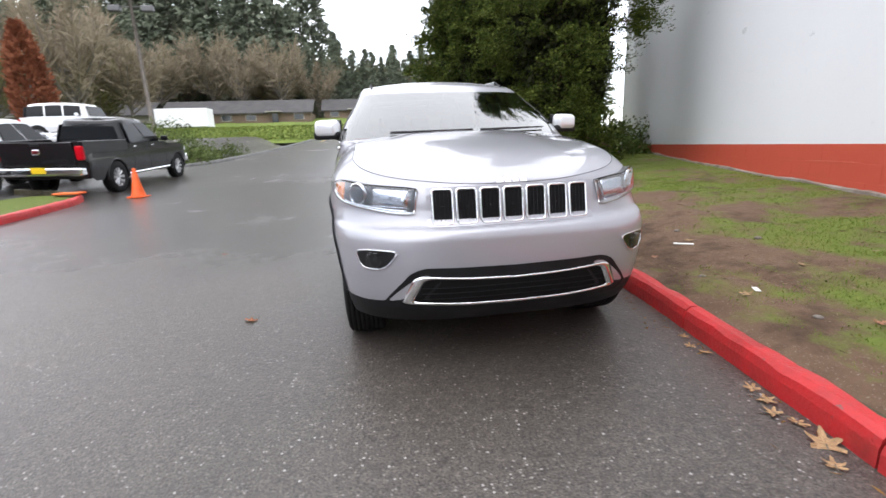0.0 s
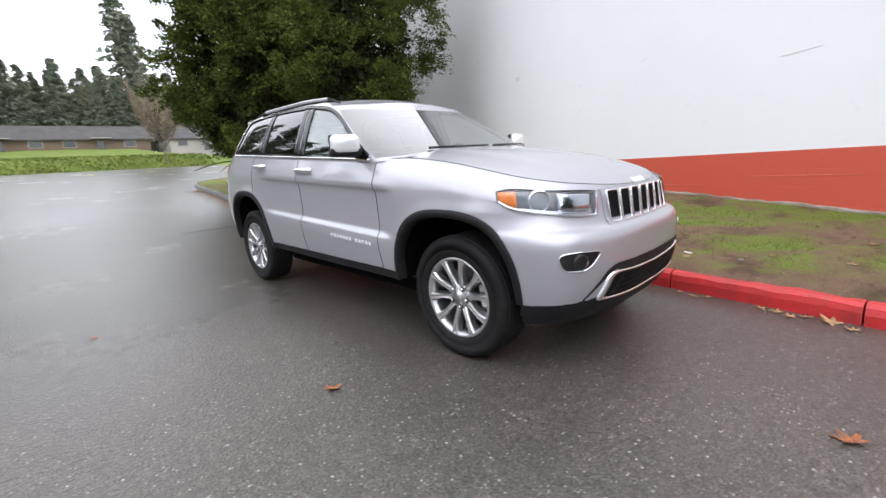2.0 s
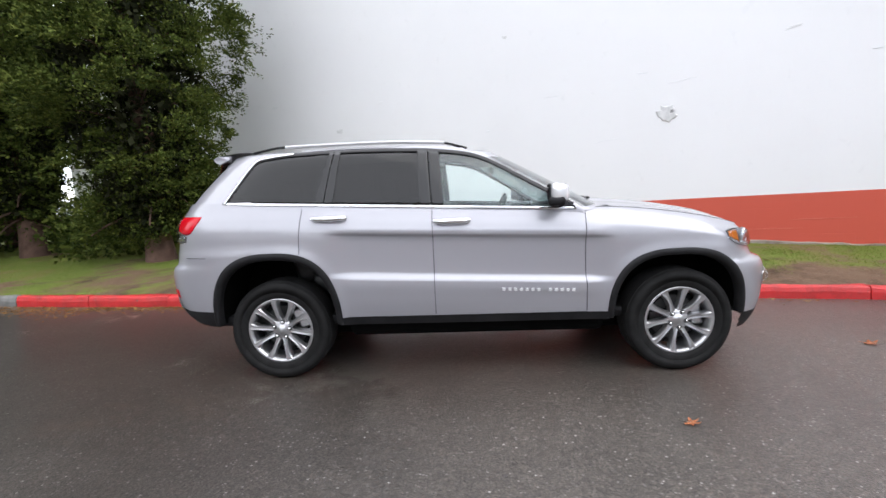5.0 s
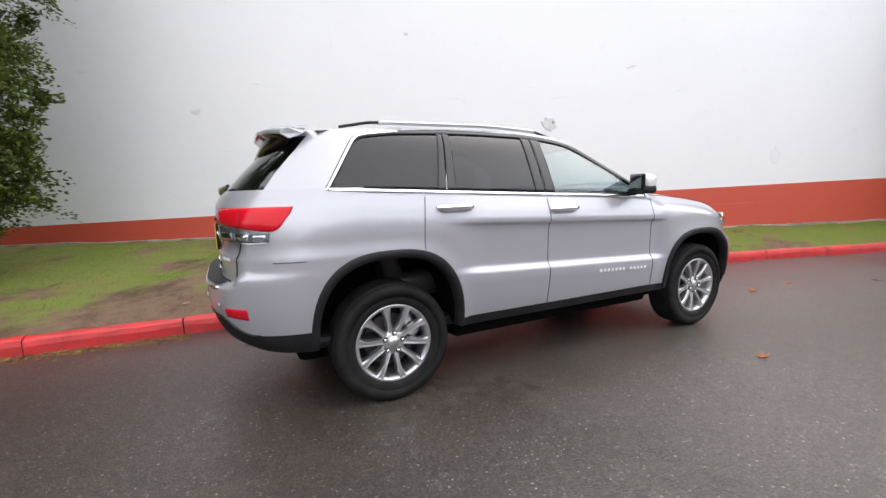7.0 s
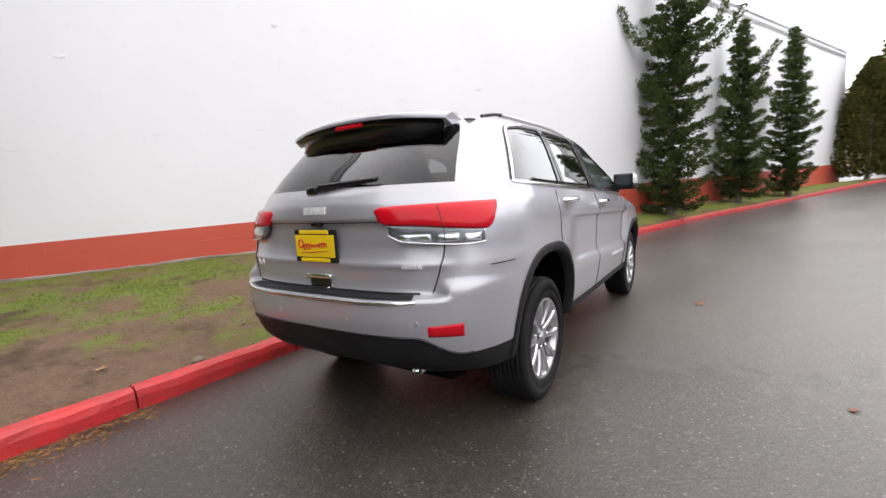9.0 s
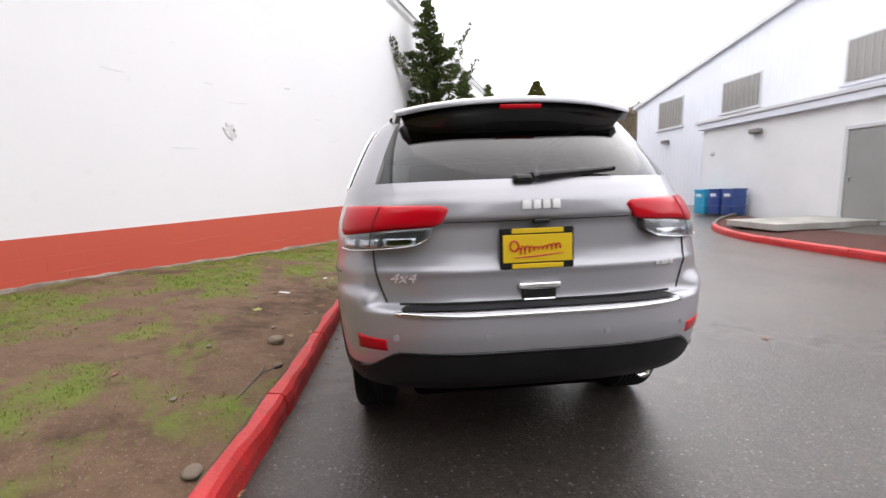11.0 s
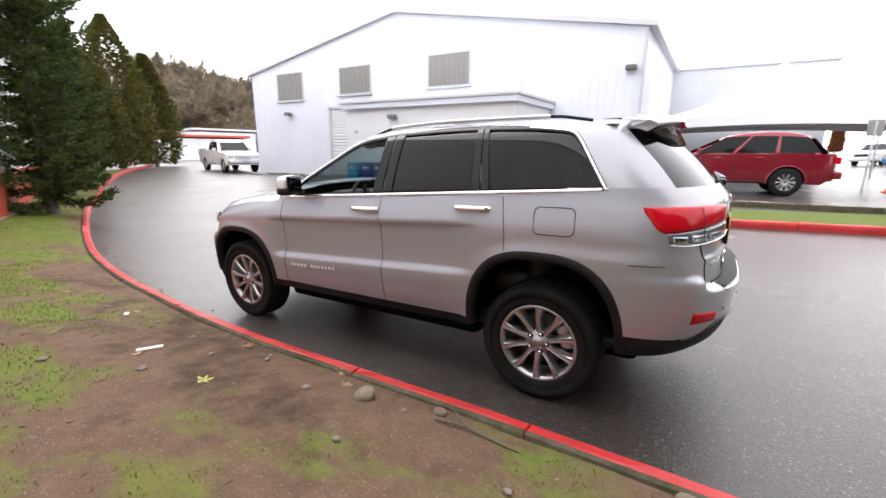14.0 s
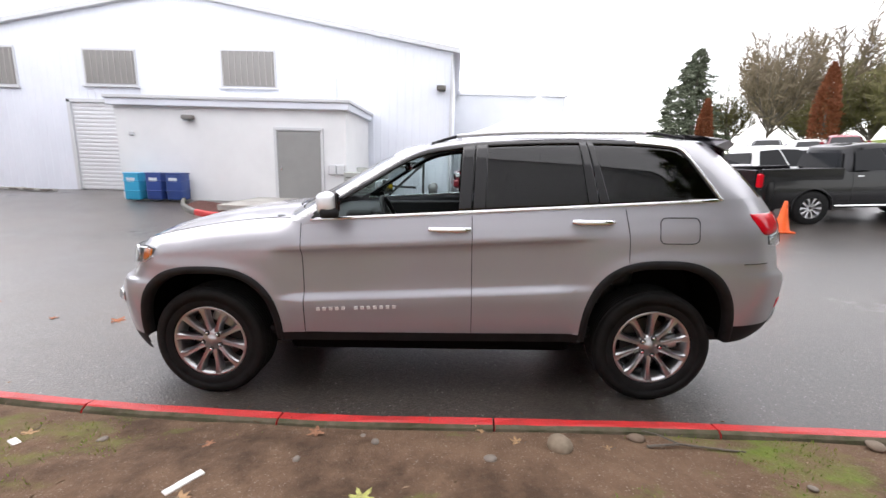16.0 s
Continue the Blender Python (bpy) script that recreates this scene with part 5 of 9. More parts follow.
def build_tailgate_fittings():
    gate = BODY["tailgate"]
    y = 2.393
    frame_ = part("plate_frame", box_bm((0.315, 0.016, 0.172), (0.018, y - 0.004, 1.048), 0.006, 2), BLACK_PLASTIC, gate, "black plate frame")
    part("plate", box_bm((0.295, 0.006, 0.116), (0.018, y + 0.006, 1.048), 0.002, 1), PLATE_YELLOW, frame_, "yellow dealer plate")
    for z in (1.1215, 0.9745):
        part("plate_frame_band", box_bm((0.22, 0.006, 0.020), (0.018, y + 0.007, z), 0.002, 1), PLATE_YELLOW, frame_, "yellow strip on the plate frame")
    k = np.linspace(0, 1, 90)
    swing = 0.013 * (1 + 0.5 * np.sin(k * 9)) * np.sin(k * 62) * (1 - 0.3 * k)
    line = np.stack([0.105 - 0.185 * k + 0.004 * np.cos(k * 62), np.full(90, y + 0.0105), 1.040 + 0.016 * k + swing], 1)
    mesh_object("plate_mark", *tube(line, 0.0032, 5), PLATE_RED, frame_, "red flourish on the plate")
    loop = np.stack([0.118 + 0.018 * np.cos(k[:40] * 16), np.full(40, y + 0.0105), 1.058 + 0.026 * np.sin(k[:40] * 16) * (1 - k[:40])], 1)
    mesh_object("plate_mark", *tube(loop, 0.004, 5), PLATE_RED, frame_, "red flourish on the plate")
    mesh_object("plate_mark", *tube([(0.12, y + 0.0105, 1.012), (0.02, y + 0.0105, 1.016), (-0.09, y + 0.0105, 1.026)], (0.002, 0.0035, 0.0015), 5), PLATE_RED, frame_, "red flourish on the plate")
    grip = part("gate_handle", box_bm((0.185, 0.022, 0.030), (0.01, 2.390, 0.888), 0.009, 3), CHROME, gate, "chrome tailgate grip", True)
    part("grip_cup", box_bm((0.150, 0.010, 0.046), (0.01, 2.384, 0.853), 0.004, 2), GLOSS_BLACK, grip, "dark grip recess")
    part("grip_lower", box_bm((0.14, 0.016, 0.014), (0.01, 2.390, 0.830), 0.006, 2), CHROME, grip)
    part("camera_pod", box_bm((0.07, 0.03, 0.02), (0.0, 2.386, 1.160), 0.006, 2), GLOSS_BLACK, gate, "black camera pod")
    # crease above the plate between the lamps
    xs = np.linspace(-0.40, 0.40, 30)
    mesh_object("gate_crease", *tube(on_tail(xs, np.full(30, 1.166), -0.001), 0.004, 5), SEAM, gate)
    xs = np.linspace(-0.60, 0.60, 40)
    mesh_object("gate_foot_gap", *tube(on_tail(xs, np.full(40, 0.826), 0.002), 0.006, 5), SEAM, gate)
    xs, t = np.linspace(-0.60, 0.60, 40), np.linspace(0, 1, 4)
    a = on_tail(xs, np.full(40, 0.812), -0.085)
    b = on_tail(xs, np.full(40, 0.805), -0.004)
    a[:, 2] += 0.012
    b[:, 2] += 0.012
    mesh_object("step_pad", *grid(np.stack([a, b], 0)), BLACK_PLASTIC, BODY["rear_bumper"], "black bumper step pad", True)
    xs = np.linspace(-0.62, 0.62, 40)
    v, f = slab(on_tail(xs[:, None], np.linspace(0.783, 0.798, 3)[None] + 0.012 * np.abs(xs[:, None] / 0.62) ** 4, 0.006), on_tail(xs[:, None], np.linspace(0.783, 0.798, 3)[None] + 0.012 * np.abs(xs[:, None] / 0.62) ** 4, -0.01))
    mesh_object("bumper_strip", v, f, CHROME, BODY["rear_bumper"], "chrome bumper strip", True)
    xs = np.linspace(-0.80, 0.80, 60)
    zl = np.array([tail_lip(abs(x)) for x in xs])
    mesh_object("skirt_edge", *tube(on_tail(xs, zl, 0.003), 0.006, 5), GLOSS_BLACK, BODY["rear_skirt"], "", True)
    v, f = lathe([(0.0, 0.032), (0.12, 0.034), (0.125, 0.030), (0.0, 0.028)], 24)
    m = Matrix.Translation((-0.52, 2.165, 0.43)) @ Matrix.Rotation(math.pi / 2, 4, "Z")
    mesh_object("exhaust_tip", [m @ Vector(q) for q in v], f, CHROME, CAR, "bright exhaust tip", True)
    for x in (-0.62, -0.25, 0.25, 0.62):
        v, f = lathe([(0.0, 0.014), (0.004, 0.013), (0.005, 0.0001)], 16)
        c = on_tail(np.array([x]), np.array([0.70]), 0.002)[0]
        m = Matrix.Translation(c) @ Matrix.Rotation(math.pi / 2, 4, "Z")
        mesh_object("parking_sensor", [m @ Vector(q) for q in v], f, PAINT, BODY["rear_bumper"])
    # wiper across the rear window
    p0, n0 = np.array((0.02, cab_tail(1.345) + 0.035, 1.345)), 14
    p1 = np.array((-0.36, cab_tail(1.365) + 0.010, 1.372))
    k = np.linspace(0, 1, n0)[:, None]
    pts = p0 * (1 - k) + p1 * k
    w = mesh_object("rear_wiper", *tube(pts, np.r_[0.022, 0.026, np.linspace(0.024, 0.010, 12)], 8), GLOSS_BLACK, CAR, "black rear wiper", True)
    part("wiper_boss", box_bm((0.09, 0.045, 0.045), (0.06, cab_tail(1.335) + 0.025, 1.335), 0.018, 3), GLOSS_BLACK, w, "", True)


build_tailgate_fittings()


def build_screen_fittings():
    for x0, x1, dz in ((-0.52, 0.10, 0.0), (0.16, 0.70, 0.004)):
        k = np.linspace(0, 1, 16)
        x = x0 + (x1 - x0) * k
        z = 1.262 + 0.008 * k + dz
        th_y = np.array([cab_a(zz) - (cab_a(zz) - cab_nose(zz)) * (1 - min(1, abs(xx) / cab_w(zz)) ** N_CA) ** (1 / N_CA) for xx, zz in zip(x, z)])
        pts = np.stack([x, th_y - 0.018, z + 0.008], 1)
        mesh_object("wiper", *tube(pts, np.linspace(0.011, 0.006, 16), 6), GLOSS_BLACK, CAR, "black windscreen wiper", True)
    x = np.linspace(-0.76, 0.76, 40)
    zc = 1.225
    ya = cab_a(zc) - (cab_a(zc) - cab_nose(zc)) * (1 - np.abs(x / cab_w(zc)) ** N_CA) ** (1 / N_CA)
    rows = np.stack([np.stack([x, ya - 0.10 - 0.02 * (1 - (x / 0.8) ** 2), 1.245 - 0.035 * (x / 0.76) ** 2], 1), np.stack([x, ya + 0.03, 1.250 - 0.03 * (x / 0.76) ** 2], 1)], 0)
    mesh_object("cowl", *grid(rows), BLACK_PLASTIC, CAR, "black cowl below the windscreen", True)
    part("windscreen_label", box_bm((0.13, 0.004, 0.035), (0.40, -0.215, 1.600), 0.001, 1, Matrix.Rotation(radians(-58), 4, "X")), material("paper", (0.8, 0.8, 0.78), 0.7), CAR, "small white paper label")
    fin = box_bm((0.035, 0.13, 0.05), (0, 1.62, 1.735), 0.014, 3)
    for v in fin.verts:
        if v.co.z > 1.74:
            v.co.y += 0.03
    part("antenna_fin", fin, GLOSS_BLACK, CAR, "black antenna fin", True)


build_screen_fittings()


def build_interior():
    part("floor_pan", box_bm((1.56, 3.9, 0.08), (0, 0.05, 0.425), 0.03, 2), BLACK_PLASTIC, CAR, "dark underbody")
    # two near-black boxes added low down so that less light reaches the ground below
    part("belly_block", box_bm((1.12, 3.75, 0.20), (0, 0.12, 0.335), 0.05, 2), LINER, CAR, "dark belly box, added to block light under the car")
    part("floor_block", box_bm((1.50, 1.95, 0.16), (0, 0.0, 0.350), 0.05, 2), LINER, CAR, "dark box between the axles, added to block light below")
    for hy in (-HUB_Y, HUB_Y):
        mesh_object("axle", *tube([(-0.75, hy, 0.36), (0.75, hy, 0.36)], 0.045, 10), DARK_METAL, CAR)
    for side in (1, -1):
        part("door_lining", box_bm((0.05, 1.75, 0.74), (side * 0.83, 0.05, 0.81), 0.02, 2), CABIN, CAR, "dark door lining")
    bm = box_bm((1.56, 0.50, 0.34), (0, -0.70, 1.015), 0.09, 4)
    dash = part("dashboard", bm, CABIN, CAR, "dark soft dashboard", True)
    part("instrument_hood", box_bm((0.34, 0.20, 0.09), (0.37, -0.50, 1.185), 0.04, 4), CABIN, dash, "", True)
    part("centre_screen", box_bm((0.22, 0.03, 0.14), (0.0, -0.455, 1.08), 0.01, 2), GLOSS_BLACK, dash)
    th = np.linspace(0, 2 * math.pi, 40)
    m = Matrix.Translation((0.37, -0.29, 1.135)) @ Matrix.Rotation(radians(-68), 4, "X")
    ring = [m @ Vector((0.185 * math.cos(a), 0.185 * math.sin(a), 0)) for a in th]
    wheel = mesh_object("steering_wheel", *tube(np.array([tuple(p) for p in ring]), 0.017, 8, False), CABIN, CAR, "dark leather steering wheel", True)
    for a in (0.0, math.pi, -math.pi / 2):
        mesh_object("wheel_spoke", *tube(np.array([tuple(m @ Vector((r * math.cos(a), r * math.sin(a), -0.01))) for r in (0.04, 0.18)]), 0.018, 6), CABIN, wheel)
    hub = box_bm((0.14, 0.13, 0.05), (0, 0, -0.015), 0.02, 3)
    bmesh.ops.transform(hub, matrix=m, verts=hub.verts)
    part("wheel_boss", hub, CABIN, wheel, "", True)
    mesh_object("steering_column", *tube([tuple(m @ Vector((0, 0, -0.02))), (0.37, -0.55, 0.95)], 0.05, 10), CABIN, CAR)
    part("centre_console", box_bm((0.22, 1.0, 0.30), (0, 0.05, 0.62), 0.04, 3), CABIN, CAR, "", True)
    for x, y in ((0.38, 0.28), (-0.38, 0.28), (0.40, 1.10), (-0.40, 1.10), (0.0, 1.12)):
        wide = 0.50 if y < 1 else 0.40
        s = part("seat", box_bm((wide, 0.52, 0.18), (x, y - 0.05, 0.66), 0.06, 4), SEAT, CAR, "dark leather seat", True)
        tilt = Matrix.Rotation(radians(-14), 4, "X")
        part("backrest", box_bm((wide, 0.16, 0.62), (x, y + 0.30, 0.98), 0.06, 4, tilt), SEAT, s, "", True)
        part("headrest", box_bm((0.26, 0.10, 0.17), (x, y + 0.39, 1.39), 0.04, 4, tilt), SEAT, s, "", True)
    part("inner_mirror", box_bm((0.24, 0.04, 0.07), (0, -0.20, 1.525), 0.018, 3), GLOSS_BLACK, CAR, "black inside mirror", True)
    mesh_object("mirror_stem", *tube([(0, -0.21, 1.54), (0, -0.28, 1.585)], 0.012, 6), GLOSS_BLACK, CAR)
    x = np.linspace(-0.62, 0.62, 9)
    ys = np.linspace(-0.12, 1.80, 14)
    gx, gy = np.meshgrid(x, ys, indexing="ij")
    v, f = grid(np.stack([gx, gy, roof_edge(gy) - 0.01 + 0.03 * (1 - (gx / 0.62) ** 2)], -1))
    mesh_object("headlining", v, f, material("headlining", (0.14, 0.135, 0.13), 0.9), CAR, "pale headlining", True)
    # sales sheet in the rear door window
    sheet = mesh_object("window_sheet", *cab_patch(0.56, 0.97, lambda y: glass_base(y) + 0.05, lambda y: glass_base(y) + 0.30, 1, -0.012, 10, 6, 0.002), material("sheet_paper", (0.55, 0.56, 0.57), 0.7), CAR, "pale printed sheet inside the tinted window")
    ink = material("sheet_ink", (0.16, 0.17, 0.19), 0.7)
    for k, (y0, y1, z) in enumerate(((0.60, 0.93, 0.27), (0.60, 0.78, 0.235), (0.60, 0.74, 0.20), (0.60, 0.76, 0.165), (0.82, 0.93, 0.21), (0.82, 0.93, 0.17), (0.60, 0.93, 0.12), (0.60, 0.86, 0.085))):
        mesh_object("sheet_line", *cab_patch(y0, y1, lambda y: glass_base(y) + z - 0.008, lambda y: glass_base(y) + z + 0.008, 1, -0.009, 4, 3, 0.002), ink, sheet)


build_interior()


# ---- foliage ----


def leaf_cloud(centres, along, length, width, seed=1, bend=0.25):
    """Many small leaf blades: each a bent kite, from its foot along its own way."""
    r = np.random.default_rng(seed)
    c, d = np.asarray(centres, float), np.asarray(along, float)
    n = len(c)
    d = d / (np.linalg.norm(d, axis=1)[:, None] + 1e-9)
    t = np.cross(d, r.normal(size=(n, 3)))
    t /= np.linalg.norm(t, axis=1)[:, None] + 1e-9
    up = np.cross(t, d)
    ln = (length * r.uniform(0.6, 1.3, n))[:, None]
    wd = (width * r.uniform(0.7, 1.3, n))[:, None]
    a = c
    m = c + d * ln * 0.5 + up * ln * bend * 0.3
    e = c + d * ln - up * ln * bend * 0.2
    v = np.stack([a, m + t * wd * 0.64, e, m - t * wd * 0.64], 1).reshape(-1, 3)
    return v, np.arange(4 * n).reshape(n, 4)


def fast_mesh(name, v, f, mat, parent=None, label=""):
    me = bpy.data.meshes.new(name)
    f = np.asarray(f, np.int32)
    me.vertices.add(len(v))
    me.vertices.foreach_set("co", np.asarray(v, np.float32).ravel())
    me.loops.add(f.size)
    me.loops.foreach_set("vertex_index", f.ravel())
    me.polygons.add(len(f))
    me.polygons.foreach_set("loop_start", np.arange(0, f.size, f.shape[1], dtype=np.int32))
    me.polygons.foreach_set("loop_total", np.full(len(f), f.shape[1], np.int32))
    me.update(calc_edges=True)
    me.validate()
    me.materials.append(mat)
    ob = new(name, me)
    ob.parent = parent
    if label:
        ob["label"] = label
    return ob


def foliage_mat(name, c1, c2, c3, scale=1.2):
    m = material(name, c1, 0.8, spec=0.12)
    v = coords(m)
    geo = m.node_tree.nodes.new("ShaderNodeNewGeometry")
    col = mix(m, ramp(m, noise_tex(m, v, scale, 4), [(0.35, 0.0), (0.65, 1.0)]), c1, c2)
    col = mix(m, ramp(m, geo.outputs["Random Per Island"], [(0.55, 0.0), (1.0, 1.0)]), col, c3)
    link(m, col, bsdf(m).inputs["Base Color"])
    bsdf(m).inputs["Subsurface Weight"].default_value = 0.0
    return m


CYPRESS = foliage_mat("cypress_green", (0.022, 0.036, 0.007), (0.064, 0.088, 0.014), (0.140, 0.165, 0.034), 2.2)
# near-black leaves: the shade inside the crown is put into their colour
CYPRESS_SHADE = foliage_mat("cypress_heart", (0.010, 0.013, 0.004), (0.016, 0.018, 0.006), (0.022, 0.024, 0.009))
SPRUCE = foliage_mat("spruce_green", (0.034, 0.057, 0.018), (0.068, 0.096, 0.029), (0.126, 0.150, 0.046))
THUJA = foliage_mat("thuja_olive", (0.055, 0.060, 0.014), (0.090, 0.085, 0.020), (0.12, 0.11, 0.03))
# distance haze is put into the far firs' colour as a paler grey-green
HAZY_FIR = foliage_mat("far_fir", (0.095, 0.115, 0.080), (0.145, 0.165, 0.118), (0.20, 0.22, 0.165), 0.15)
BARE = foliage_mat("bare_twigs", (0.17, 0.14, 0.095), (0.23, 0.19, 0.135), (0.31, 0.26, 0.19), 0.2)
RUST = foliage_mat("rust_leaves", (0.16, 0.055, 0.028), (0.22, 0.080, 0.040), (0.28, 0.11, 0.06), 0.5)
SHRUB = foliage_mat("shrub_green", (0.050, 0.075, 0.020), (0.090, 0.120, 0.035), (0.13, 0.16, 0.05), 0.8)
WILLOW = foliage_mat("olive_twigs", (0.12, 0.115, 0.05), (0.16, 0.15, 0.07), (0.20, 0.18, 0.10), 0.3)
BARK = mottled("red_brown_bark", (0.075, 0.040, 0.028), (0.12, 0.070, 0.050), 6, 0.9, 30, 0.9, 0.02)
GREY_BARK = mottled("grey_bark", (0.10, 0.085, 0.07), (0.16, 0.14, 0.12), 5, 0.9, 25, 0.8, 0.02)


def trunk(parent, h, r0, r1, mat, lean=0.1, seed=0, base=-0.25):
    k = np.linspace(0, 1, 14)
    z = base + (h - base) * k
    pts = np.stack([lean * np.sin(k * 2.3 + seed) * k, lean * np.cos(k * 1.7 + seed) * k, z], 1)
    rad = r0 + (r1 - r0) * k ** 0.8 + 0.35 * r0 * np.exp(-k * 22)
    mesh_object("trunk", *tube(pts, rad, 12), mat, parent, "", True)


def sprays(feet, ways, lengths, count, leaf, seed):
    """Flat feathery sprays: leaflets to both sides of a drooping axis, pointing forward."""
    g = np.random.default_rng(seed)
    p, d = np.repeat(feet, count, 0), np.repeat(ways, count, 0)
    ln = np.repeat(lengths, count)[:, None]
    d = d / (np.linalg.norm(d, axis=1)[:, None] + 1e-9)
    flat = np.repeat(np.cross(ways, g.normal(size=(len(feet), 3)) * 0.45 + (0, 0, 1)), count, 0)
    flat /= np.linalg.norm(flat, axis=1)[:, None] + 1e-9
    n = len(p)
    u = g.uniform(0.08, 1.0, (n, 1)) ** 0.8
    side = g.uniform(-1, 1, (n, 1)) * (0.10 + 0.34 * np.sin(math.pi * np.clip(u * 0.9 + 0.05, 0, 1)))
    c = p + d * ln * u + flat * side * ln + np.array((0, 0, -1.0)) * ln * (0.30 * u ** 2 + 0.25 * np.abs(side)) + g.normal(size=(n, 3)) * 0.10 * ln
    w = d * 0.9 + flat * np.sign(side) * 0.65 + np.array((0, 0, -0.15)) + g.normal(size=(n, 3)) * 0.28
    return leaf_cloud(c, w, leaf, leaf * 0.40, seed + 1)


def cypress(at, h, r, seed, low=1.2, dense=1.0, leaf=0.058, full=7.0):
    """A broad cypress: a bare foot, limbs, and a ragged crown of feathery sprays with dark gaps."""
    root = thing("cypress_tree", Matrix.Translation(at), "tall dark green cypress with a bare brown trunk foot", "tree", "cypresses by the wall")
    g = np.random.default_rng(seed)
    trunk(root, h * 0.92, 0.22, 0.04, BARK, 0.15, seed)
    shape = [(0, 0.42), (0.07, 0.68), (0.17, 0.90), (0.30, 1.0), (0.45, 0.97), (0.75, 0.76), (0.93, 0.38), (1.0, 0.08)]
    feet, ways, lens = [], [], []
    n = int(36 * h * (r / 1.9))
    limbs = []
    for i in range(n):
        k = (i + g.uniform()) / n
        z = low + (h - low) * k
        a = g.uniform(0, 2 * math.pi)
        if z > full and i % 3:
            continue
        edge = r * float(curve(k, shape)) * (0.84 + 0.16 * math.sin(2.0 * a + seed + 1.6 * z) + g.uniform(-0.20, 0.14))
        if noise.noise(Vector((math.cos(a) * r * 0.9, math.sin(a) * r * 0.9, z * 0.9 + seed * 7))) < -0.22:
            edge *= 0.62
        s = g.uniform(0.30, 0.62)
        out = np.array((math.cos(a), math.sin(a), 0.0))
        p = out * max(edge - s * 0.9, 0.05) + (0, 0, z)
        m = int(6 + 34 * s)
        d = out * 0.75 + np.array((0, 0, 0.42)) + g.normal(size=(m, 3)) * (0.55, 0.55, 0.40)
        feet.append(p + g.normal(size=(m, 3)) * s * (0.34, 0.34, 0.20))
        ways.append(d)
        lens.append(s * g.uniform(0.40, 0.85, m))
        if i % 6 == 0:
            q = np.linspace(0, 1, 6)[:, None]
            limbs.append(tube(np.array((0, 0, z - 0.35)) * (1 - q) + p * q + np.array((0, 0, 0.12)) * np.sin(q * math.pi), 0.028 * (1 - 0.8 * q[:, 0]) + 0.004, 5))
    v, f = sprays(np.concatenate(feet), np.concatenate(ways), np.concatenate(lens), int(26 * dense), leaf, seed)
    fast_mesh("crown", v, f, CYPRESS, root, "feathery drooping sprays of green scales")
    # dark core leaves, coloured to stand for shade behind the sprays
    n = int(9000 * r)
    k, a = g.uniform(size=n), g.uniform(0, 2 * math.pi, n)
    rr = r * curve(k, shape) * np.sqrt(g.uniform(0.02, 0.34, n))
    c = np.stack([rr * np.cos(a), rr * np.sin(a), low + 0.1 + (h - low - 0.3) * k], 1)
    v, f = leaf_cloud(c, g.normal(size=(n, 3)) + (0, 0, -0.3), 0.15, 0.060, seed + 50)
    fast_mesh("inner_crown", v, f, CYPRESS_SHADE, root, "near-black inner leaves, coloured for shade within the crown")
    for i in range(9):
        a = g.uniform(0, 2 * math.pi)
        z0 = g.uniform(0.5, 1.5)
        L = g.uniform(0.4, 0.7) * r
        q = np.linspace(0, 1, 8)
        limbs.append(tube(np.stack([np.cos(a) * L * q, np.sin(a) * L * q, z0 + 0.45 * q * (0.35 - q)], 1), 0.030 * (1 - 0.8 * q) + 0.004, 6))
    mesh_object("branchwork", *join_vf(*limbs), BARK, root)
    return root


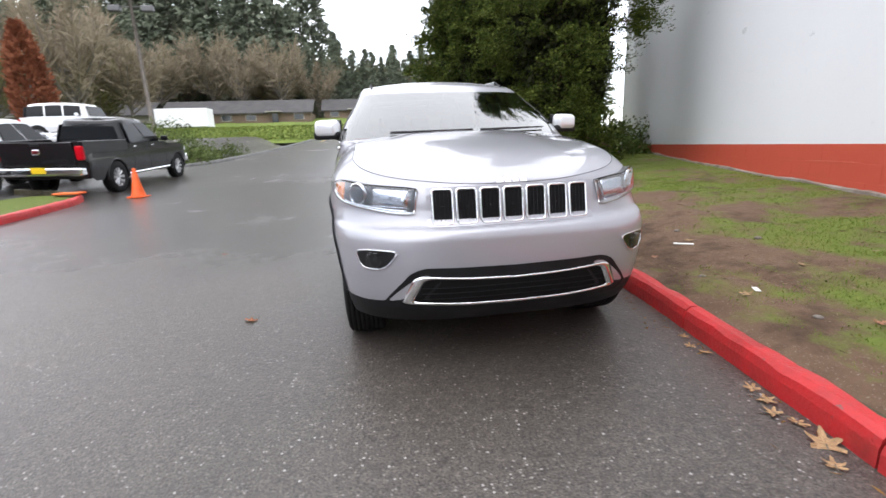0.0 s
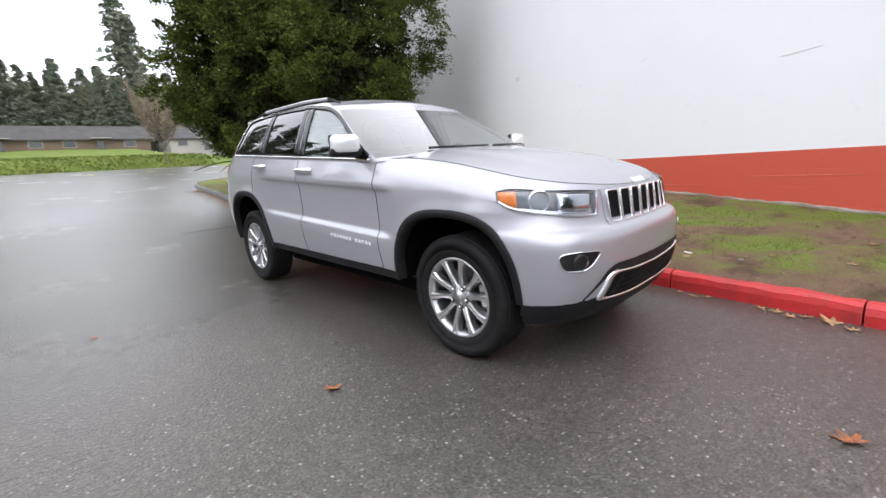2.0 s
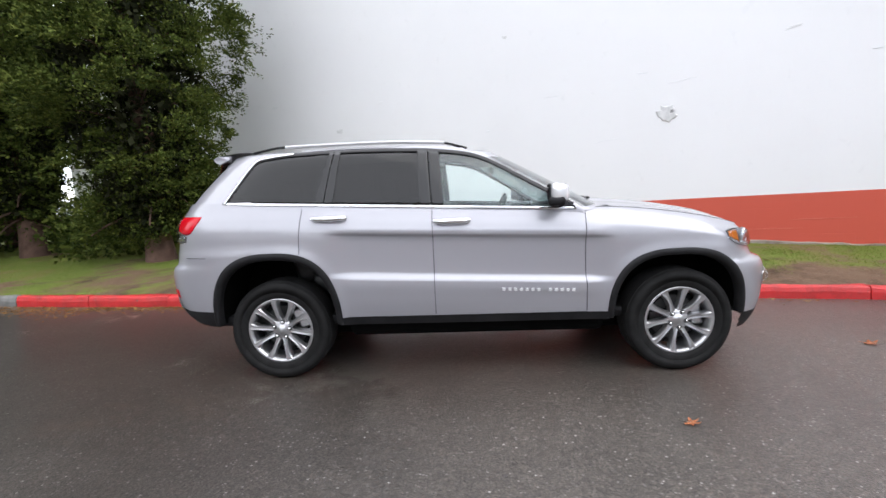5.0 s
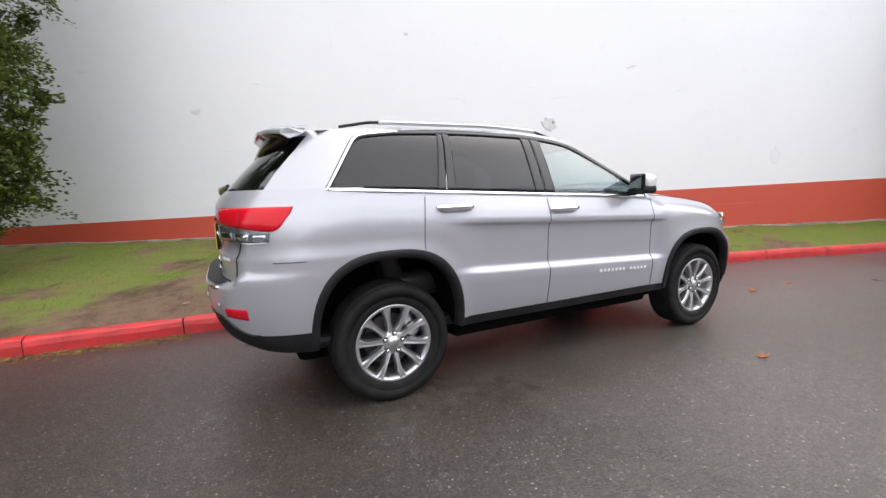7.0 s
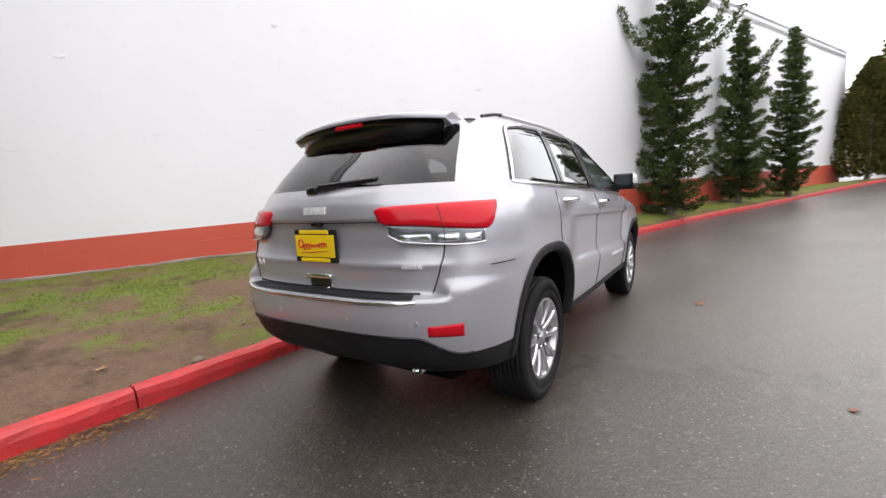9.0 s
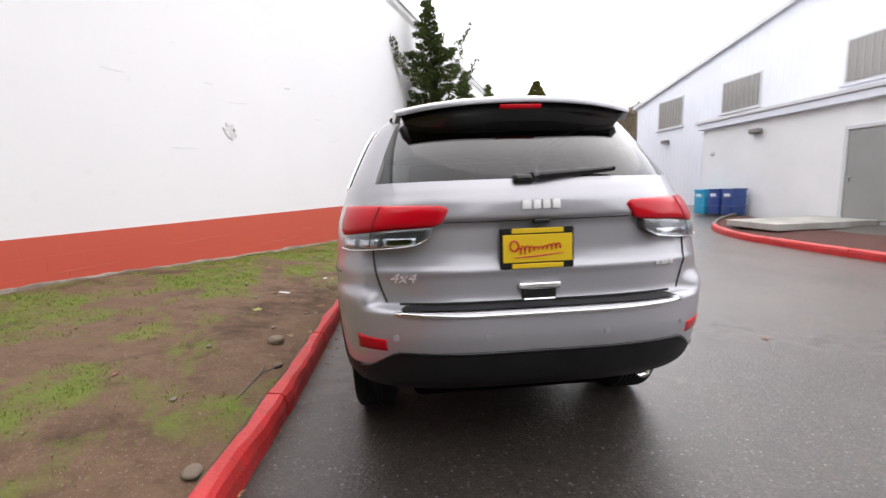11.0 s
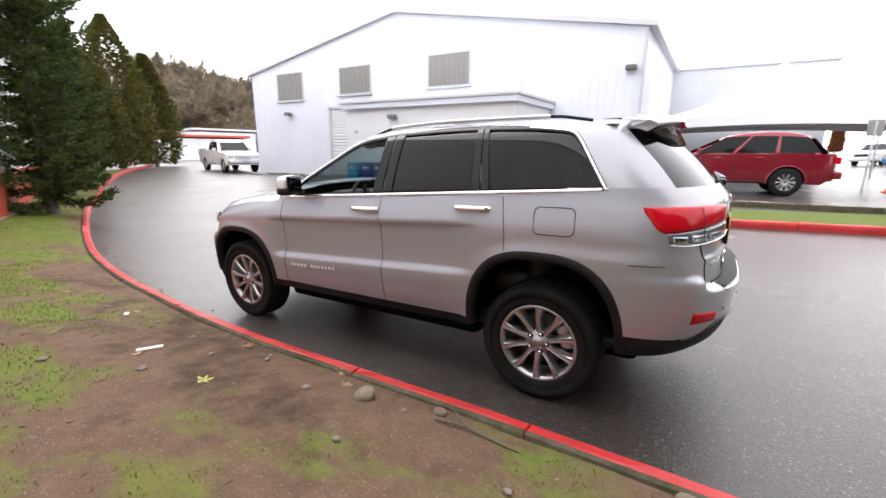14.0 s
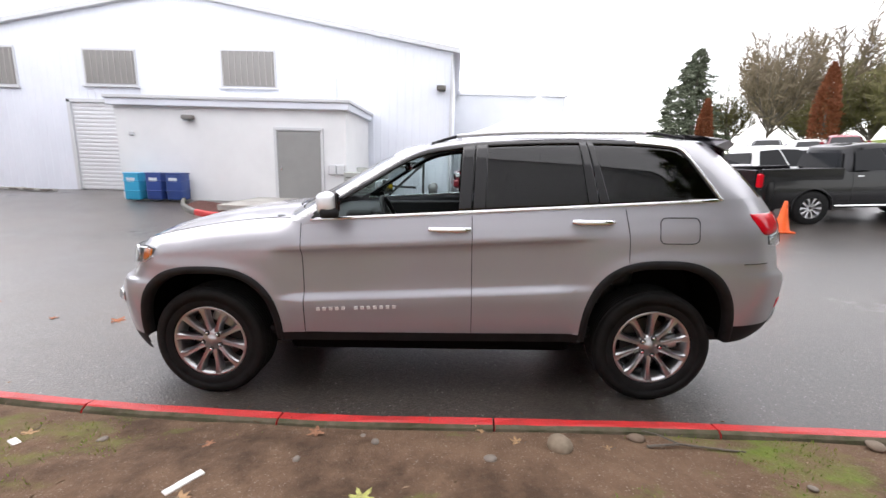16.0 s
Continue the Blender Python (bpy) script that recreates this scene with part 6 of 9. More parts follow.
def spruce(at, h, r, seed, arms=()):
    """A ragged conifer: distinct boughs that sweep up at the tip, clad in tufts, with gaps between."""
    root = thing("spruce_tree", Matrix.Translation(at), "ragged dark green conifer with upswept branches by the wall", "tree", "conifers by the wall")
    g = np.random.default_rng(seed)
    trunk(root, h * 0.98, 0.12, 0.012, GREY_BARK, 0.10, seed)
    cs, ds, limbs, shoots = [], [], [], []
    n = int(h * 13)
    for i in range(n):
        k = (i + g.uniform()) / n
        reach = r * float(curve(k, [(0, 0.80), (0.12, 1.0), (0.35, 0.92), (0.55, 0.70), (0.78, 0.46), (0.92, 0.22), (1.0, 0.05)])) * g.uniform(0.55, 1.08)
        shoots.append((k, reach, i * 2.4 + g.uniform(-0.5, 0.5), g.uniform(0.10, 0.32)))
    shoots += [(k, reach, a, 0.62) for k, reach, a in arms]
    for k, reach, a, lift in shoots:
        z = 0.25 + (h - 0.30) * k
        t = np.linspace(0, 1, 12)
        wig = 0.10 * reach * np.sin(t * 4.0 + a)
        pts = np.stack([np.cos(a) * reach * t - np.sin(a) * wig, np.sin(a) * reach * t + np.cos(a) * wig, z + reach * (0.05 * t - 0.16 * (1 - k) * np.sin(math.pi * t * 0.9) + lift * t ** 3)], 1)
        limbs.append(tube(pts, 0.022 * (1 - 0.85 * t) + 0.003, 5))
        m = int(520 * reach + 60)
        u = g.uniform(0.06, 1.0, m)
        # tufts strung along the bough, thickest at two thirds
        lump = (0.07 + 0.085 * np.abs(np.sin(u * reach * 8.5 + a * 3))) * (0.75 + 0.6 * np.sin(math.pi * np.clip(u * 0.85, 0, 1))) * (1.0 - 0.45 * u ** 6)
        c = np.stack([np.interp(u, t, pts[:, j]) for j in range(3)], 1)
        q = g.normal(size=(m, 3))
        q /= np.linalg.norm(q, axis=1)[:, None]
        cs.append(c + q * lump[:, None] * g.uniform(0.25, 1.0, (m, 1)) * (1.25, 1.25, 0.70))
        along = np.stack([np.gradient(pts[:, j], t) for j in range(3)], 1)
        along /= np.linalg.norm(along, axis=1)[:, None] + 1e-9
        ds.append(np.stack([np.interp(u, t, along[:, j]) for j in range(3)], 1) * 0.8 + q * 0.75 + (0, 0, 0.30))
    v, f = leaf_cloud(np.concatenate(cs), np.concatenate(ds), 0.080, 0.034, seed)
    fast_mesh("crown", v, f, SPRUCE, root, "short dark needles in tufts")
    mesh_object("branchwork", *join_vf(*limbs), GREY_BARK, root)
    return root


def column_tree(name, at, h, r, seed, mat, label, group, power=0.7, n=2600, leaf=0.22, taper=((0, 0.75), (0.15, 1.0), (0.5, 0.85), (0.85, 0.40), (1.0, 0.03)), low=0.2):
    root = thing(name, Matrix.Translation(at), label, "tree", group)
    g = np.random.default_rng(seed)
    trunk(root, h * 0.9, 0.02 * h, 0.01, GREY_BARK, 0.05 * r, seed)
    k = g.uniform(size=n) ** 0.9
    a = g.uniform(0, 2 * math.pi, n)
    edge = r * curve(k, list(taper)) * (1 + 0.18 * np.sin(5 * a + 9 * k + seed) + g.uniform(-0.12, 0.12, n))
    rr = edge * np.sqrt(g.uniform(0.45, 1, n))
    c = np.stack([rr * np.cos(a), rr * np.sin(a), low + (h - low) * k], 1)
    d = np.stack([np.cos(a), np.sin(a), 0.9 + 0 * a], 1) + g.normal(size=(n, 3)) * 0.4
    v, f = leaf_cloud(c, d, leaf, leaf * 0.45, seed)
    fast_mesh("crown", v, f, mat, root)
    return root


FIRS, BARES = [], []


def fir_shape(h, seed, mat, wide=1.0):
    """A tall fir seen far off: layered drooping boughs, thin at the top."""
    root = thing("fir_tree", Matrix.Identity(4), "tall fir in the distance, its green paled to stand for haze", "tree", "far firs")
    g = np.random.default_rng(seed)
    trunk(root, h, 0.011 * h, 0.02, GREY_BARK, 0.2, seed, -2.0)
    cs, ds = [], []
    n = 210
    for i in range(n):
        k = (i + g.uniform()) / n
        z = h * (0.05 + 0.95 * k)
        reach = wide * h * 0.185 * (1 - k) ** 0.75 * g.uniform(0.45, 1.15) + 0.12
        a = g.uniform(0, 2 * math.pi)
        m = 26
        u = g.uniform(0.05, 1, m)
        c = np.stack([np.cos(a) * reach * u, np.sin(a) * reach * u, z - reach * 0.30 * u + 0 * u], 1) + g.normal(size=(m, 3)) * (0.35, 0.35, 0.15) * (0.3 + h / 50)
        cs.append(c)
        ds.append(np.array((math.cos(a), math.sin(a), -0.35)) + g.normal(size=(m, 3)) * 0.5)
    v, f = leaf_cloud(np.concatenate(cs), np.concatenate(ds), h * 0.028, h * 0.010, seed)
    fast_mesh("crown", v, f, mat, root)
    return root


def far_fir(at, h, seed, wide=1.0):
    """One of four fir shapes, set down at a size and turn of its own."""
    g = np.random.default_rng(seed)
    m = Matrix.Translation(at) @ Matrix.Rotation(g.uniform(0, 6.28), 4, "Z") @ Matrix.Diagonal((wide * h / 30, wide * h / 30, h / 30, 1))
    if len(FIRS) < 4:
        root = fir_shape(30.0, seed, HAZY_FIR, (1.5, 1.15, 1.65, 1.3)[len(FIRS)])
        root.matrix_world = m
        FIRS.append((root, Matrix(m)))
        return root
    src = FIRS[seed % 4][0]
    made = copy_thing(src, Matrix.Identity(4))
    made.matrix_basis = m
    return made


def bare_tree(at, h, r, seed, mat=BARE, low=0.15):
    """One of a few leafless shapes, set down at a size and turn of its own."""
    g = np.random.default_rng(seed)
    m = Matrix.Translation(at) @ Matrix.Rotation(g.uniform(0, 6.28), 4, "Z") @ Matrix.Diagonal((r / 5, r / 5, h / 12, 1))
    alike = [o for o, k in BARES if k is mat]
    if len(alike) < 3:
        root = bare_shape(12.0, 5.0, seed, mat, low)
        root.matrix_world = m
        BARES.append((root, mat))
        return root
    made = copy_thing(alike[seed % 3], Matrix.Identity(4))
    made.matrix_basis = m
    return made


def bare_shape(h, r, seed, mat, low):
    """A leafless tree: a trunk, forking limbs and a haze of fine twigs."""
    root = thing("bare_tree", Matrix.Identity(4), "leafless brown tree in the distance", "tree", "far bare trees")
    g = np.random.default_rng(seed)
    trunk(root, h * 0.55, 0.018 * h, 0.03, GREY_BARK, 0.3, seed, -2.0)
    tips, ways, limbs = [], [], []
    for i in range(24):
        a = g.uniform(0, 2 * math.pi)
        z0 = h * g.uniform(low + 0.05, 0.5)
        top = np.array((math.cos(a) * r * g.uniform(0.4, 1), math.sin(a) * r * g.uniform(0.4, 1), h * g.uniform(0.55, 0.98)))
        t = np.linspace(0, 1, 8)[:, None]
        pts = np.array((0, 0, z0)) * (1 - t) + top * t + np.sin(t * math.pi) * np.array((math.cos(a), math.sin(a), -0.2)) * r * 0.15
        limbs.append(tube(pts, np.linspace(0.010 * h, 0.002 * h, 8), 5))
        m = 110
        u = g.uniform(0.15, 1, m)
        c = np.stack([np.interp(u, t[:, 0], pts[:, j]) for j in range(3)], 1)
        tips.append(c)
        ways.append(np.array((math.cos(a) * 0.4, math.sin(a) * 0.4, 0.9)) + g.normal(size=(m, 3)) * 0.7)
    v, f = leaf_cloud(np.concatenate(tips), np.concatenate(ways), h * 0.14, h * 0.0065, seed, 0.4)
    fast_mesh("crown", v, f, mat, root)
    mesh_object("branchwork", *join_vf(*limbs), GREY_BARK, root)
    return root


def shrub(at, r, h, seed, mat=SHRUB, label="low rounded green shrub", n=1500, leaf=0.10):
    root = thing("shrub", Matrix.Translation(at), label, "shrub", "shrubs")
    g = np.random.default_rng(seed)
    d = g.normal(size=(n, 3))
    d /= np.linalg.norm(d, axis=1)[:, None]
    d[:, 2] = np.abs(d[:, 2])
    k = g.uniform(0.55, 1.0, n) * (1 + 0.2 * np.sin(4 * np.arctan2(d[:, 1], d[:, 0]) + seed) + 0.15 * np.sin(7 * d[:, 2] + 3 * d[:, 0]))
    c = d * k[:, None] * (r, r, h)
    v, f = leaf_cloud(c, d + g.normal(size=(n, 3)) * 0.6, leaf, leaf * 0.5, seed)
    fast_mesh("leaves", v, f, mat, root)
    for i in range(5):
        a = i * 1.3 + seed
        mesh_object("stem", *tube([(0, 0, -0.1), (math.cos(a) * r * 0.3, math.sin(a) * r * 0.3, h * 0.5)], (0.03, 0.012), 6), GREY_BARK, root)
    return root


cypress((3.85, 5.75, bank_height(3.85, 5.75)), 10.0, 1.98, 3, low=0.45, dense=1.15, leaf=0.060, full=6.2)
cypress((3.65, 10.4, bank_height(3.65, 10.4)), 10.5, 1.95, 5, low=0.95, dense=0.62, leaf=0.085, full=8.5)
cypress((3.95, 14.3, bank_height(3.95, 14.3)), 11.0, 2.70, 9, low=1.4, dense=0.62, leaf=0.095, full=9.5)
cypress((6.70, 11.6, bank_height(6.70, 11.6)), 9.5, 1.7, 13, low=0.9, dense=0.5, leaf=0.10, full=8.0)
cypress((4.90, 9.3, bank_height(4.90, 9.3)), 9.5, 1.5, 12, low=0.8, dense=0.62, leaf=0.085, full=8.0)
shrub((5.0, 7.3, bank_height(5.0, 7.3)), 1.3, 1.3, 14, CYPRESS, "dark evergreen shrub in the shade of the cypresses", 3500, 0.11)
shrub((6.3, 11.6, bank_height(6.3, 11.6)), 1.7, 1.5, 15, CYPRESS, "dark evergreen shrub in the shade of the cypresses", 3500, 0.13)
shrub((7.3, 9.0, bank_height(7.3, 9.0)), 1.5, 0.95, 4, SHRUB, "dark green laurel hedge clump beside the wall", 3500, 0.12)
spruce((-0.50, -10.9, bank_height(-0.50, -10.9)), 7.5, 1.50, 21, ((0.62, 1.75, 0.9), (0.66, 1.95, -2.4), (0.72, 1.5, 2.6), (0.55, 1.65, -1.6), (0.50, 1.7, 0.2), (0.60, 1.7, 3.3)))
spruce((-2.3, -15.3, bank_height(-2.3, -15.3)), 6.3, 1.15, 22, ((0.55, 1.3, 1.2), (0.60, 1.5, -2.2), (0.7, 1.2, 2.4)))
spruce((-4.1, -18.9, bank_height(-4.1, -18.9)), 6.6, 1.1, 27, ((0.5, 1.4, 1.0), (0.62, 1.3, -2.0)))
for n, (x, y, h, r) in enumerate(((-10.8, -32.2, 9.6, 2.1), (-13.7, -33.8, 7.9, 1.7), (-8.6, -29.5, 6.5, 1.6))):
    column_tree("thuja", (x, y, 0.0), h, r, 40 + n, THUJA, "dense olive green column-shaped thuja hedge tree", "thujas along the drive", n=9000, leaf=0.24)


# ---- street side: green berm, houses, woods ----
def berm_z(x, y):
    return curve(y, [(40, 1.7), (46.5, 2.35), (48.5, 3.2), (51, 4.15), (54, 4.4), (70, 5.8), (95, 8.4), (160, 12)])


def build_berm():
    xs = np.r_[np.arange(-90, 12, 2.0), np.linspace(12, 22, 6)]
    ys = np.r_[np.linspace(46.0, 56, 22), np.linspace(58, 160, 26)]
    rows = []
    for x in xs:
        row = []
        for y in ys:
            s = 0.5 * math.sin(x * 0.11) + 0.018 * max(0, -x) * 6 * 0
            z = float(berm_z(x, y - s)) + 0.35 * bumpy(x, y, 0.22) * float(step(46.5, 50, y))
            edge = float(step(22, 14, x))
            row.append((x, y, float(road_z(x, y)) - 0.05 + (z - float(road_z(x, y)) + 0.05) * edge))
        rows.append(row)
    v, f = grid(np.array(rows))
    m = mottled("ivy_green", (0.16, 0.205, 0.040), (0.095, 0.140, 0.026), 0.9, 0.8, 9, 1.0, 0.12, spec=0.2)
    tagged(mesh_object("lawn_berm", v, f, m, smooth=True), "green planted berm between drive and houses", "grass bank", kind="structure")
    g = np.random.default_rng(61)
    n = 16000
    x, y = g.uniform(-45, 14, n), 47 + 8 * g.uniform(size=n) ** 1.3
    c = np.stack([x, y, berm_z(x, y - 0.5 * np.sin(x * 0.11)) + 0.05], 1)
    d = g.normal(size=(n, 3)) * 0.7 + (0, -0.3, 0.8)
    v, f = leaf_cloud(c, d, 0.24, 0.13, 62)
    tagged(fast_mesh("ivy", v, f, foliage_mat("ivy_leaves", (0.085, 0.120, 0.024), (0.15, 0.19, 0.040), (0.22, 0.25, 0.075), 0.35)), "low leafy ground cover on the berm", "ground cover", kind="stuff")


build_berm()
ROOF_GREY = mottled("grey_shingles", (0.050, 0.047, 0.048), (0.072, 0.068, 0.066), 0.8, 0.9, 8, 0.6, 0.05)
HOUSE_TAN = mottled("tan_siding", (0.15, 0.105, 0.072), (0.12, 0.085, 0.06), 0.5, 0.8, 10, 0.2, 0.02)
HOUSE_PALE = mottled("pale_siding", (0.34, 0.31, 0.28), (0.28, 0.26, 0.24), 0.5, 0.8, 10, 0.2, 0.02)
DARK_PANE = material("dark_window", (0.03, 0.035, 0.04), 0.08)


def long_house(x, y, z, length, depth=8.0, wall_h=2.1, rise=2.5, mat=HOUSE_TAN, gable_front=False):
    """A low house: walls, a pitched shingled roof with eaves, windows, a door and a porch."""
    root = thing("house", Matrix.Translation((x, y, z)), "low house with grey shingle roof behind the berm", "house", "houses beyond the berm")
    part("wall", box_bm((length, depth, wall_h + 1.0), (0, 0, (wall_h - 1.0) / 2)), mat, root)
    o = 0.5
    v = [(-length / 2 - o, -depth / 2 - o, wall_h), (length / 2 + o, -depth / 2 - o, wall_h), (length / 2 + o, 0, wall_h + rise), (-length / 2 - o, 0, wall_h + rise), (-length / 2 - o, depth / 2 + o, wall_h), (length / 2 + o, depth / 2 + o, wall_h)]
    v2 = [(a, b, c - 0.18) for a, b, c in v]
    f = [(0, 1, 2, 3), (3, 2, 5, 4), (7, 6, 9, 8), (8, 9, 10, 11), (0, 6, 7, 1), (4, 5, 11, 10), (0, 3, 9, 6), (3, 4, 10, 9), (1, 7, 8, 2), (2, 8, 11, 5)]
    mesh_object("roof", v + v2, f, ROOF_GREY, root)
    g = np.random.default_rng(int(abs(x) * 7 + y))
    for k in range(int(length // 4)):
        wx = -length / 2 + 2 + k * 4
        if k % 3 == 1:
            part("door", box_bm((1.0, 0.10, 2.0), (wx, -depth / 2 - 0.03, 1.0), 0.01, 1), DARK_PANE, root)
            part("porch_roof", box_bm((2.6, 1.6, 0.14), (wx, -depth / 2 - 0.9, 2.15), 0.02, 1), HOUSE_PALE, root)
        else:
            w = part("window", box_bm((1.7, 0.12, 1.1), (wx, -depth / 2 - 0.02, 1.35), 0.02, 1), HOUSE_PALE, root)
            part("pane", box_bm((1.5, 0.04, 0.9), (wx, -depth / 2 - 0.085, 1.35)), DARK_PANE, w)
    return root


for x, y, ln, mat in ((-50, 84, 26, HOUSE_PALE), (-22, 82, 24, HOUSE_TAN), (4, 92, 25, HOUSE_TAN), (31, 90, 24, HOUSE_PALE)):
    long_house(x, y, float(berm_z(x, y)) - 0.9, ln, mat=mat)
tr = thing("trailer", Matrix.Translation((-23.5, 58.5, float(berm_z(-23.5, 58.5)))), "long white box trailer parked beyond the berm", "trailer")
part("box", box_bm((6.2, 2.4, 2.3), (0, 0, 1.35), 0.06, 2), material("trailer_white", (0.75, 0.75, 0.76), 0.5), tr)
for x in (-0.5, 0.6):
    v, f = lathe([(-0.1, 0.2), (-0.1, 0.36), (0.1, 0.36), (0.1, 0.2)], 16)
    m = Matrix.Translation((x, -1.1, 0.3)) @ Matrix.Rotation(math.pi / 2, 4, "Z")
    mesh_object("wheel", [m @ Vector(q) for q in v], f, RUBBER, tr)

k = 0
for x, y, top in ((-64, 114, 44), (-53, 113, 46), (-47, 120, 38), (-42, 110, 42), (-35, 110, 45), (-29, 118, 36), (-25, 107, 41), (-19, 106, 40), (-15.6, 104, 33), (-72, 118, 42), (-80, 108, 40), (-58, 122, 40), (18.7, 108, 42), (21.5, 112, 37), (-16.3, 136, 50), (-12, 132, 46)):
    k += 1
    z = float(berm_z(x, y)) - 1
    far_fir((x, y, z), (top - z) * (1.3 if x < -18 else 1.0), 100 + k)
for x, y, top in ((-10, 112, 25), (-6, 118, 29), (-7.6, 126, 33), (-2.8, 110, 21.5), (0.6, 118, 27), (3.3, 112, 22), (7.7, 114, 27), (11.6, 110, 25), (15, 116, 27), (27, 112, 26), (32, 115, 30), (38, 110, 27), (44, 116, 31)):
    k += 1
    z = float(berm_z(x, y)) - 1
    far_fir((x, y, z), top - z, 100 + k)
g = np.random.default_rng(17)
for n in range(34):
    x, y = -86 + n * 4.0 + g.uniform(-1.5, 1.5), g.uniform(120, 140)
    z = float(berm_z(x, y)) - 1
    far_fir((x, y, z), g.uniform(14, 19) + (14 if x < -20 else 0), 700 + n)
for n in range(13):
    x, y = -78 + n * 5.0 + g.uniform(-1.5, 1.5), g.uniform(97, 104)
    bare_tree((x, y, float(berm_z(x, y)) - 0.5), g.uniform(11, 16), g.uniform(4, 6), 760 + n)
for x, y, h, r in ((-38, 88, 15, 6), (-30, 92, 17, 6), (-45, 90, 16, 6), (-24, 90, 15, 5), (-17, 91, 16, 6), (-10, 96, 12, 5), (-55, 92, 17, 7), (-32, 64, 12, 4.5), (9.5, 49, 9, 2.5), (-63, 84, 14, 6)):
    k += 1
    bare_tree((x, y, float(berm_z(x, y)) - 0.5), h, r, 200 + k)
for n in range(16):
    x, y = -84 + n * 4.2 + g.uniform(-1.5, 1.5), g.uniform(103, 110)
    far_fir((x, y, float(berm_z(x, y)) - 1), g.uniform(24, 36), 870 + n)
for n in range(20):
    x, y = -12 + n * 3.6 + g.uniform(-1, 1), g.uniform(106, 110)
    bare_tree((x, y, float(berm_z(x, y)) - 0.5), g.uniform(11, 14.5), g.uniform(4.5, 6), 960 + n, WILLOW if n % 3 else BARE)
for n in range(40):
    x, y = -14 + n * 1.9 + g.uniform(-1, 1), g.uniform(98.5, 103)
    far_fir((x, y, float(berm_z(x, y)) - 1), g.uniform(12, 17), 900 + n)
column_tree("columnar_tree", (-23.5, 32.0, 2.9), 7.6, 1.1, 71, RUST, "column-shaped tree with rust brown winter leaves", "rust brown columnar trees", n=2600, leaf=0.42, low=1.2)


# ---- the pale metal building across the drive ----
BX, BY0, BY1, EAVE, RIDGE = -13.6, -21.3, -0.12, 5.75, 7.55


def ribbed_wall(w, h0, h1, peak, pitch=0.30):
    """A sheet-metal gable in its own plane (x along, z up) with shallow upright ribs."""
    xs = []
    n = int(w / pitch)
    for i in range(n + 1):
        x = -w / 2 + i * w / n
        xs += [(x - 0.035, 0.0), (x - 0.018, 0.010), (x + 0.018, 0.010), (x + 0.035, 0.0)]
    rows = []
    for x, d in xs:
        x = min(max(x, -w / 2), w / 2)
        top = h1 + (peak - h1) * (1 - abs(x) / (w / 2))
        rows.append([(x, -d, h0), (x, -d, top)])
    return grid(np.array(rows))


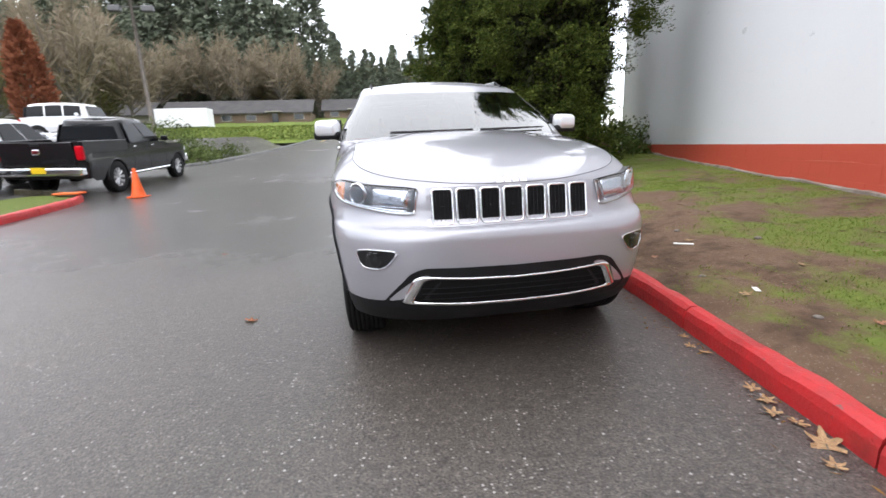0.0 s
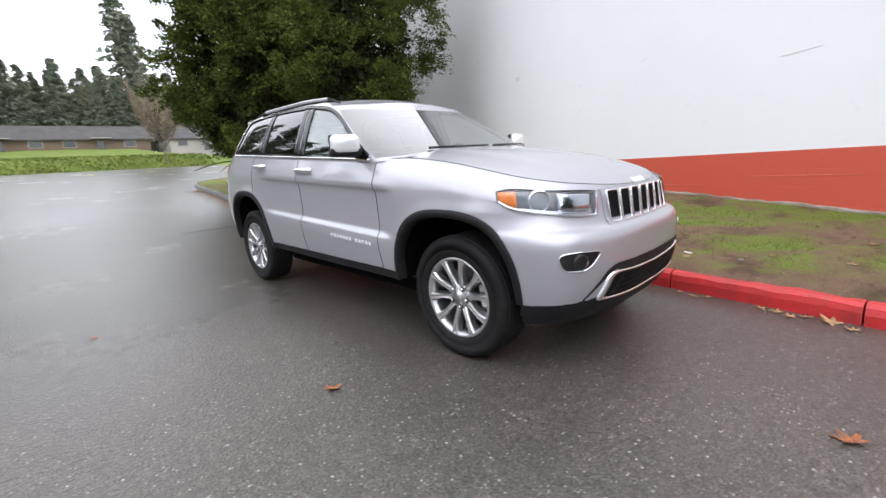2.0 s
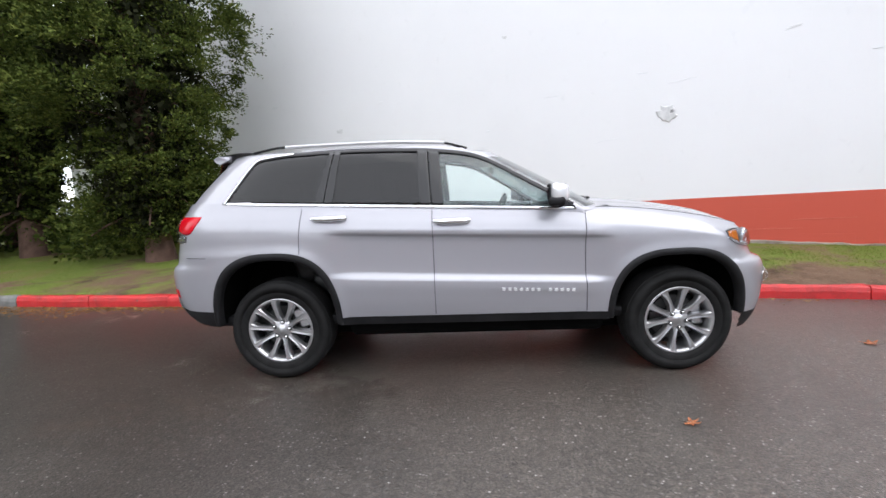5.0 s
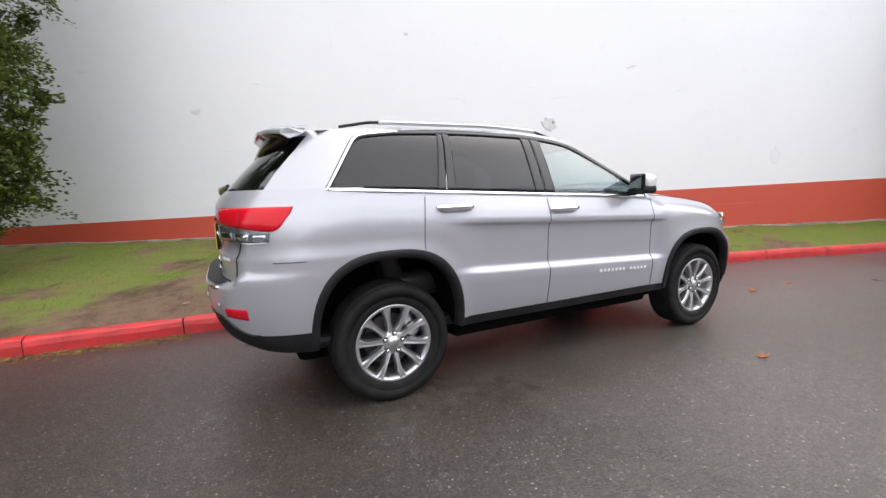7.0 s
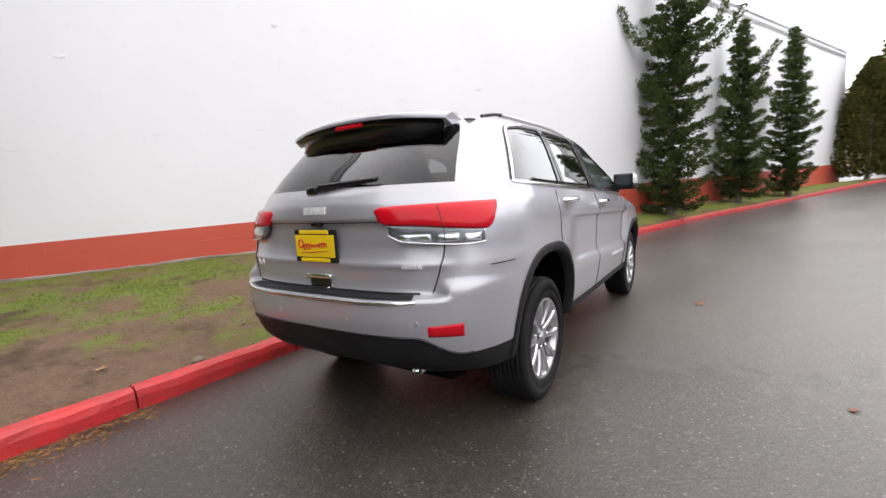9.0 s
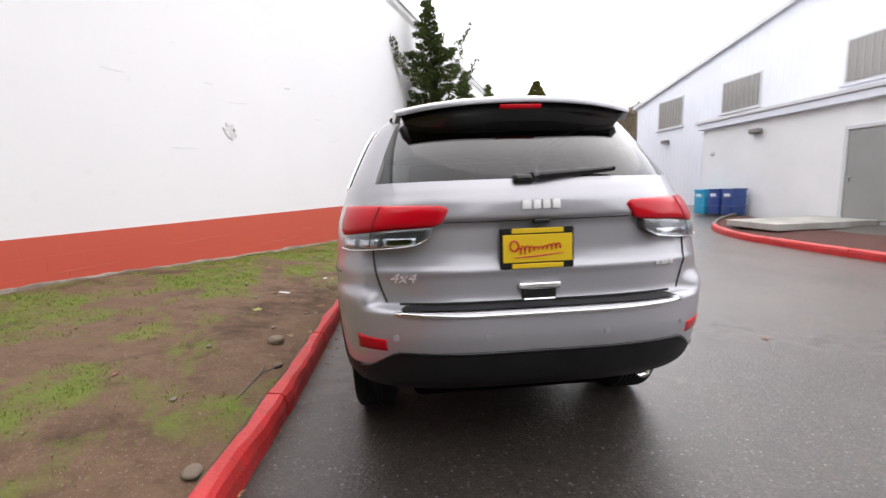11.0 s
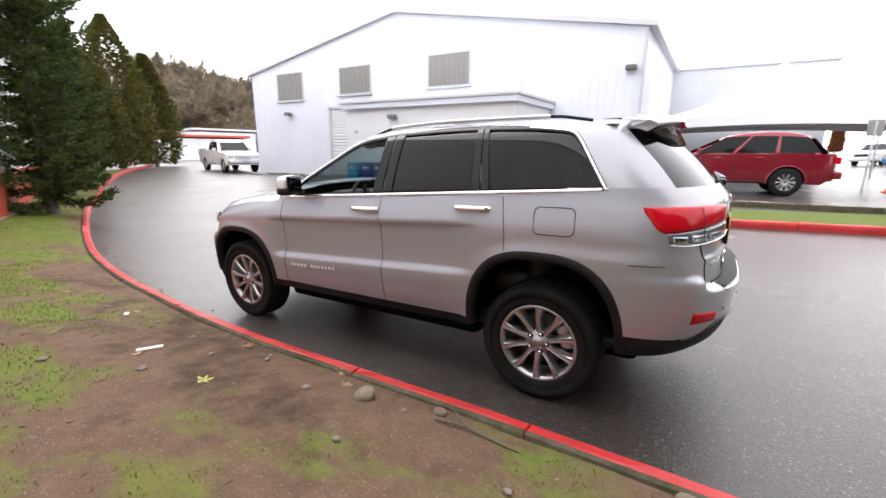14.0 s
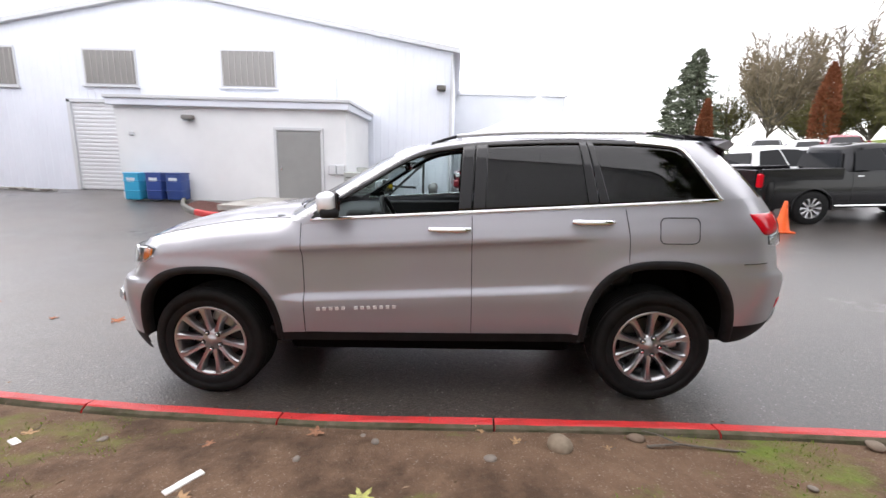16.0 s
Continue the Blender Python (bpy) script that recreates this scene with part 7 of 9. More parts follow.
def build_shop():
    w = BY1 - BY0
    my = (BY0 + BY1) / 2
    root = thing("metal_building", Matrix.Translation((BX, my, 0)) @ Matrix.Rotation(math.pi / 2, 4, "Z"), "pale blue-white metal building with a low gable", "building")
    v, f = ribbed_wall(w, -0.5, EAVE, RIDGE)
    mesh_object("front_wall", v, f, SIDING, root, "ribbed pale blue-white metal siding")
    deep = 10.2
    gv = [(-w / 2, 0.02, -0.5), (w / 2, 0.02, -0.5), (w / 2, 0.02, EAVE), (0, 0.02, RIDGE), (-w / 2, 0.02, EAVE)]
    bv = [(x, deep, z) for x, y, z in gv]
    mesh_object("wall", gv + bv, [(0, 1, 2, 3, 4), (9, 8, 7, 6, 5), (1, 6, 7, 2), (0, 4, 9, 5)], SIDING, root)
    o = 0.25
    rv = []
    for y in (-0.18, deep):
        rv += [(-w / 2 - o, y, EAVE - 0.04), (0, y, RIDGE + 0.08), (w / 2 + o, y, EAVE - 0.04), (-w / 2 - o, y, EAVE - 0.22), (0, y, RIDGE - 0.10), (w / 2 + o, y, EAVE - 0.22)]
    rf = [(0, 1, 7, 6), (1, 2, 8, 7), (3, 9, 10, 4), (4, 10, 11, 5), (0, 3, 4, 1), (1, 4, 5, 2), (2, 5, 11, 8), (0, 6, 9, 3), (6, 7, 10, 9), (7, 8, 11, 10)]
    mesh_object("roof", rv, rf, TRIM, root, "pale metal roof and rake trim")
    def to_local(y):
        return y - my
    for y0, y1, z0, z1 in ((-19.1, -17.0, 4.02, 5.52), (-14.35, -12.25, 4.12, 5.48), (-9.0, -6.85, 4.15, 5.55)):
        cx, cw = to_local((y0 + y1) / 2), y1 - y0
        win = part("window", box_bm((cw, 0.10, z1 - z0), (cx, 0.0, (z0 + z1) / 2), 0.01, 1), TRIM, root, "window in a white frame")
        part("pane", box_bm((cw - 0.16, 0.04, z1 - z0 - 0.16), (cx + 0.02, -0.055, (z0 + z1) / 2)), PANE_GREY, win, "grey pane with blinds")
        for k in range(9):
            part("blind_slat", box_bm((0.035, 0.012, z1 - z0 - 0.2), (cx - cw / 2 + 0.14 + k * (cw - 0.28) / 8, -0.08, (z0 + z1) / 2)), BLIND, win)
        part("sill", box_bm((cw + 0.14, 0.12, 0.06), (cx, -0.06, z0 - 0.02), 0.01, 1), TRIM, win)
    cx = to_local(-13.95)
    door = part("roller_door", box_bm((2.05, 0.06, 3.35), (cx, -0.02, 1.80)), material("roller_white", (0.66, 0.67, 0.69), 0.5), root, "white ribbed roller door")
    for k in range(22):
        part("slat", box_bm((2.05, 0.035, 0.11), (cx, -0.06, 0.20 + k * 0.152), 0.015, 1), door.data.materials[0], door)
    for dx in (-1.1, 1.1):
        part("door_jamb", box_bm((0.14, 0.16, 3.5), (cx + dx, -0.06, 1.85), 0.01, 1), TRIM, root, "grey door jamb")
    part("door_head", box_bm((2.34, 0.16, 0.14), (cx, -0.06, 3.55), 0.01, 1), TRIM, root)
    for y, z in ((-18.2, 3.35), (-0.55, 4.3)):
        lamp = part("wall_lamp", box_bm((0.34, 0.30, 0.16), (to_local(y), -0.17, z), 0.03, 2), material("lamp_bronze", (0.12, 0.11, 0.10), 0.5), root, "dark wall lamp")
        part("lamp_glass", box_bm((0.26, 0.22, 0.04), (to_local(y), -0.18, z - 0.09), 0.01, 1), CLEAR_LENS, lamp)
    mesh_object("vent_pipe", *tube([(to_local(-4.6), -0.08, 3.6), (to_local(-4.6), -0.08, 4.6)], 0.05, 8), SIDING, root)
    mesh_object("down_pipe", *tube([(w / 2 - 0.05, -0.06, 5.5), (w / 2 - 0.05, -0.06, 0.1)], 0.05, 8), TRIM, root)
    return root


PANE_GREY = material("window_grey", (0.22, 0.21, 0.20), 0.15)
BLIND = material("blind_grey", (0.30, 0.29, 0.27), 0.7)
build_shop()

AX0, AX1, AY0, AY1, ATOP = -10.1, -13.5, -10.6, -3.32, 3.15


def build_annex():
    cx, cy, z0 = (AX0 + AX1) / 2, (AY0 + AY1) / 2, 0.0
    root = thing("annex_building", Matrix.Translation((cx, cy, 0)), "low white flat-roofed annex with a grey steel door", "building")
    lx, ly = AX0 - AX1, AY1 - AY0
    part("wall", box_bm((lx, ly, ATOP + 0.3), (0, 0, (ATOP - 0.3) / 2), 0.01, 1), ANNEX, root)
    part("roof", box_bm((lx + 0.35, ly + 0.35, 0.10), (0.05, 0, ATOP + 0.14), 0.01, 1), TRIM, root)
    part("fascia", box_bm((lx + 0.25, ly + 0.25, 0.20), (0.05, 0, ATOP - 0.01), 0.01, 1), SIDING, root, "pale fascia band")
    d = part("door", box_bm((0.07, 1.36, 2.10), (lx / 2 + 0.01, -4.80 - cy, 0.28 + 1.05), 0.008, 1), DOOR_GREY, root, "grey steel door")
    part("door_handle", box_bm((0.08, 0.04, 0.12), (lx / 2 + 0.07, -5.35 - cy, 1.25), 0.01, 1), CHROME, d)
    for dy in (-0.73, 0.73):
        part("door_frame", box_bm((0.10, 0.09, 2.16), (lx / 2 + 0.02, -4.80 - cy + dy, 0.28 + 1.06), 0.008, 1), TRIM, root)
    part("door_lintel", box_bm((0.10, 1.55, 0.09), (lx / 2 + 0.02, -4.80 - cy, 2.45), 0.008, 1), TRIM, root)
    lamp = part("wall_lamp", box_bm((0.22, 0.34, 0.14), (lx / 2 + 0.12, -8.2 - cy, 2.72), 0.04, 2), material("lamp_grey", (0.20, 0.19, 0.18), 0.5), root, "dark wall lamp")
    part("lamp_glass", box_bm((0.16, 0.26, 0.05), (lx / 2 + 0.13, -8.2 - cy, 2.63), 0.01, 1), CLEAR_LENS, lamp)
    part("vent", box_bm((0.06, 0.16, 0.10), (lx / 2 + 0.02, -10.1 - cy, 2.2), 0.01, 1), TRIM, root)
    for k in range(2):
        part("meter_box", box_bm((0.12, 0.22, 0.30), (lx / 2 + 0.06, -3.75 - cy + k * 0.26, 1.25), 0.015, 1), TRIM, root, "grey meter box")


build_annex()

# bark bed and kerb before the annex, lawn strip of the island
def flat_patch(name, line, far, mat, label, category, lift=0.10, crown=0.05):
    a = smooth_line(line, 0.4)
    rows = []
    for x, y in a:
        row = []
        for t in np.linspace(0, 1, 12):
            px, py = x + (far(y) - x) * t, y
            row.append((px, py, float(road_z(x, y)) + lift + crown * math.sin(math.pi * min(1, t * 1.2)) + 0.012 * bumpy(px, py, 2.0)))
        rows.append(row)
    v, f = grid(np.array(rows))
    return tagged(mesh_object(name, v, f, mat, smooth=True), label, category, kind="structure")


inner = [(x - 0.14, y) for x, y in ISLAND if -1.6 <= y <= 7.0]
LAWN = mottled("wet_lawn", (0.075, 0.120, 0.018), (0.14, 0.165, 0.035), 14, 0.85, 40, 0.9, 0.03, spec=0.25)
flat_patch("lawn_island", inner, lambda y: -9.3, LAWN, "strip of short wet grass inside the kerb", "lawn")
inner2 = [(x - 0.14, y) for x, y in ISLAND if -7.7 <= y <= -1.2]
flat_patch("bark_bed", inner2, lambda y: -10.0, BARK_BED, "red-brown bark bed before the annex", "bark bed", 0.09, 0.08)
part_pad = thing("concrete_pad", Matrix.Translation((-8.9, -5.4, 0.16)), "pale concrete path from the kerb to the steel door", "path", kind="structure")
part("slab", box_bm((2.6, 1.5, 0.16), (0, 0, 0.08), 0.015, 1), CONCRETE, part_pad)
build_kerb("kerb_lot", [(-9.25, 6.6), (-9.3, 3.0), (-9.35, 0.0), (-9.4, -1.5)], lambda p: CONCRETE, "grey concrete kerb along the parking lot", seed=40, height=0.12)


def bin_tub(at, colour, label):
    root = thing("plastic_drum", Matrix.Translation(at), label, "drum", "drums by the wall")
    m = material("drum_plastic", colour, 0.4)
    h = 0.80
    bm = box_bm((0.48, 0.48, h), (0, 0, h / 2), 0.05, 3)
    part("body", bm, m, root, "", True)
    for z in (0.28, 0.58):
        part("hoop", box_bm((0.505, 0.505, 0.04), (0, 0, z), 0.018, 2), m, root)
    part("lid", box_bm((0.50, 0.50, 0.05), (0, 0, h + 0.005), 0.015, 2), m, root)
    part("marking", box_bm((0.012, 0.26, 0.12), (0.242, 0, 0.62), 0.003, 1), material("marking_white", (0.6, 0.65, 0.7), 0.6), root, "pale printed marking")


bin_tub((-9.72, -9.85, 0.17), (0.03, 0.33, 0.55), "light blue plastic drum by the annex wall")
bin_tub((-9.72, -9.15, 0.19), (0.025, 0.06, 0.24), "dark blue plastic drum by the annex wall")
bin_tub((-9.68, -8.50, 0.20), (0.025, 0.06, 0.22), "dark blue plastic drum by the annex wall")


def ac_unit(at, sx, sy, h, label, fan=False):
    root = thing("air_unit", Matrix.Translation(at), label, "air conditioner", "machines beside the annex")
    m = mottled("machine_grey", (0.42, 0.44, 0.42), (0.36, 0.38, 0.36), 2, 0.5, 30, 0.1, 0.003)
    part("cabinet", box_bm((sx, sy, h), (0, 0, h / 2 + 0.06), 0.02, 2), m, root)
    part("base", box_bm((sx + 0.1, sy + 0.1, 0.08), (0, 0, 0.02), 0.01, 1), CONCRETE, root)
    for k in range(8):
        part("louvre", box_bm((0.02, sy * 0.85, 0.03), (sx / 2 + 0.004, 0, 0.2 + k * (h - 0.2) / 8), 0.004, 1), DARK_METAL, root)
        part("louvre", box_bm((sx * 0.42, 0.02, 0.03), (-sx * 0.2, sy / 2 + 0.004, 0.2 + k * (h - 0.2) / 8), 0.004, 1), DARK_METAL, root)
    if fan:
        v, f = lathe([(0, 0.18), (0.16, 0.18), (0.16, 0.15), (0.02, 0.14)], 20)
        t = Matrix.Translation((0, 0, h + 0.05)) @ Matrix.Rotation(-math.pi / 2, 4, "Y")
        mesh_object("fan_ring", [t @ Vector(q) for q in v], f, m, root)


ac_unit((-9.75, -2.75, 0.24), 1.0, 0.9, 0.90, "grey air conditioning cabinet on a pad", True)
ac_unit((-10.9, -2.80, 0.25), 1.1, 0.9, 0.85, "grey air conditioning cabinet on a pad", True)
ac_unit((-12.0, -2.80, 0.25), 0.9, 0.8, 0.78, "grey air conditioning cabinet on a pad")
rack = thing("steel_rack", Matrix.Translation((-12.9, -2.0, 0.26)), "black steel frame standing by the wall", "rack")
BLACK_STEEL = material("black_steel", (0.02, 0.02, 0.02), 0.5)
for pts in ([(-0.6, -0.5, 0), (0.3, 0.9, 1.25)], [(-0.9, -0.8, 1.25), (0.3, 0.9, 1.25)], [(-0.9, -0.8, 1.1), (0.2, 0.8, 1.1)], [(-0.9, -0.8, 0.0), (-0.9, -0.8, 1.25)], [(-0.6, -0.5, 0.35), (0.1, 0.6, 0.35)], [(0.3, 0.9, 0.0), (0.3, 0.9, 1.25)]):
    mesh_object("bar", *tube(pts, 0.045, 6), BLACK_STEEL, rack)
tank = thing("steel_tank", Matrix.Translation((-12.9, -0.75, 0.27)), "small grey pump on a low stand", "pump")
mesh_object("vessel", *[(np.asarray(q), w) for q, w in [lathe([(-0.3, 0.02), (-0.28, 0.18), (0.28, 0.18), (0.3, 0.02)], 16)]][0], mottled("pump_grey", (0.3, 0.3, 0.3), (0.22, 0.22, 0.22), 4), tank, "", True).location = (0, 0, 0.36)
for x in (-0.2, 0.2):
    part("leg", box_bm((0.06, 0.3, 0.22), (x, 0, 0.10), 0.01, 1), BLACK_STEEL, tank)

# rubble and timber along the building's foot
g = np.random.default_rng(91)
for n in range(10):
    y = -15.2 - n * 0.55 + g.uniform(-0.2, 0.2)
    x = -12.7 + g.uniform(-0.3, 0.5)
    p = thing("scrap_timber", Matrix.Translation((x, y, float(road_z(x, y)) + 0.02)) @ Matrix.Rotation(g.uniform(1.2, 1.9), 4, "Z"), "weathered scrap board lying at the building's foot", "board", "scrap boards")
    part("board", box_bm((g.uniform(0.5, 1.3), 0.16, 0.07), (0, 0, 0.05), 0.008, 1), GREY_BARK if n % 2 else CONCRETE, p)

# second building, tent, and the far end of the drive
b2 = thing("rear_building", Matrix.Translation((-27.5, 3.1, 0)), "plain grey flat-roofed building behind the tent", "building")
part("wall", box_bm((7, 6.9, 5.9), (0, 0, 2.7), 0.02, 1), mottled("pale_grey_wall", (0.55, 0.57, 0.60), (0.50, 0.52, 0.55), 0.5, 0.7, 20, 0.1, 0.01), b2)
part("parapet", box_bm((7.2, 7.1, 0.25), (0, 0, 5.75), 0.02, 1), TRIM, b2)


def build_tent():
    root = thing("canopy_tent", Matrix.Translation((-19.8, 4.2, 0.33)), "white peaked canopy tent on slim poles", "tent")
    m = mottled("tent_fabric", (0.82, 0.82, 0.83), (0.76, 0.76, 0.78), 0.6, 0.6, 5, 0.3, 0.02)
    hx, hy, eave, peak = 3.2, 4.0, 2.45, 4.75
    rows = []
    for t in np.linspace(0, 1, 14):
        k = 1 - t
        z = eave + (peak - eave) * (0.55 * t + 0.45 * t ** 2.6)
        ring = []
        for sx, sy in ((1, 1), (0.33, 1), (-0.33, 1), (-1, 1), (-1, 0.33), (-1, -0.33), (-1, -1), (-0.33, -1), (0.33, -1), (1, -1), (1, -0.33), (1, 0.33)):
            sag = 0.10 * (1 - max(abs(sx), abs(sy)) * min(abs(sx), abs(sy))) * k
            ring.append((sx * hx * k, sy * hy * k, z - sag))
        rows.append(ring)
    v, f = grid(np.swapaxes(np.array(rows), 0, 1), close_u=True)
    mesh_object("canopy", v, f, m, root, "white fabric canopy")
    for a, b in (((1, 1), (1, -1)), ((1, -1), (-1, -1)), ((-1, -1), (-1, 1)), ((-1, 1), (1, 1))):
        p0, p1 = np.array((a[0] * hx, a[1] * hy)), np.array((b[0] * hx, b[1] * hy))
        t = np.linspace(0, 1, 20)[:, None]
        q = p0 * (1 - t) + p1 * t
        low = eave - 0.42 + 0.14 * np.abs(np.sin(t[:, 0] * math.pi))
        v, f = grid(np.stack([np.c_[q, np.full(20, eave)], np.c_[q * 1.004, low]], 0))
        mesh_object("valance", v, f, m, root)
    for sx in (1, -1):
        for sy in (1, -1):
            mesh_object("pole", *tube([(sx * hx, sy * hy, 0), (sx * hx, sy * hy, eave)], 0.04, 8), TRIM, root)


build_tent()


# ---- other vehicles ----
def plain_wheel(parent, at, side, radius, rim_mat):
    root = new("wheel")
    root.parent = parent
    root.matrix_local = Matrix.Translation(at) @ (Matrix.Identity(4) if side > 0 else Matrix.Rotation(math.pi, 4, "Z"))
    w, rim = 0.12, radius * 0.62
    mesh_object("tyre", *lathe([(-w, rim), (-w, radius - 0.03), (-w * 0.8, radius), (w * 0.8, radius), (w, radius - 0.03), (w * 0.95, rim)], 32), RUBBER, root, "black tyre", True)
    mesh_object("rim", *lathe([(w * 0.9, rim), (w * 0.85, rim - 0.02), (w * 0.2, rim - 0.03), (w * 0.1, 0.0001)], 28), DARK_METAL, root, "", True)
    v, f = rim_spokes(10, 0.03, rim - 0.01, 0.055)
    mesh_object("spokes", v + np.array((w * 0.62, 0, 0)), f, rim_mat, root, "bright spokes")
    return root


def vehicle(name, m, label, paint, L, W, H, wb, hood, belt, cab, front=0.9, radius=0.37, clear=0.32, panes=3, bed=None, nose=4.5, tail=5.0, bumper=None, glassmat=None, group="", droop=0.14, arch=0.07):
    """A parked vehicle, its nose to -y: body shell with arches, bonnet, cabin with its panes, lamps, bumpers and wheels."""
    root = thing(name, m, label, "truck" if bed else "car", group)
    y0 = -wb / 2 - front
    y1 = y0 + L
    hubs = (-wb / 2, wb / 2)
    hw = W / 2
    c0, c1, r0, r1 = cab
    gl = glassmat or DARK_GLASS

    def top(y):
        t = hood - droop * step(c0 - 0.7, y0 - 0.2, y) + (belt - hood) * step(c0 - 0.15, c0 + 0.25, y)
        if bed:
            t = t + (bed - belt) * step(c1 - 0.05, c1 + 0.1, y)
        return t

    def wide(z):
        return hw * curve(z, [(clear - 0.1, 0.93), (clear + 0.2, 0.985), (0.75, 1.0), (belt, 0.965), (belt + 0.3, 0.93)])
    ys = np.unique(np.r_[np.linspace(y0 + 0.5, y1 - 0.35, 70)])
    th = np.linspace(0, math.pi / 2, 12)
    cols = []
    rows = 26
    t = np.linspace(0, 1, rows)
    for a in th[:-1]:
        sx, cy = math.sin(a) ** (2 / nose), math.cos(a) ** (2 / nose)
        y = y0 + 0.5 - 0.5 * cy
        z = clear + 0.06 + (float(top(y)) - clear - 0.06) * t
        cols.append(np.stack([wide(z) * sx * (1 - 0.05 * cy), y + 0.08 * np.abs(t - 0.45) ** 2 * cy, z], 1))
    for y in ys:
        z = clear + (float(top(y)) - clear) * t
        cols.append(np.stack([wide(z), np.full(rows, y), z], 1))
    for a in th[::-1][1:]:
        sx, cy = math.sin(a) ** (2 / tail), math.cos(a) ** (2 / tail)
        y = y1 - 0.35 + 0.35 * cy
        z = clear + 0.1 + (float(top(y)) - clear - 0.1) * t
        cols.append(np.stack([wide(z) * sx, np.full(rows, y), z], 1))
    cols = np.array(cols)
    v, f = grid(cols)
    f = [q for q in f if min(math.hypot(v[list(q)][:, 1].mean() - h, v[list(q)][:, 2].mean() - radius) for h in hubs) > radius + 0.055]
    mesh_object("body", *join_vf((v, f), flip(v, f)), paint, root, "", True)
    rim = cols[:, -1]
    tt = np.linspace(-1, 1, 13)
    cap = np.array([np.stack([tt * x, np.full(13, y), z + 0.03 * (1 - tt ** 2) * (0 if bed and y > c1 else 1)], 1) for x, y, z in rim])
    if bed:
        keep = rim[:, 1] < c1 + 0.05
        cap = cap[keep]
    v, f = grid(cap)
    mesh_object("hood", v, f, paint, root, "", True)
    part("underbody", box_bm((W - 0.36, L - 0.7, max(0.3, belt - clear - 0.25)), (0, (y0 + y1) / 2, (clear + belt - 0.25) / 2 + 0.04), 0.05, 2), BLACK_PLASTIC, root, "dark underbody")
    # cabin
    n = 40
    cz = belt - 0.02
    prof = []
    for k in np.linspace(0, 1, 12):
        z = cz + (H - 0.04 - cz) * k
        w = hw * (0.95 - 0.20 * k ** 1.3)
        a, b = c0 + (r0 - c0) * k, c1 + (r1 - c1) * k
        ring = []
        for s in np.linspace(0, 2 * math.pi, n, endpoint=False):
            cs, sn = math.cos(s), math.sin(s)
            x = w * math.copysign(abs(cs) ** 0.38, cs)
            y = (a + b) / 2 + (b - a) / 2 * math.copysign(abs(sn) ** 0.38, sn)
            ring.append((x * (1 - 0.10 * k * abs(sn) ** 3), y, z - arch * k * ((y - (a + b) / 2) / ((b - a) / 2)) ** 2))
        prof.append(ring)
    last = np.array(prof[-1])
    for q, dz in ((0.93, 0.028), (0.6, 0.045), (0.01, 0.05)):
        c = last.mean(0)
        prof.append([(c[0] + (p[0] - c[0]) * q, c[1] + (p[1] - c[1]) * q, p[2] + dz) for p in last])
    v, f = grid(np.swapaxes(np.array(prof), 0, 1), close_u=True)
    mesh_object("cabin", v, f, paint, root, "", True)

    def cab_side(y, z):
        k = (z - cz) / (H - 0.04 - cz)
        return hw * (0.95 - 0.20 * np.clip(k, 0, 1) ** 1.3)
    zlo, zhi = belt + 0.04, H - 0.13
    for side in (1, -1):
        k = (zhi - cz) / (H - 0.04 - cz)
        for i in range(panes):
            a0, b0 = c0 + 0.30, c1 - 0.16
            a1, b1 = c0 + (r0 - c0) * k + 0.16, c1 + (r1 - c1) * k - 0.12
            u0, u1 = i / panes + 0.015, (i + 1) / panes - 0.015
            tz = np.linspace(0, 1, 5)
            z = zlo + (zhi - zlo) * tz
            ya, yb = a0 + (a1 - a0) * tz, b0 + (b1 - b0) * tz
            ua, ub = ya + (yb - ya) * u0, ya + (yb - ya) * u1
            yy = np.stack([ua + (ub - ua) * q for q in np.linspace(0, 1, 6)], 0)
            zz = np.broadcast_to(z, yy.shape) - arch * 0.9 * tz * ((yy - (a0 + b0) / 2) / ((b0 - a0) / 2)) ** 2
            x = cab_side(yy, zz)
            p = np.stack([side * (x + 0.010), yy, zz], -1)
            q = np.stack([side * (x - 0.02), yy, zz], -1)
            mesh_object("side_window", *slab(p, q), gl, root, "dark side window")
    for name_, e0, e1, sgn in (("windscreen", c0, r0, -1), ("back_window", c1, r1, 1)):
        x = np.linspace(-1, 1, 9)[:, None]
        k = np.linspace(0.20 if bed and sgn > 0 else 0.08, 0.80 if bed and sgn > 0 else 0.88, 5)[None]
        w = hw * (0.95 - 0.20 * k ** 1.3) * (0.80 if bed and sgn > 0 else 0.86)
        y = e0 + (e1 - e0) * k + 0 * x
        z = cz + (H - 0.04 - arch - cz) * k + 0 * x
        p = np.stack([x * w, y + sgn * 0.022, z], -1)
        q = np.stack([x * w, y - sgn * 0.01, z], -1)
        mesh_object(name_, *slab(p, q), gl, root, "dark glass")
    for side in (1, -1):
        # door gaps and the rocker strip
        for y in [c0 + 0.20] + [c0 + 0.30 + (c1 - 0.16 - c0 - 0.30) * i / panes for i in range(1, min(panes, 2) + 1)]:
            z = np.linspace(clear + 0.12, belt - 0.02, 8)
            if min(abs(y - h) for h in hubs) > radius + 0.07:
                mesh_object("door_gap", *tube(np.stack([side * (wide(z) + 0.001), np.full(8, y), z], 1), 0.006, 4), SEAM, root)
        z = clear + 0.05
        mesh_object("rocker_strip", *tube([(side * float(wide(z)), hubs[0] + radius + 0.12, z), (side * float(wide(z)), hubs[1] - radius - 0.12, z)], 0.025, 6), bumper or BLACK_PLASTIC, root)
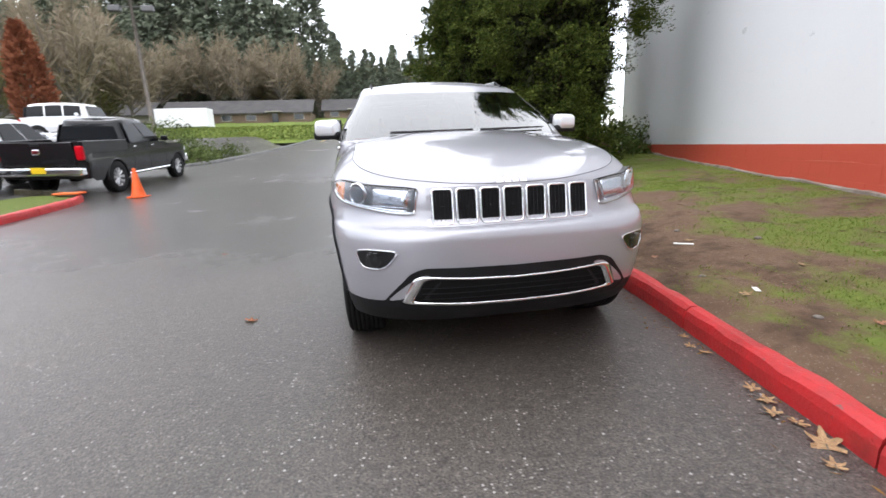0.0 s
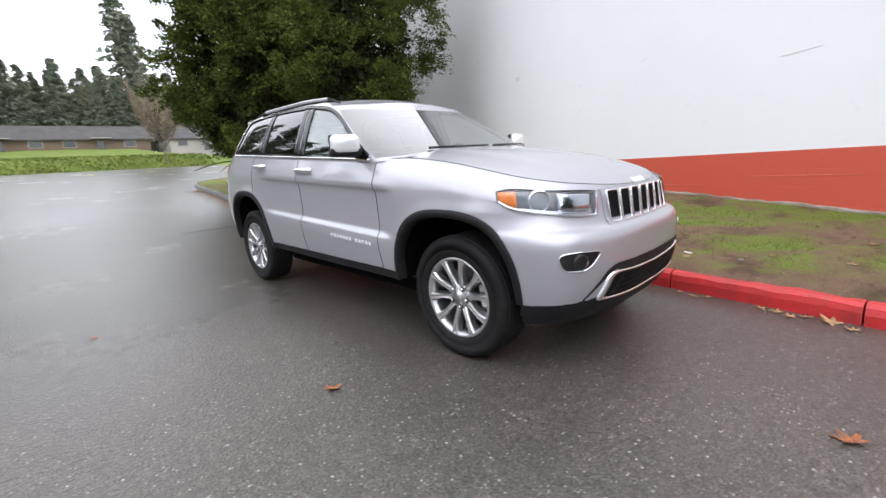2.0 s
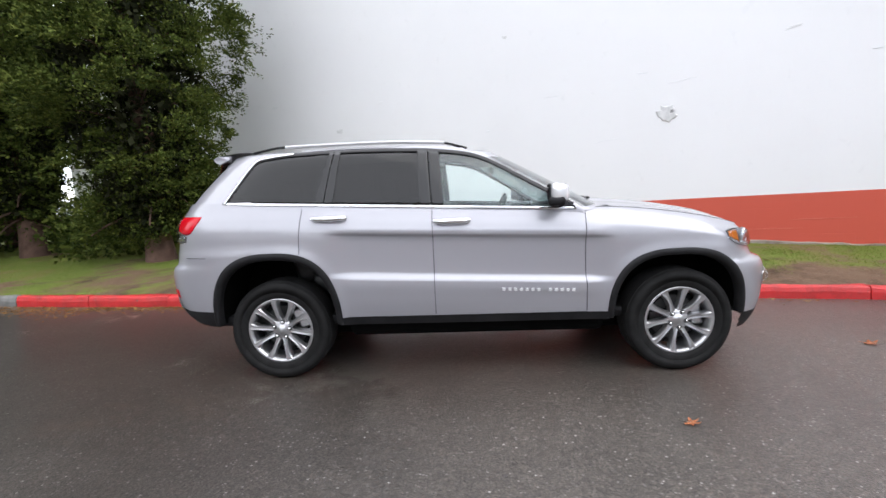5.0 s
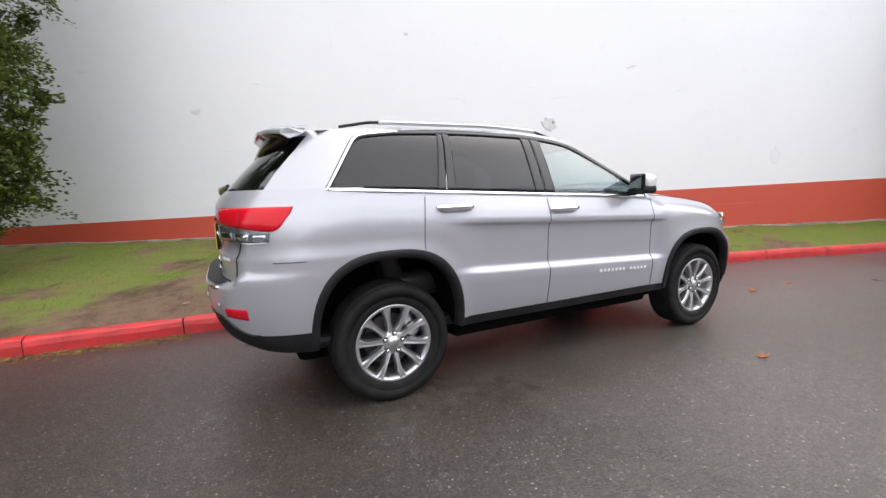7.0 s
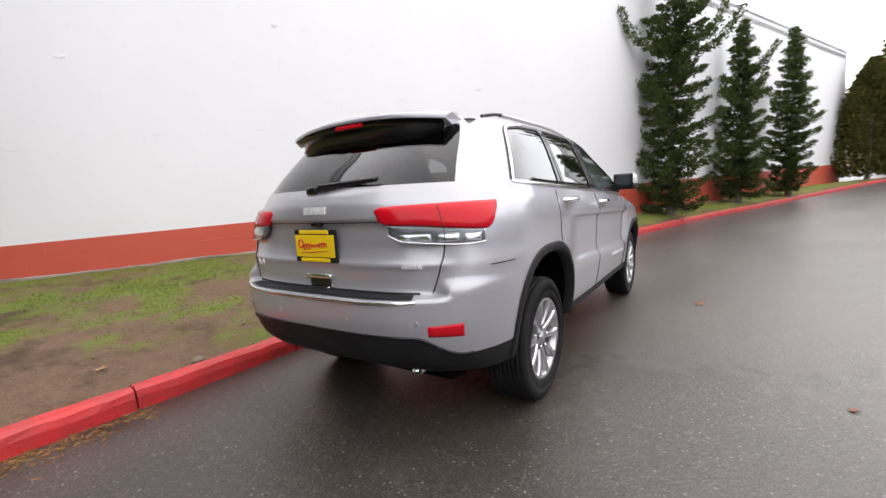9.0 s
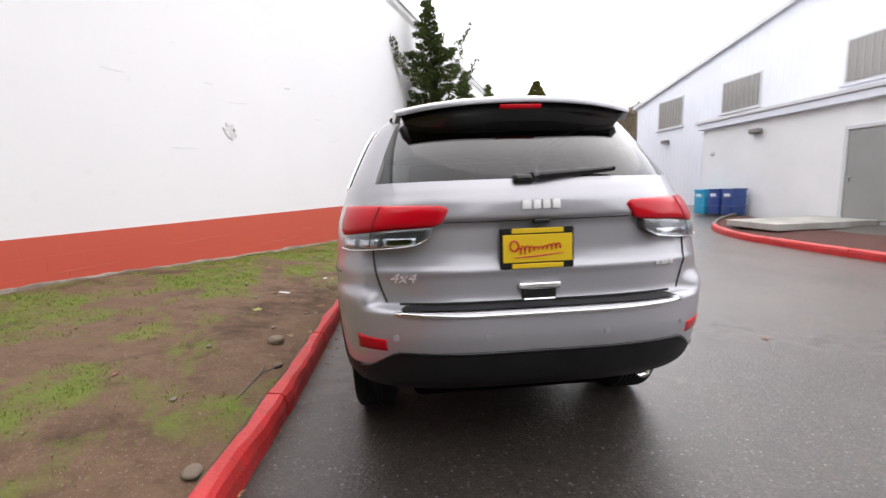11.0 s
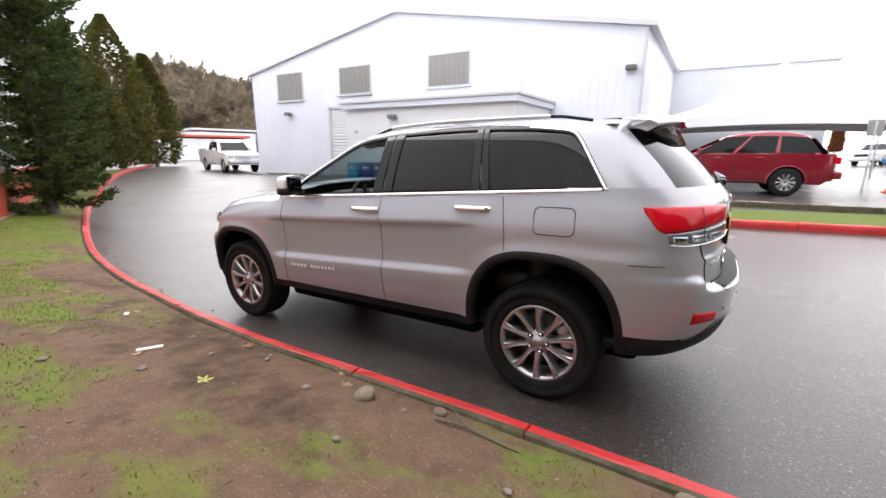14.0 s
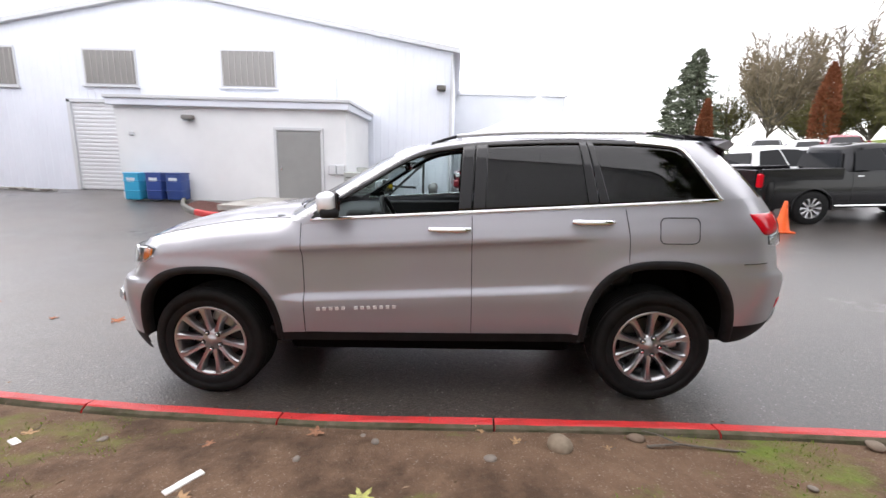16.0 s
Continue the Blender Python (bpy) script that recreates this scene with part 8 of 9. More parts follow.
        part("headlamp", box_bm((0.32, 0.14, 0.15), (side * (hw - 0.26), y0 + 0.10, hood - 0.22), 0.03, 2), HEADLAMP, root, "clear headlamp")
        th_ = 0.34 if bed else 0.18
        part("tail_lamp", box_bm((0.16, 0.14, th_), (side * (hw - 0.10), y1 - 0.06, belt - 0.16), 0.03, 2), RED_LENS, root, "red tail lamp")
        mir = part("door_mirror", box_bm((0.20, 0.09, 0.15), (side * (hw + 0.12), c0 + 0.42, belt + 0.10), 0.03, 2), paint, root)
        part("mirror_arm", box_bm((0.12, 0.05, 0.05), (side * (hw + 0.0), c0 + 0.42, belt + 0.06), 0.01, 1), BLACK_PLASTIC, mir)
        for i in range(2 if panes > 1 else 1):
            part("door_handle", box_bm((0.03, 0.16, 0.03), (side * (hw * 0.985), c0 + 0.95 + i * 1.0, belt - 0.10), 0.01, 1), bumper or paint, root)
        for h in hubs:
            plain_wheel(root, (side * (hw - 0.13), h, radius), side, radius, ALLOY)
            a = np.linspace(-0.1, math.pi + 0.1, 18)
            ring = [np.stack([np.full(18, side * (hw * 0.99 + o)), h + (radius + r) * np.cos(a), radius + (radius + r) * np.sin(a)], 1) for r, o in ((0.085, 0.0), (0.075, 0.014), (0.045, 0.014), (0.03, -0.06))]
            v, f = grid(np.array(ring))
            mesh_object("arch_lip", v, f, paint, root, "", True)
    part("grille", box_bm((W * 0.55, 0.08, 0.24), (0, y0 + 0.03, hood - 0.30), 0.02, 2), bumper or GLOSS_BLACK, root, "front grille")
    bmat = bumper or paint
    part("front_bumper", box_bm((W * 0.94, 0.20, 0.26), (0, y0 + 0.06, clear + 0.24), 0.06, 3), bmat, root)
    part("rear_bumper", box_bm((W * 0.94, 0.22, 0.20), (0, y1 - 0.02, clear + 0.26), 0.05, 3), bmat, root)
    part("plate", box_bm((0.30, 0.02, 0.15), (0, y1 + (0.10 if bed else 0.02), clear + (0.30 if bed else 0.62)), 0.004, 1), PLATE_YELLOW, root, "yellow dealer plate")
    if bed:
        for side in (1, -1):
            part("bed_wall", box_bm((0.10, y1 - c1 - 0.1, 0.50), (side * (hw * 0.93), (y1 + c1) / 2, bed - 0.24), 0.02, 2), paint, root)
        part("bed_floor", box_bm((W * 0.86, y1 - c1 - 0.1, 0.06), (0, (y1 + c1) / 2, bed - 0.48)), BLACK_PLASTIC, root)
        gate = part("tailgate", box_bm((W * 0.80, 0.08, 0.56), (0, y1 - 0.02, bed - 0.29), 0.025, 2), paint, root, "tailgate")
        part("gate_badge", box_bm((0.16, 0.02, 0.12), (0, y1 + 0.025, bed - 0.24), 0.02, 2), CHROME, gate, "plain bright badge")
        part("gate_handle", box_bm((0.20, 0.02, 0.06), (0, y1 + 0.025, bed - 0.08), 0.01, 1), BLACK_PLASTIC, gate)
    return root


def car_paint(name, c, metal=0.3, coat=0.8):
    return material(name, c, 0.25, metal, coat, spec=0.5 if coat > 0.5 else 0.2)


DARK_GLASS = material("dark_glass", (0.008, 0.009, 0.010), 0.05, spec=0.16)
HEADLAMP = material("headlamp_glass", (0.75, 0.77, 0.80), 0.12, 0.3)
GREY_PAINT, WHITE_PAINT, RED_PAINT = car_paint("graphite_paint", (0.010, 0.010, 0.011), 0.0, 0.30), car_paint("white_paint", (0.78, 0.78, 0.78), 0.0), car_paint("dark_red_paint", (0.22, 0.008, 0.020))
BLUE_PAINT, BLACK_PAINT, SILVER2 = car_paint("blue_paint", (0.02, 0.16, 0.42)), car_paint("black_paint", (0.009, 0.009, 0.010), 0.0, 0.35), car_paint("grey_silver_paint", (0.42, 0.43, 0.45))
TRUCK = dict(L=5.8, W=2.0, H=1.97, wb=3.57, hood=1.19, belt=1.28, cab=(-1.20, 1.08, -0.38, 0.98), radius=0.42, clear=0.42, panes=2, bed=1.39, bumper=CHROME, front=0.95)


def set_down(x, y, turn):
    """A pose on the paved ground, leaning with it."""
    e = 0.6
    dx = float(road_z(x + e, y) - road_z(x - e, y)) / (2 * e)
    dy = float(road_z(x, y + e) - road_z(x, y - e)) / (2 * e)
    up = Vector((-dx, -dy, 1)).normalized()
    return Matrix.Translation((x, y, float(road_z(x, y)))) @ Vector((0, 0, 1)).rotation_difference(up).to_matrix().to_4x4() @ Matrix.Rotation(radians(turn), 4, "Z")


vehicle("pickup_truck", set_down(-8.3, 10.75, 178), "dark grey crew cab pickup truck parked by an orange cone", GREY_PAINT, **TRUCK)
vehicle("pickup_truck", set_down(-11.2, 10.4, 180), "white crew cab pickup truck with a dark tailgate", WHITE_PAINT, **TRUCK)
vehicle("pickup_truck", set_down(-13.6, -24.3, 165), "white crew cab pickup truck parked beside the metal building", WHITE_PAINT, **TRUCK)
vehicle("red_suv", set_down(-12.95, 2.45, 4), "dark red sport utility car parked beyond the grass strip", RED_PAINT, L=5.08, W=1.92, H=1.80, wb=3.04, hood=1.10, belt=1.16, cab=(-1.10, 2.42, -0.05, 2.0), radius=0.39, clear=0.34, panes=3, front=0.92, nose=3.0, tail=3.6, droop=0.16, arch=0.10, glassmat=DARK_GLASS)
vehicle("jeep_wagon", set_down(-14.4, 20.6, 92), "white boxy four-door off-road wagon", WHITE_PAINT, L=4.4, W=1.86, H=1.85, wb=2.95, hood=1.14, belt=1.18, cab=(-0.75, 2.0, -0.55, 1.95), radius=0.40, clear=0.45, panes=3, front=0.75, nose=7, tail=8)
SEDAN = dict(L=4.7, W=1.82, H=1.46, wb=2.75, hood=0.92, belt=0.98, cab=(-0.95, 1.75, -0.05, 0.95), radius=0.33, clear=0.26, panes=2, front=0.95)
SUV = dict(L=4.6, W=1.85, H=1.70, wb=2.7, hood=1.05, belt=1.10, cab=(-0.95, 2.05, -0.15, 1.75), radius=0.36, clear=0.32, panes=3, front=0.92)
vehicle("sedan", set_down(-14.2, 15.4, 180), "silver sedan parked in the row", SILVER2, group="parked row", **SEDAN)
row = [(-36, 15.5, BLACK_PAINT, SUV, "black sport utility car in the far row"), (-38, 18.2, WHITE_PAINT, SUV, "white sport utility car in the far row"), (-40, 20.9, BLACK_PAINT, SEDAN, "black sedan in the far row"), (-33, 12.6, BLUE_PAINT, SUV, "bright blue sport utility car in the far row"), (-31, 15.4, RED_PAINT, SEDAN, "red sedan in the far row"), (-29, 18.2, WHITE_PAINT, SEDAN, "white sedan in the far row"),
       (-27, 21.0, SILVER2, SUV, "silver sport utility car in the far row"), (-42, 12.8, WHITE_PAINT, SUV, "white sport utility car in the far row"), (-24, 23.5, RED_PAINT, SUV, "red sport utility car in the far row"), (-21.5, 26.0, WHITE_PAINT, SEDAN, "white sedan in the far row"), (-44, 23.5, SILVER2, SUV, "silver sport utility car in the far row"), (-30, 26, WHITE_PAINT, SUV, "white sport utility car in the far row")]
for x, y, paint, spec, label in row:
    vehicle("parked_car", set_down(x, y, 55), label, paint, group="far row of parked cars", **spec)


def cone(at, h=0.71, label="orange traffic cone on wet asphalt"):
    root = thing("traffic_cone", Matrix.Translation(at), label, "traffic cone", "traffic cones")
    m = mottled("cone_orange", (0.85, 0.13, 0.015), (0.75, 0.10, 0.012), 8, 0.5, 40, 0.1, 0.002)
    v, f = lathe([(0.03, 0.165), (0.10, 0.145), (h * 0.5, 0.09), (h - 0.01, 0.032), (h, 0.028), (h, 0.0001)], 28)
    t = Matrix.Rotation(-math.pi / 2, 4, "Y")
    mesh_object("body", [t @ Vector(q) for q in v], f, m, root, "", True)
    part("base", box_bm((0.38, 0.38, 0.04), (0, 0, 0.02), 0.012, 2), m, root)


cone((-6.32, 7.5, float(road_z(-6.32, 7.5))))
cone((-14.8, 6.9, float(road_z(-14.8, 6.9))), 0.50, "dark red traffic cone by the tent")
LEANING = thing("knocked_cone", Matrix.Translation((-7.45, 6.9, float(road_z(-7.45, 6.9)) + 0.13)), "flat orange rubber mat on the island kerb", "mat")
part("mat", box_bm((0.55, 0.30, 0.05), (0, 0, 0.05), 0.02, 2), material("orange_rubber", (0.8, 0.16, 0.03), 0.5), LEANING)
sign = thing("post_sign", Matrix.Translation((-14.2, 6.1, 0.33)), "small sign on a slim post", "sign")
mesh_object("post", *tube([(0, 0, 0), (0, 0, 2.1)], 0.03, 8), TRIM, sign)
part("panel", box_bm((0.03, 0.36, 0.45), (0, 0, 1.9), 0.01, 1), DOOR_GREY, sign)

# planted bed and kerb at the end of the parked row
for n, (x, y, r, h) in enumerate(((-9.4, 20.0, 1.3, 1.1), (-8.6, 18.2, 1.0, 0.7), (-10.4, 22.2, 1.5, 1.2), (-8.4, 22.6, 1.1, 0.8), (-12.5, 24.5, 1.6, 1.2))):
    shrub((x, y, float(road_z(x, y)) - 0.02), r, h, 300 + n)
build_kerb("kerb_bed", [(-5.8, 40.0), (-6.4, 30.0), (-7.2, 22.0), (-7.9, 17.5), (-9.2, 15.6)][::-1], lambda p: KERB_GREY, "grey concrete kerb of a planted bed", seed=70)

# yellow bay line near the berm
line_m = mottled("yellow_road_paint", (0.55, 0.38, 0.06), (0.40, 0.30, 0.10), 3, 0.6, 40, 0.2, 0.003)
for x, y, ln in ((-4.6, 36.0, 3.0), (2.0, 38.0, 3.0), (6.0, 38.5, 3.0)):
    pts = np.array([[(x + dx, y + k, float(road_z(x + dx, y + k)) + 0.006) for k in np.linspace(0, ln, 8)] for dx in (-0.07, 0.07)])
    tagged(mesh_object("road_marking", *grid(pts), line_m), "worn yellow painted bay line", "road marking", kind="structure")

# brown wooded hill, sheds and more trees at the ends
def build_hill():
    xs, ys = np.linspace(-150, 10, 40), np.linspace(-200, -52, 36)
    rows = []
    for x in xs:
        rows.append([(x, y, -0.5 + 15 * float(step(-58, -105, y)) * float(step(8, -40, x)) + 3 * float(step(-60, -110, y)) * bumpy(x, y, 0.03)) for y in ys])
    v, f = grid(np.array(rows))
    m = mottled("winter_hillside", (0.15, 0.105, 0.07), (0.21, 0.155, 0.11), 0.12, 0.95, 1.5, 1.0, 0.4, spec=0.1)
    tagged(mesh_object("backdrop_hill", v, f, m, smooth=True), "brown winter hillside beyond the drive", "hill", kind="structure")


build_hill()
g = np.random.default_rng(33)
for n in range(64):
    x, y = g.uniform(-110, -18), g.uniform(-118, -66)
    z = -0.5 + 15 * float(step(-58, -105, y)) * float(step(8, -40, x)) - 0.5
    if n % 5 == 0:
        far_fir((x, y, z), g.uniform(6, 9), 400 + n)
    else:
        bare_tree((x, y, z - 1.5), g.uniform(4.5, 7), 4.5, 400 + n)
for n in range(70):
    x, y = g.uniform(-75, -14), g.uniform(-104, -64)
    z = -0.5 + 15 * float(step(-58, -105, y)) * float(step(8, -40, x)) - 0.8
    bare_tree((x, y, z - 1.0), g.uniform(6, 9), g.uniform(3.6, 5.0), 900 + n)
for x, y, w, d, h, roofm, label in ((-33, -58, 9, 6, 3.4, TRIM, "white shed with a pale roof"), (-26.5, -50, 9, 5, 2.4, RED_WALL, "low shed with a red roof")):
    s = thing("shed", Matrix.Translation((x, y, 0)), label, "shed")
    part("wall", box_bm((w, d, h + 0.5), (0, 0, (h - 0.5) / 2), 0.02, 1), ANNEX, s)
    part("roof", box_bm((w + 0.5, d + 0.5, 0.25), (0, 0, h + 0.1), 0.03, 1, Matrix.Rotation(radians(4), 4, "X")), roofm, s)
far_fir((-70.5, 37.0, 3.0), 15.5, 602, 1.7)
far_fir((-67.5, 36.5, 3.0), 16.5, 606, 1.35)
far_fir((-73.0, 35.5, 3.0), 11.5, 611, 1.6)
for n, (x, y, h) in enumerate(((-60, 34.5, 7.5), (-51, 43.5, 10.5), (-70, 22, 6), (-75, 16, 5))):
    column_tree("columnar_tree", (x, y, 3.6 if y > 30 else float(road_z(x, y)) - 0.2), h, h * 0.125, 610 + n, RUST, "column-shaped tree with rust brown winter leaves", "rust brown columnar trees", n=5500, leaf=0.30, low=0.8)
for n, (x, y, h, r) in enumerate(((-58, 42, 11, 5), (-52, 50, 12, 5), (-47, 56, 12, 5), (-40, 52, 11, 5), (-64, 46, 12, 5), (-44, 47, 10, 4), (-60, 52, 13, 6), (-56, 58, 13, 6), (-50, 61, 13, 6), (-68, 54, 13, 6), (-36, 60, 12, 5), (-74, 46, 12, 5), (-46, 66, 13, 6), (-40, 70, 13, 6), (-33, 54, 11, 5), (-55, 47, 9, 5))):
    bare_tree((x, y, 3.0), h * (1.0 if n % 2 else 1.5), r, 630 + n, WILLOW if n % 2 else BARE)
rise = [[(x, y, float(road_z(x, y)) - 0.1 + 2.0 * float(step(0, 6, (y - 28) - 0.25 * (x + 40)))) for y in np.linspace(27, 60, 20)] for x in np.linspace(-90, -26, 26)]
tagged(mesh_object("lawn_rise", *grid(np.array(rise)), LAWN, smooth=True), "grassy rise behind the parking lot", "grass bank", kind="structure")
lamp_post = thing("street_lamp", Matrix.Translation((-18.3, 37.0, float(road_z(-18.3, 37.0)))), "tall wooden pole with two lamp heads", "street lamp")
mesh_object("pole", *tube([(0, 0, -0.5), (0, 0, 11.5)], (0.16, 0.11), 10), GREY_BARK, lamp_post, "", True)
for s in (-1, 1):
    mesh_object("arm", *tube([(0, 0, 10.2), (s * 1.0, 0, 10.3)], 0.05, 6), DARK_METAL, lamp_post)
    part("lamp_head", box_bm((0.9, 0.5, 0.5), (s * 1.2, 0, 10.1), 0.1, 2), DARK_METAL, lamp_post, "dark lamp head")


# ---- small things on the ground and the wall ----
def scatter_grass():
    """Blades on the grassy patches of the bank, thick where the turf is whole."""
    g = np.random.default_rng(5)
    nu, nv = BANK.shape[:2]
    cs, ds = [], []
    for i in range(nu - 1):
        y = BANK[i, 0, 1]
        if y > 19 or y < -14:
            continue
        for j in range(nv - 1):
            w = (j + 0.5) / (nv - 1)
            p = (BANK[i, j] + BANK[i + 1, j + 1]) / 2
            k = grassiness(p[0], p[1], w)
            if k < 0.38:
                continue
            size = np.linalg.norm(BANK[i, j] - BANK[i, j + 1]) * np.linalg.norm(BANK[i, j] - BANK[i + 1, j])
            near = 1.0 if -5 < y < 4 else 0.25
            n = int(size * 3600 * min(1.0, max(k - 0.38, 0) * 1.9) * near + g.uniform())
            if n <= 0:
                continue
            u, t = g.uniform(size=(n, 1)), g.uniform(size=(n, 1))
            q = BANK[i, j] * (1 - u) * (1 - t) + BANK[i + 1, j] * u * (1 - t) + BANK[i, j + 1] * (1 - u) * t + BANK[i + 1, j + 1] * u * t
            cs.append(q)
            ds.append(g.normal(size=(n, 3)) * (0.55, 0.55, 0.15) + (0, 0, 1))
    c, d = np.concatenate(cs), np.concatenate(ds)
    v, f = leaf_cloud(c - (0, 0, 0.005), d, 0.023, 0.0040, 6, 0.5)
    m = foliage_mat("grass_blades", (0.095, 0.145, 0.018), (0.155, 0.210, 0.032), (0.24, 0.22, 0.070), 1.3)
    tagged(fast_mesh("grass", v, f, m), "short patchy wet grass on the bank", "grass", kind="stuff")


scatter_grass()


def scatter_litter(name, n, spot, length, width, mat, label, seed):
    g = np.random.default_rng(seed)
    c = np.array([spot(g) for _ in range(n)])
    d = g.normal(size=(n, 3)) * (1, 1, 0.08)
    v, f = leaf_cloud(c, d, length, width, seed, 0.1)
    tagged(fast_mesh(name, v, f, mat), label, "litter", kind="stuff")


LINE = smooth_line(KERB, 0.1)


def gutter(g):
    i = int(g.integers(len(LINE)))
    while not (2.7 < LINE[i][1] < 17 or (g.uniform() < 0.04 and -8 < LINE[i][1] < 2)):
        i = int(g.integers(len(LINE)))
    x, y = LINE[i]
    x, y = x + g.uniform(-0.05, 0.05), y + g.uniform(-0.06, 0.06)
    x -= 0.02 + abs(g.normal()) * (0.22 if y > 5 else 0.10)
    return x, y, float(road_z(x, y)) + 0.006


scatter_litter("needle_litter", 6500, gutter, 0.05, 0.006, foliage_mat("brown_needles", (0.20, 0.105, 0.035), (0.27, 0.15, 0.05), (0.34, 0.2, 0.08), 3.0), "brown fallen needles along the gutter", 8)


def bare_earth(g):
    while True:
        i, j = int(g.integers(len(BANK) - 1)), int(g.integers(0, 40))
        p = BANK[i, j]
        if -7 < p[1] < 5:
            return p[0] + g.uniform(-0.08, 0.08), p[1] + g.uniform(-0.08, 0.08), p[2] + 0.004


scatter_litter("twig_litter", 650, bare_earth, 0.045, 0.006, foliage_mat("twig_brown", (0.10, 0.065, 0.04), (0.16, 0.11, 0.07), (0.30, 0.22, 0.15), 3.0), "bits of twig and dead leaf on the earth", 9)


def stone(at, r, squash, colour, seed, label="smooth grey-brown stone on the bare earth"):
    bm = bmesh.new()
    bmesh.ops.create_icosphere(bm, subdivisions=3, radius=r)
    for v in bm.verts:
        k = 1 + 0.18 * noise.noise(v.co * (0.9 / r) + Vector((seed, 0, 0)))
        v.co = Vector((v.co.x * 1.25, v.co.y, v.co.z * squash)) * k
    root = thing("stone", Matrix.Translation((at[0], at[1], bank_height(*at) + r * squash * 0.55)) @ Matrix.Rotation(seed, 4, "Z"), label, "stone", "stones on the bank")
    part("pebble", bm, mottled("stone_grey", colour, tuple(c * 0.7 for c in colour), 20, 0.8, 90, 0.3, 0.003), root, "", True)


stone((1.63, 0.70), 0.058, 0.72, (0.24, 0.19, 0.135), 0.3)
stone((1.50, 1.13), 0.034, 0.6, (0.19, 0.14, 0.10), 1.3)
stone((1.52, 2.32), 0.040, 0.5, (0.20, 0.155, 0.115), 2.3)
for n, (x, y) in enumerate(((1.52, -0.30), (1.60, -0.22), (1.75, 0.35), (2.05, 0.9), (1.65, -1.6), (2.2, -0.6), (1.9, 1.7), (1.7, -2.4), (2.5, -1.2), (1.8, -0.55))):
    stone((x, y), 0.016 + 0.004 * (n % 3), 0.6, (0.22, 0.19, 0.16), n * 0.7, "small pebble on the bare earth")


def leaf(at, size, colour, seed, z=None, label="fallen brown maple leaf", turn=None):
    """A dry lobed leaf, curled at its edges, with a stalk."""
    g = np.random.default_rng(seed)
    lobes = []
    for k in range(5):
        a = radians(-120 + k * 60)
        lobes += [(a - 0.42, 0.42), (a - 0.16, 0.74), (a, 1.0 - 0.12 * abs(k - 2)), (a + 0.16, 0.74), (a + 0.42, 0.42)]
    ring = [(math.sin(a) * r * size, math.cos(a) * r * size, size * (0.30 * r * r * g.uniform(0.1, 1.1))) for a, r in lobes]
    mid = [(x * 0.5, y * 0.5, z_ * 0.15) for x, y, z_ in ring]
    v = [(0, 0, 0.004)] + mid + ring
    n = len(ring)
    f = [(0, 1 + i, 1 + (i + 1) % n) for i in range(n)] + [(1 + i, 1 + n + i, 1 + n + (i + 1) % n, 1 + (i + 1) % n) for i in range(n)]
    zz = (bank_height(*at) if z is None else z) + 0.006
    root = thing("fallen_leaf", Matrix.Translation((at[0], at[1], zz)) @ Matrix.Rotation(g.uniform(0, 6.28), 4, "Z") @ Matrix.Rotation(g.uniform(-0.25, 0.25), 4, "X"), label, "leaf", "fallen leaves")
    mesh_object("blade", v, f, mottled("dry_leaf", colour, tuple(c * 0.6 for c in colour), 40, 0.7, 120, 0.3, 0.002), root)
    mesh_object("stalk", *tube([(0, 0, 0.004), (0, -size * 0.7, 0.003), (0.01, -size * 1.1, 0.012)], 0.0018, 4), GREY_BARK, root)


TAN = (0.42, 0.26, 0.13)
for n, (x, y, s) in enumerate(((1.51, -0.55, 0.060), (1.57, 0.50, 0.045), (1.43, 0.33, 0.05), (1.66, -1.05, 0.04), (1.62, -2.0, 0.05), (2.0, -2.1, 0.05), (1.85, -2.6, 0.05), (2.25, -1.8, 0.045), (1.75, -3.1, 0.05), (2.3, -3.2, 0.05), (1.95, -4.0, 0.05), (2.1, -0.9, 0.05), (2.6, -2.4, 0.05), (1.6, 0.95, 0.03), (3.0, 0.4, 0.05), (2.4, 1.4, 0.05), (1.9, 2.8, 0.05), (3.2, -1.6, 0.05))):
    leaf((x, y), s, TAN if n % 3 else (0.36, 0.17, 0.09), 20 + n)
for n, (x, y, s) in enumerate(((1.00, -3.05, 0.085), (0.92, -3.15, 0.05), (1.03, -2.75, 0.055), (1.05, -2.66, 0.05), (0.98, -2.84, 0.05), (1.10, -2.30, 0.045), (1.07, -2.22, 0.04), (0.97, -3.4, 0.05), (0.85, -3.7, 0.05), (0.70, -4.4, 0.05), (1.02, -2.92, 0.05), (1.12, -2.1, 0.04), (1.36, 2.30, 0.05), (0.90, -3.55, 0.04))):
    leaf((x, y), s, TAN, 60 + n, float(road_z(x, y)), "fallen tan leaf in the gutter")
for n, (x, y, s) in enumerate(((-0.45, -3.2, 0.085), (-1.60, -1.18, 0.06), (-0.95, -5.0, 0.05), (-2.4, 0.9, 0.035), (-0.48, -3.9, 0.05))):
    leaf((x, y), s, (0.38, 0.13, 0.05), 90 + n, float(road_z(x, y)), "orange-brown leaf lying on the wet asphalt")
leaf((2.06, -0.19), 0.065, (0.46, 0.46, 0.14), 130, None, "pale yellow leaf on the bare earth")
paper = thing("paper_strip", Matrix.Translation((2.00, -0.95, bank_height(2.00, -0.95) + 0.012)) @ Matrix.Rotation(2.6, 4, "Z"), "folded strip of white paper on the earth", "paper")
part("sheet", box_bm((0.16, 0.036, 0.010), (0, 0, 0), 0.003, 1), material("litter_paper", (0.75, 0.74, 0.72), 0.8), paper)
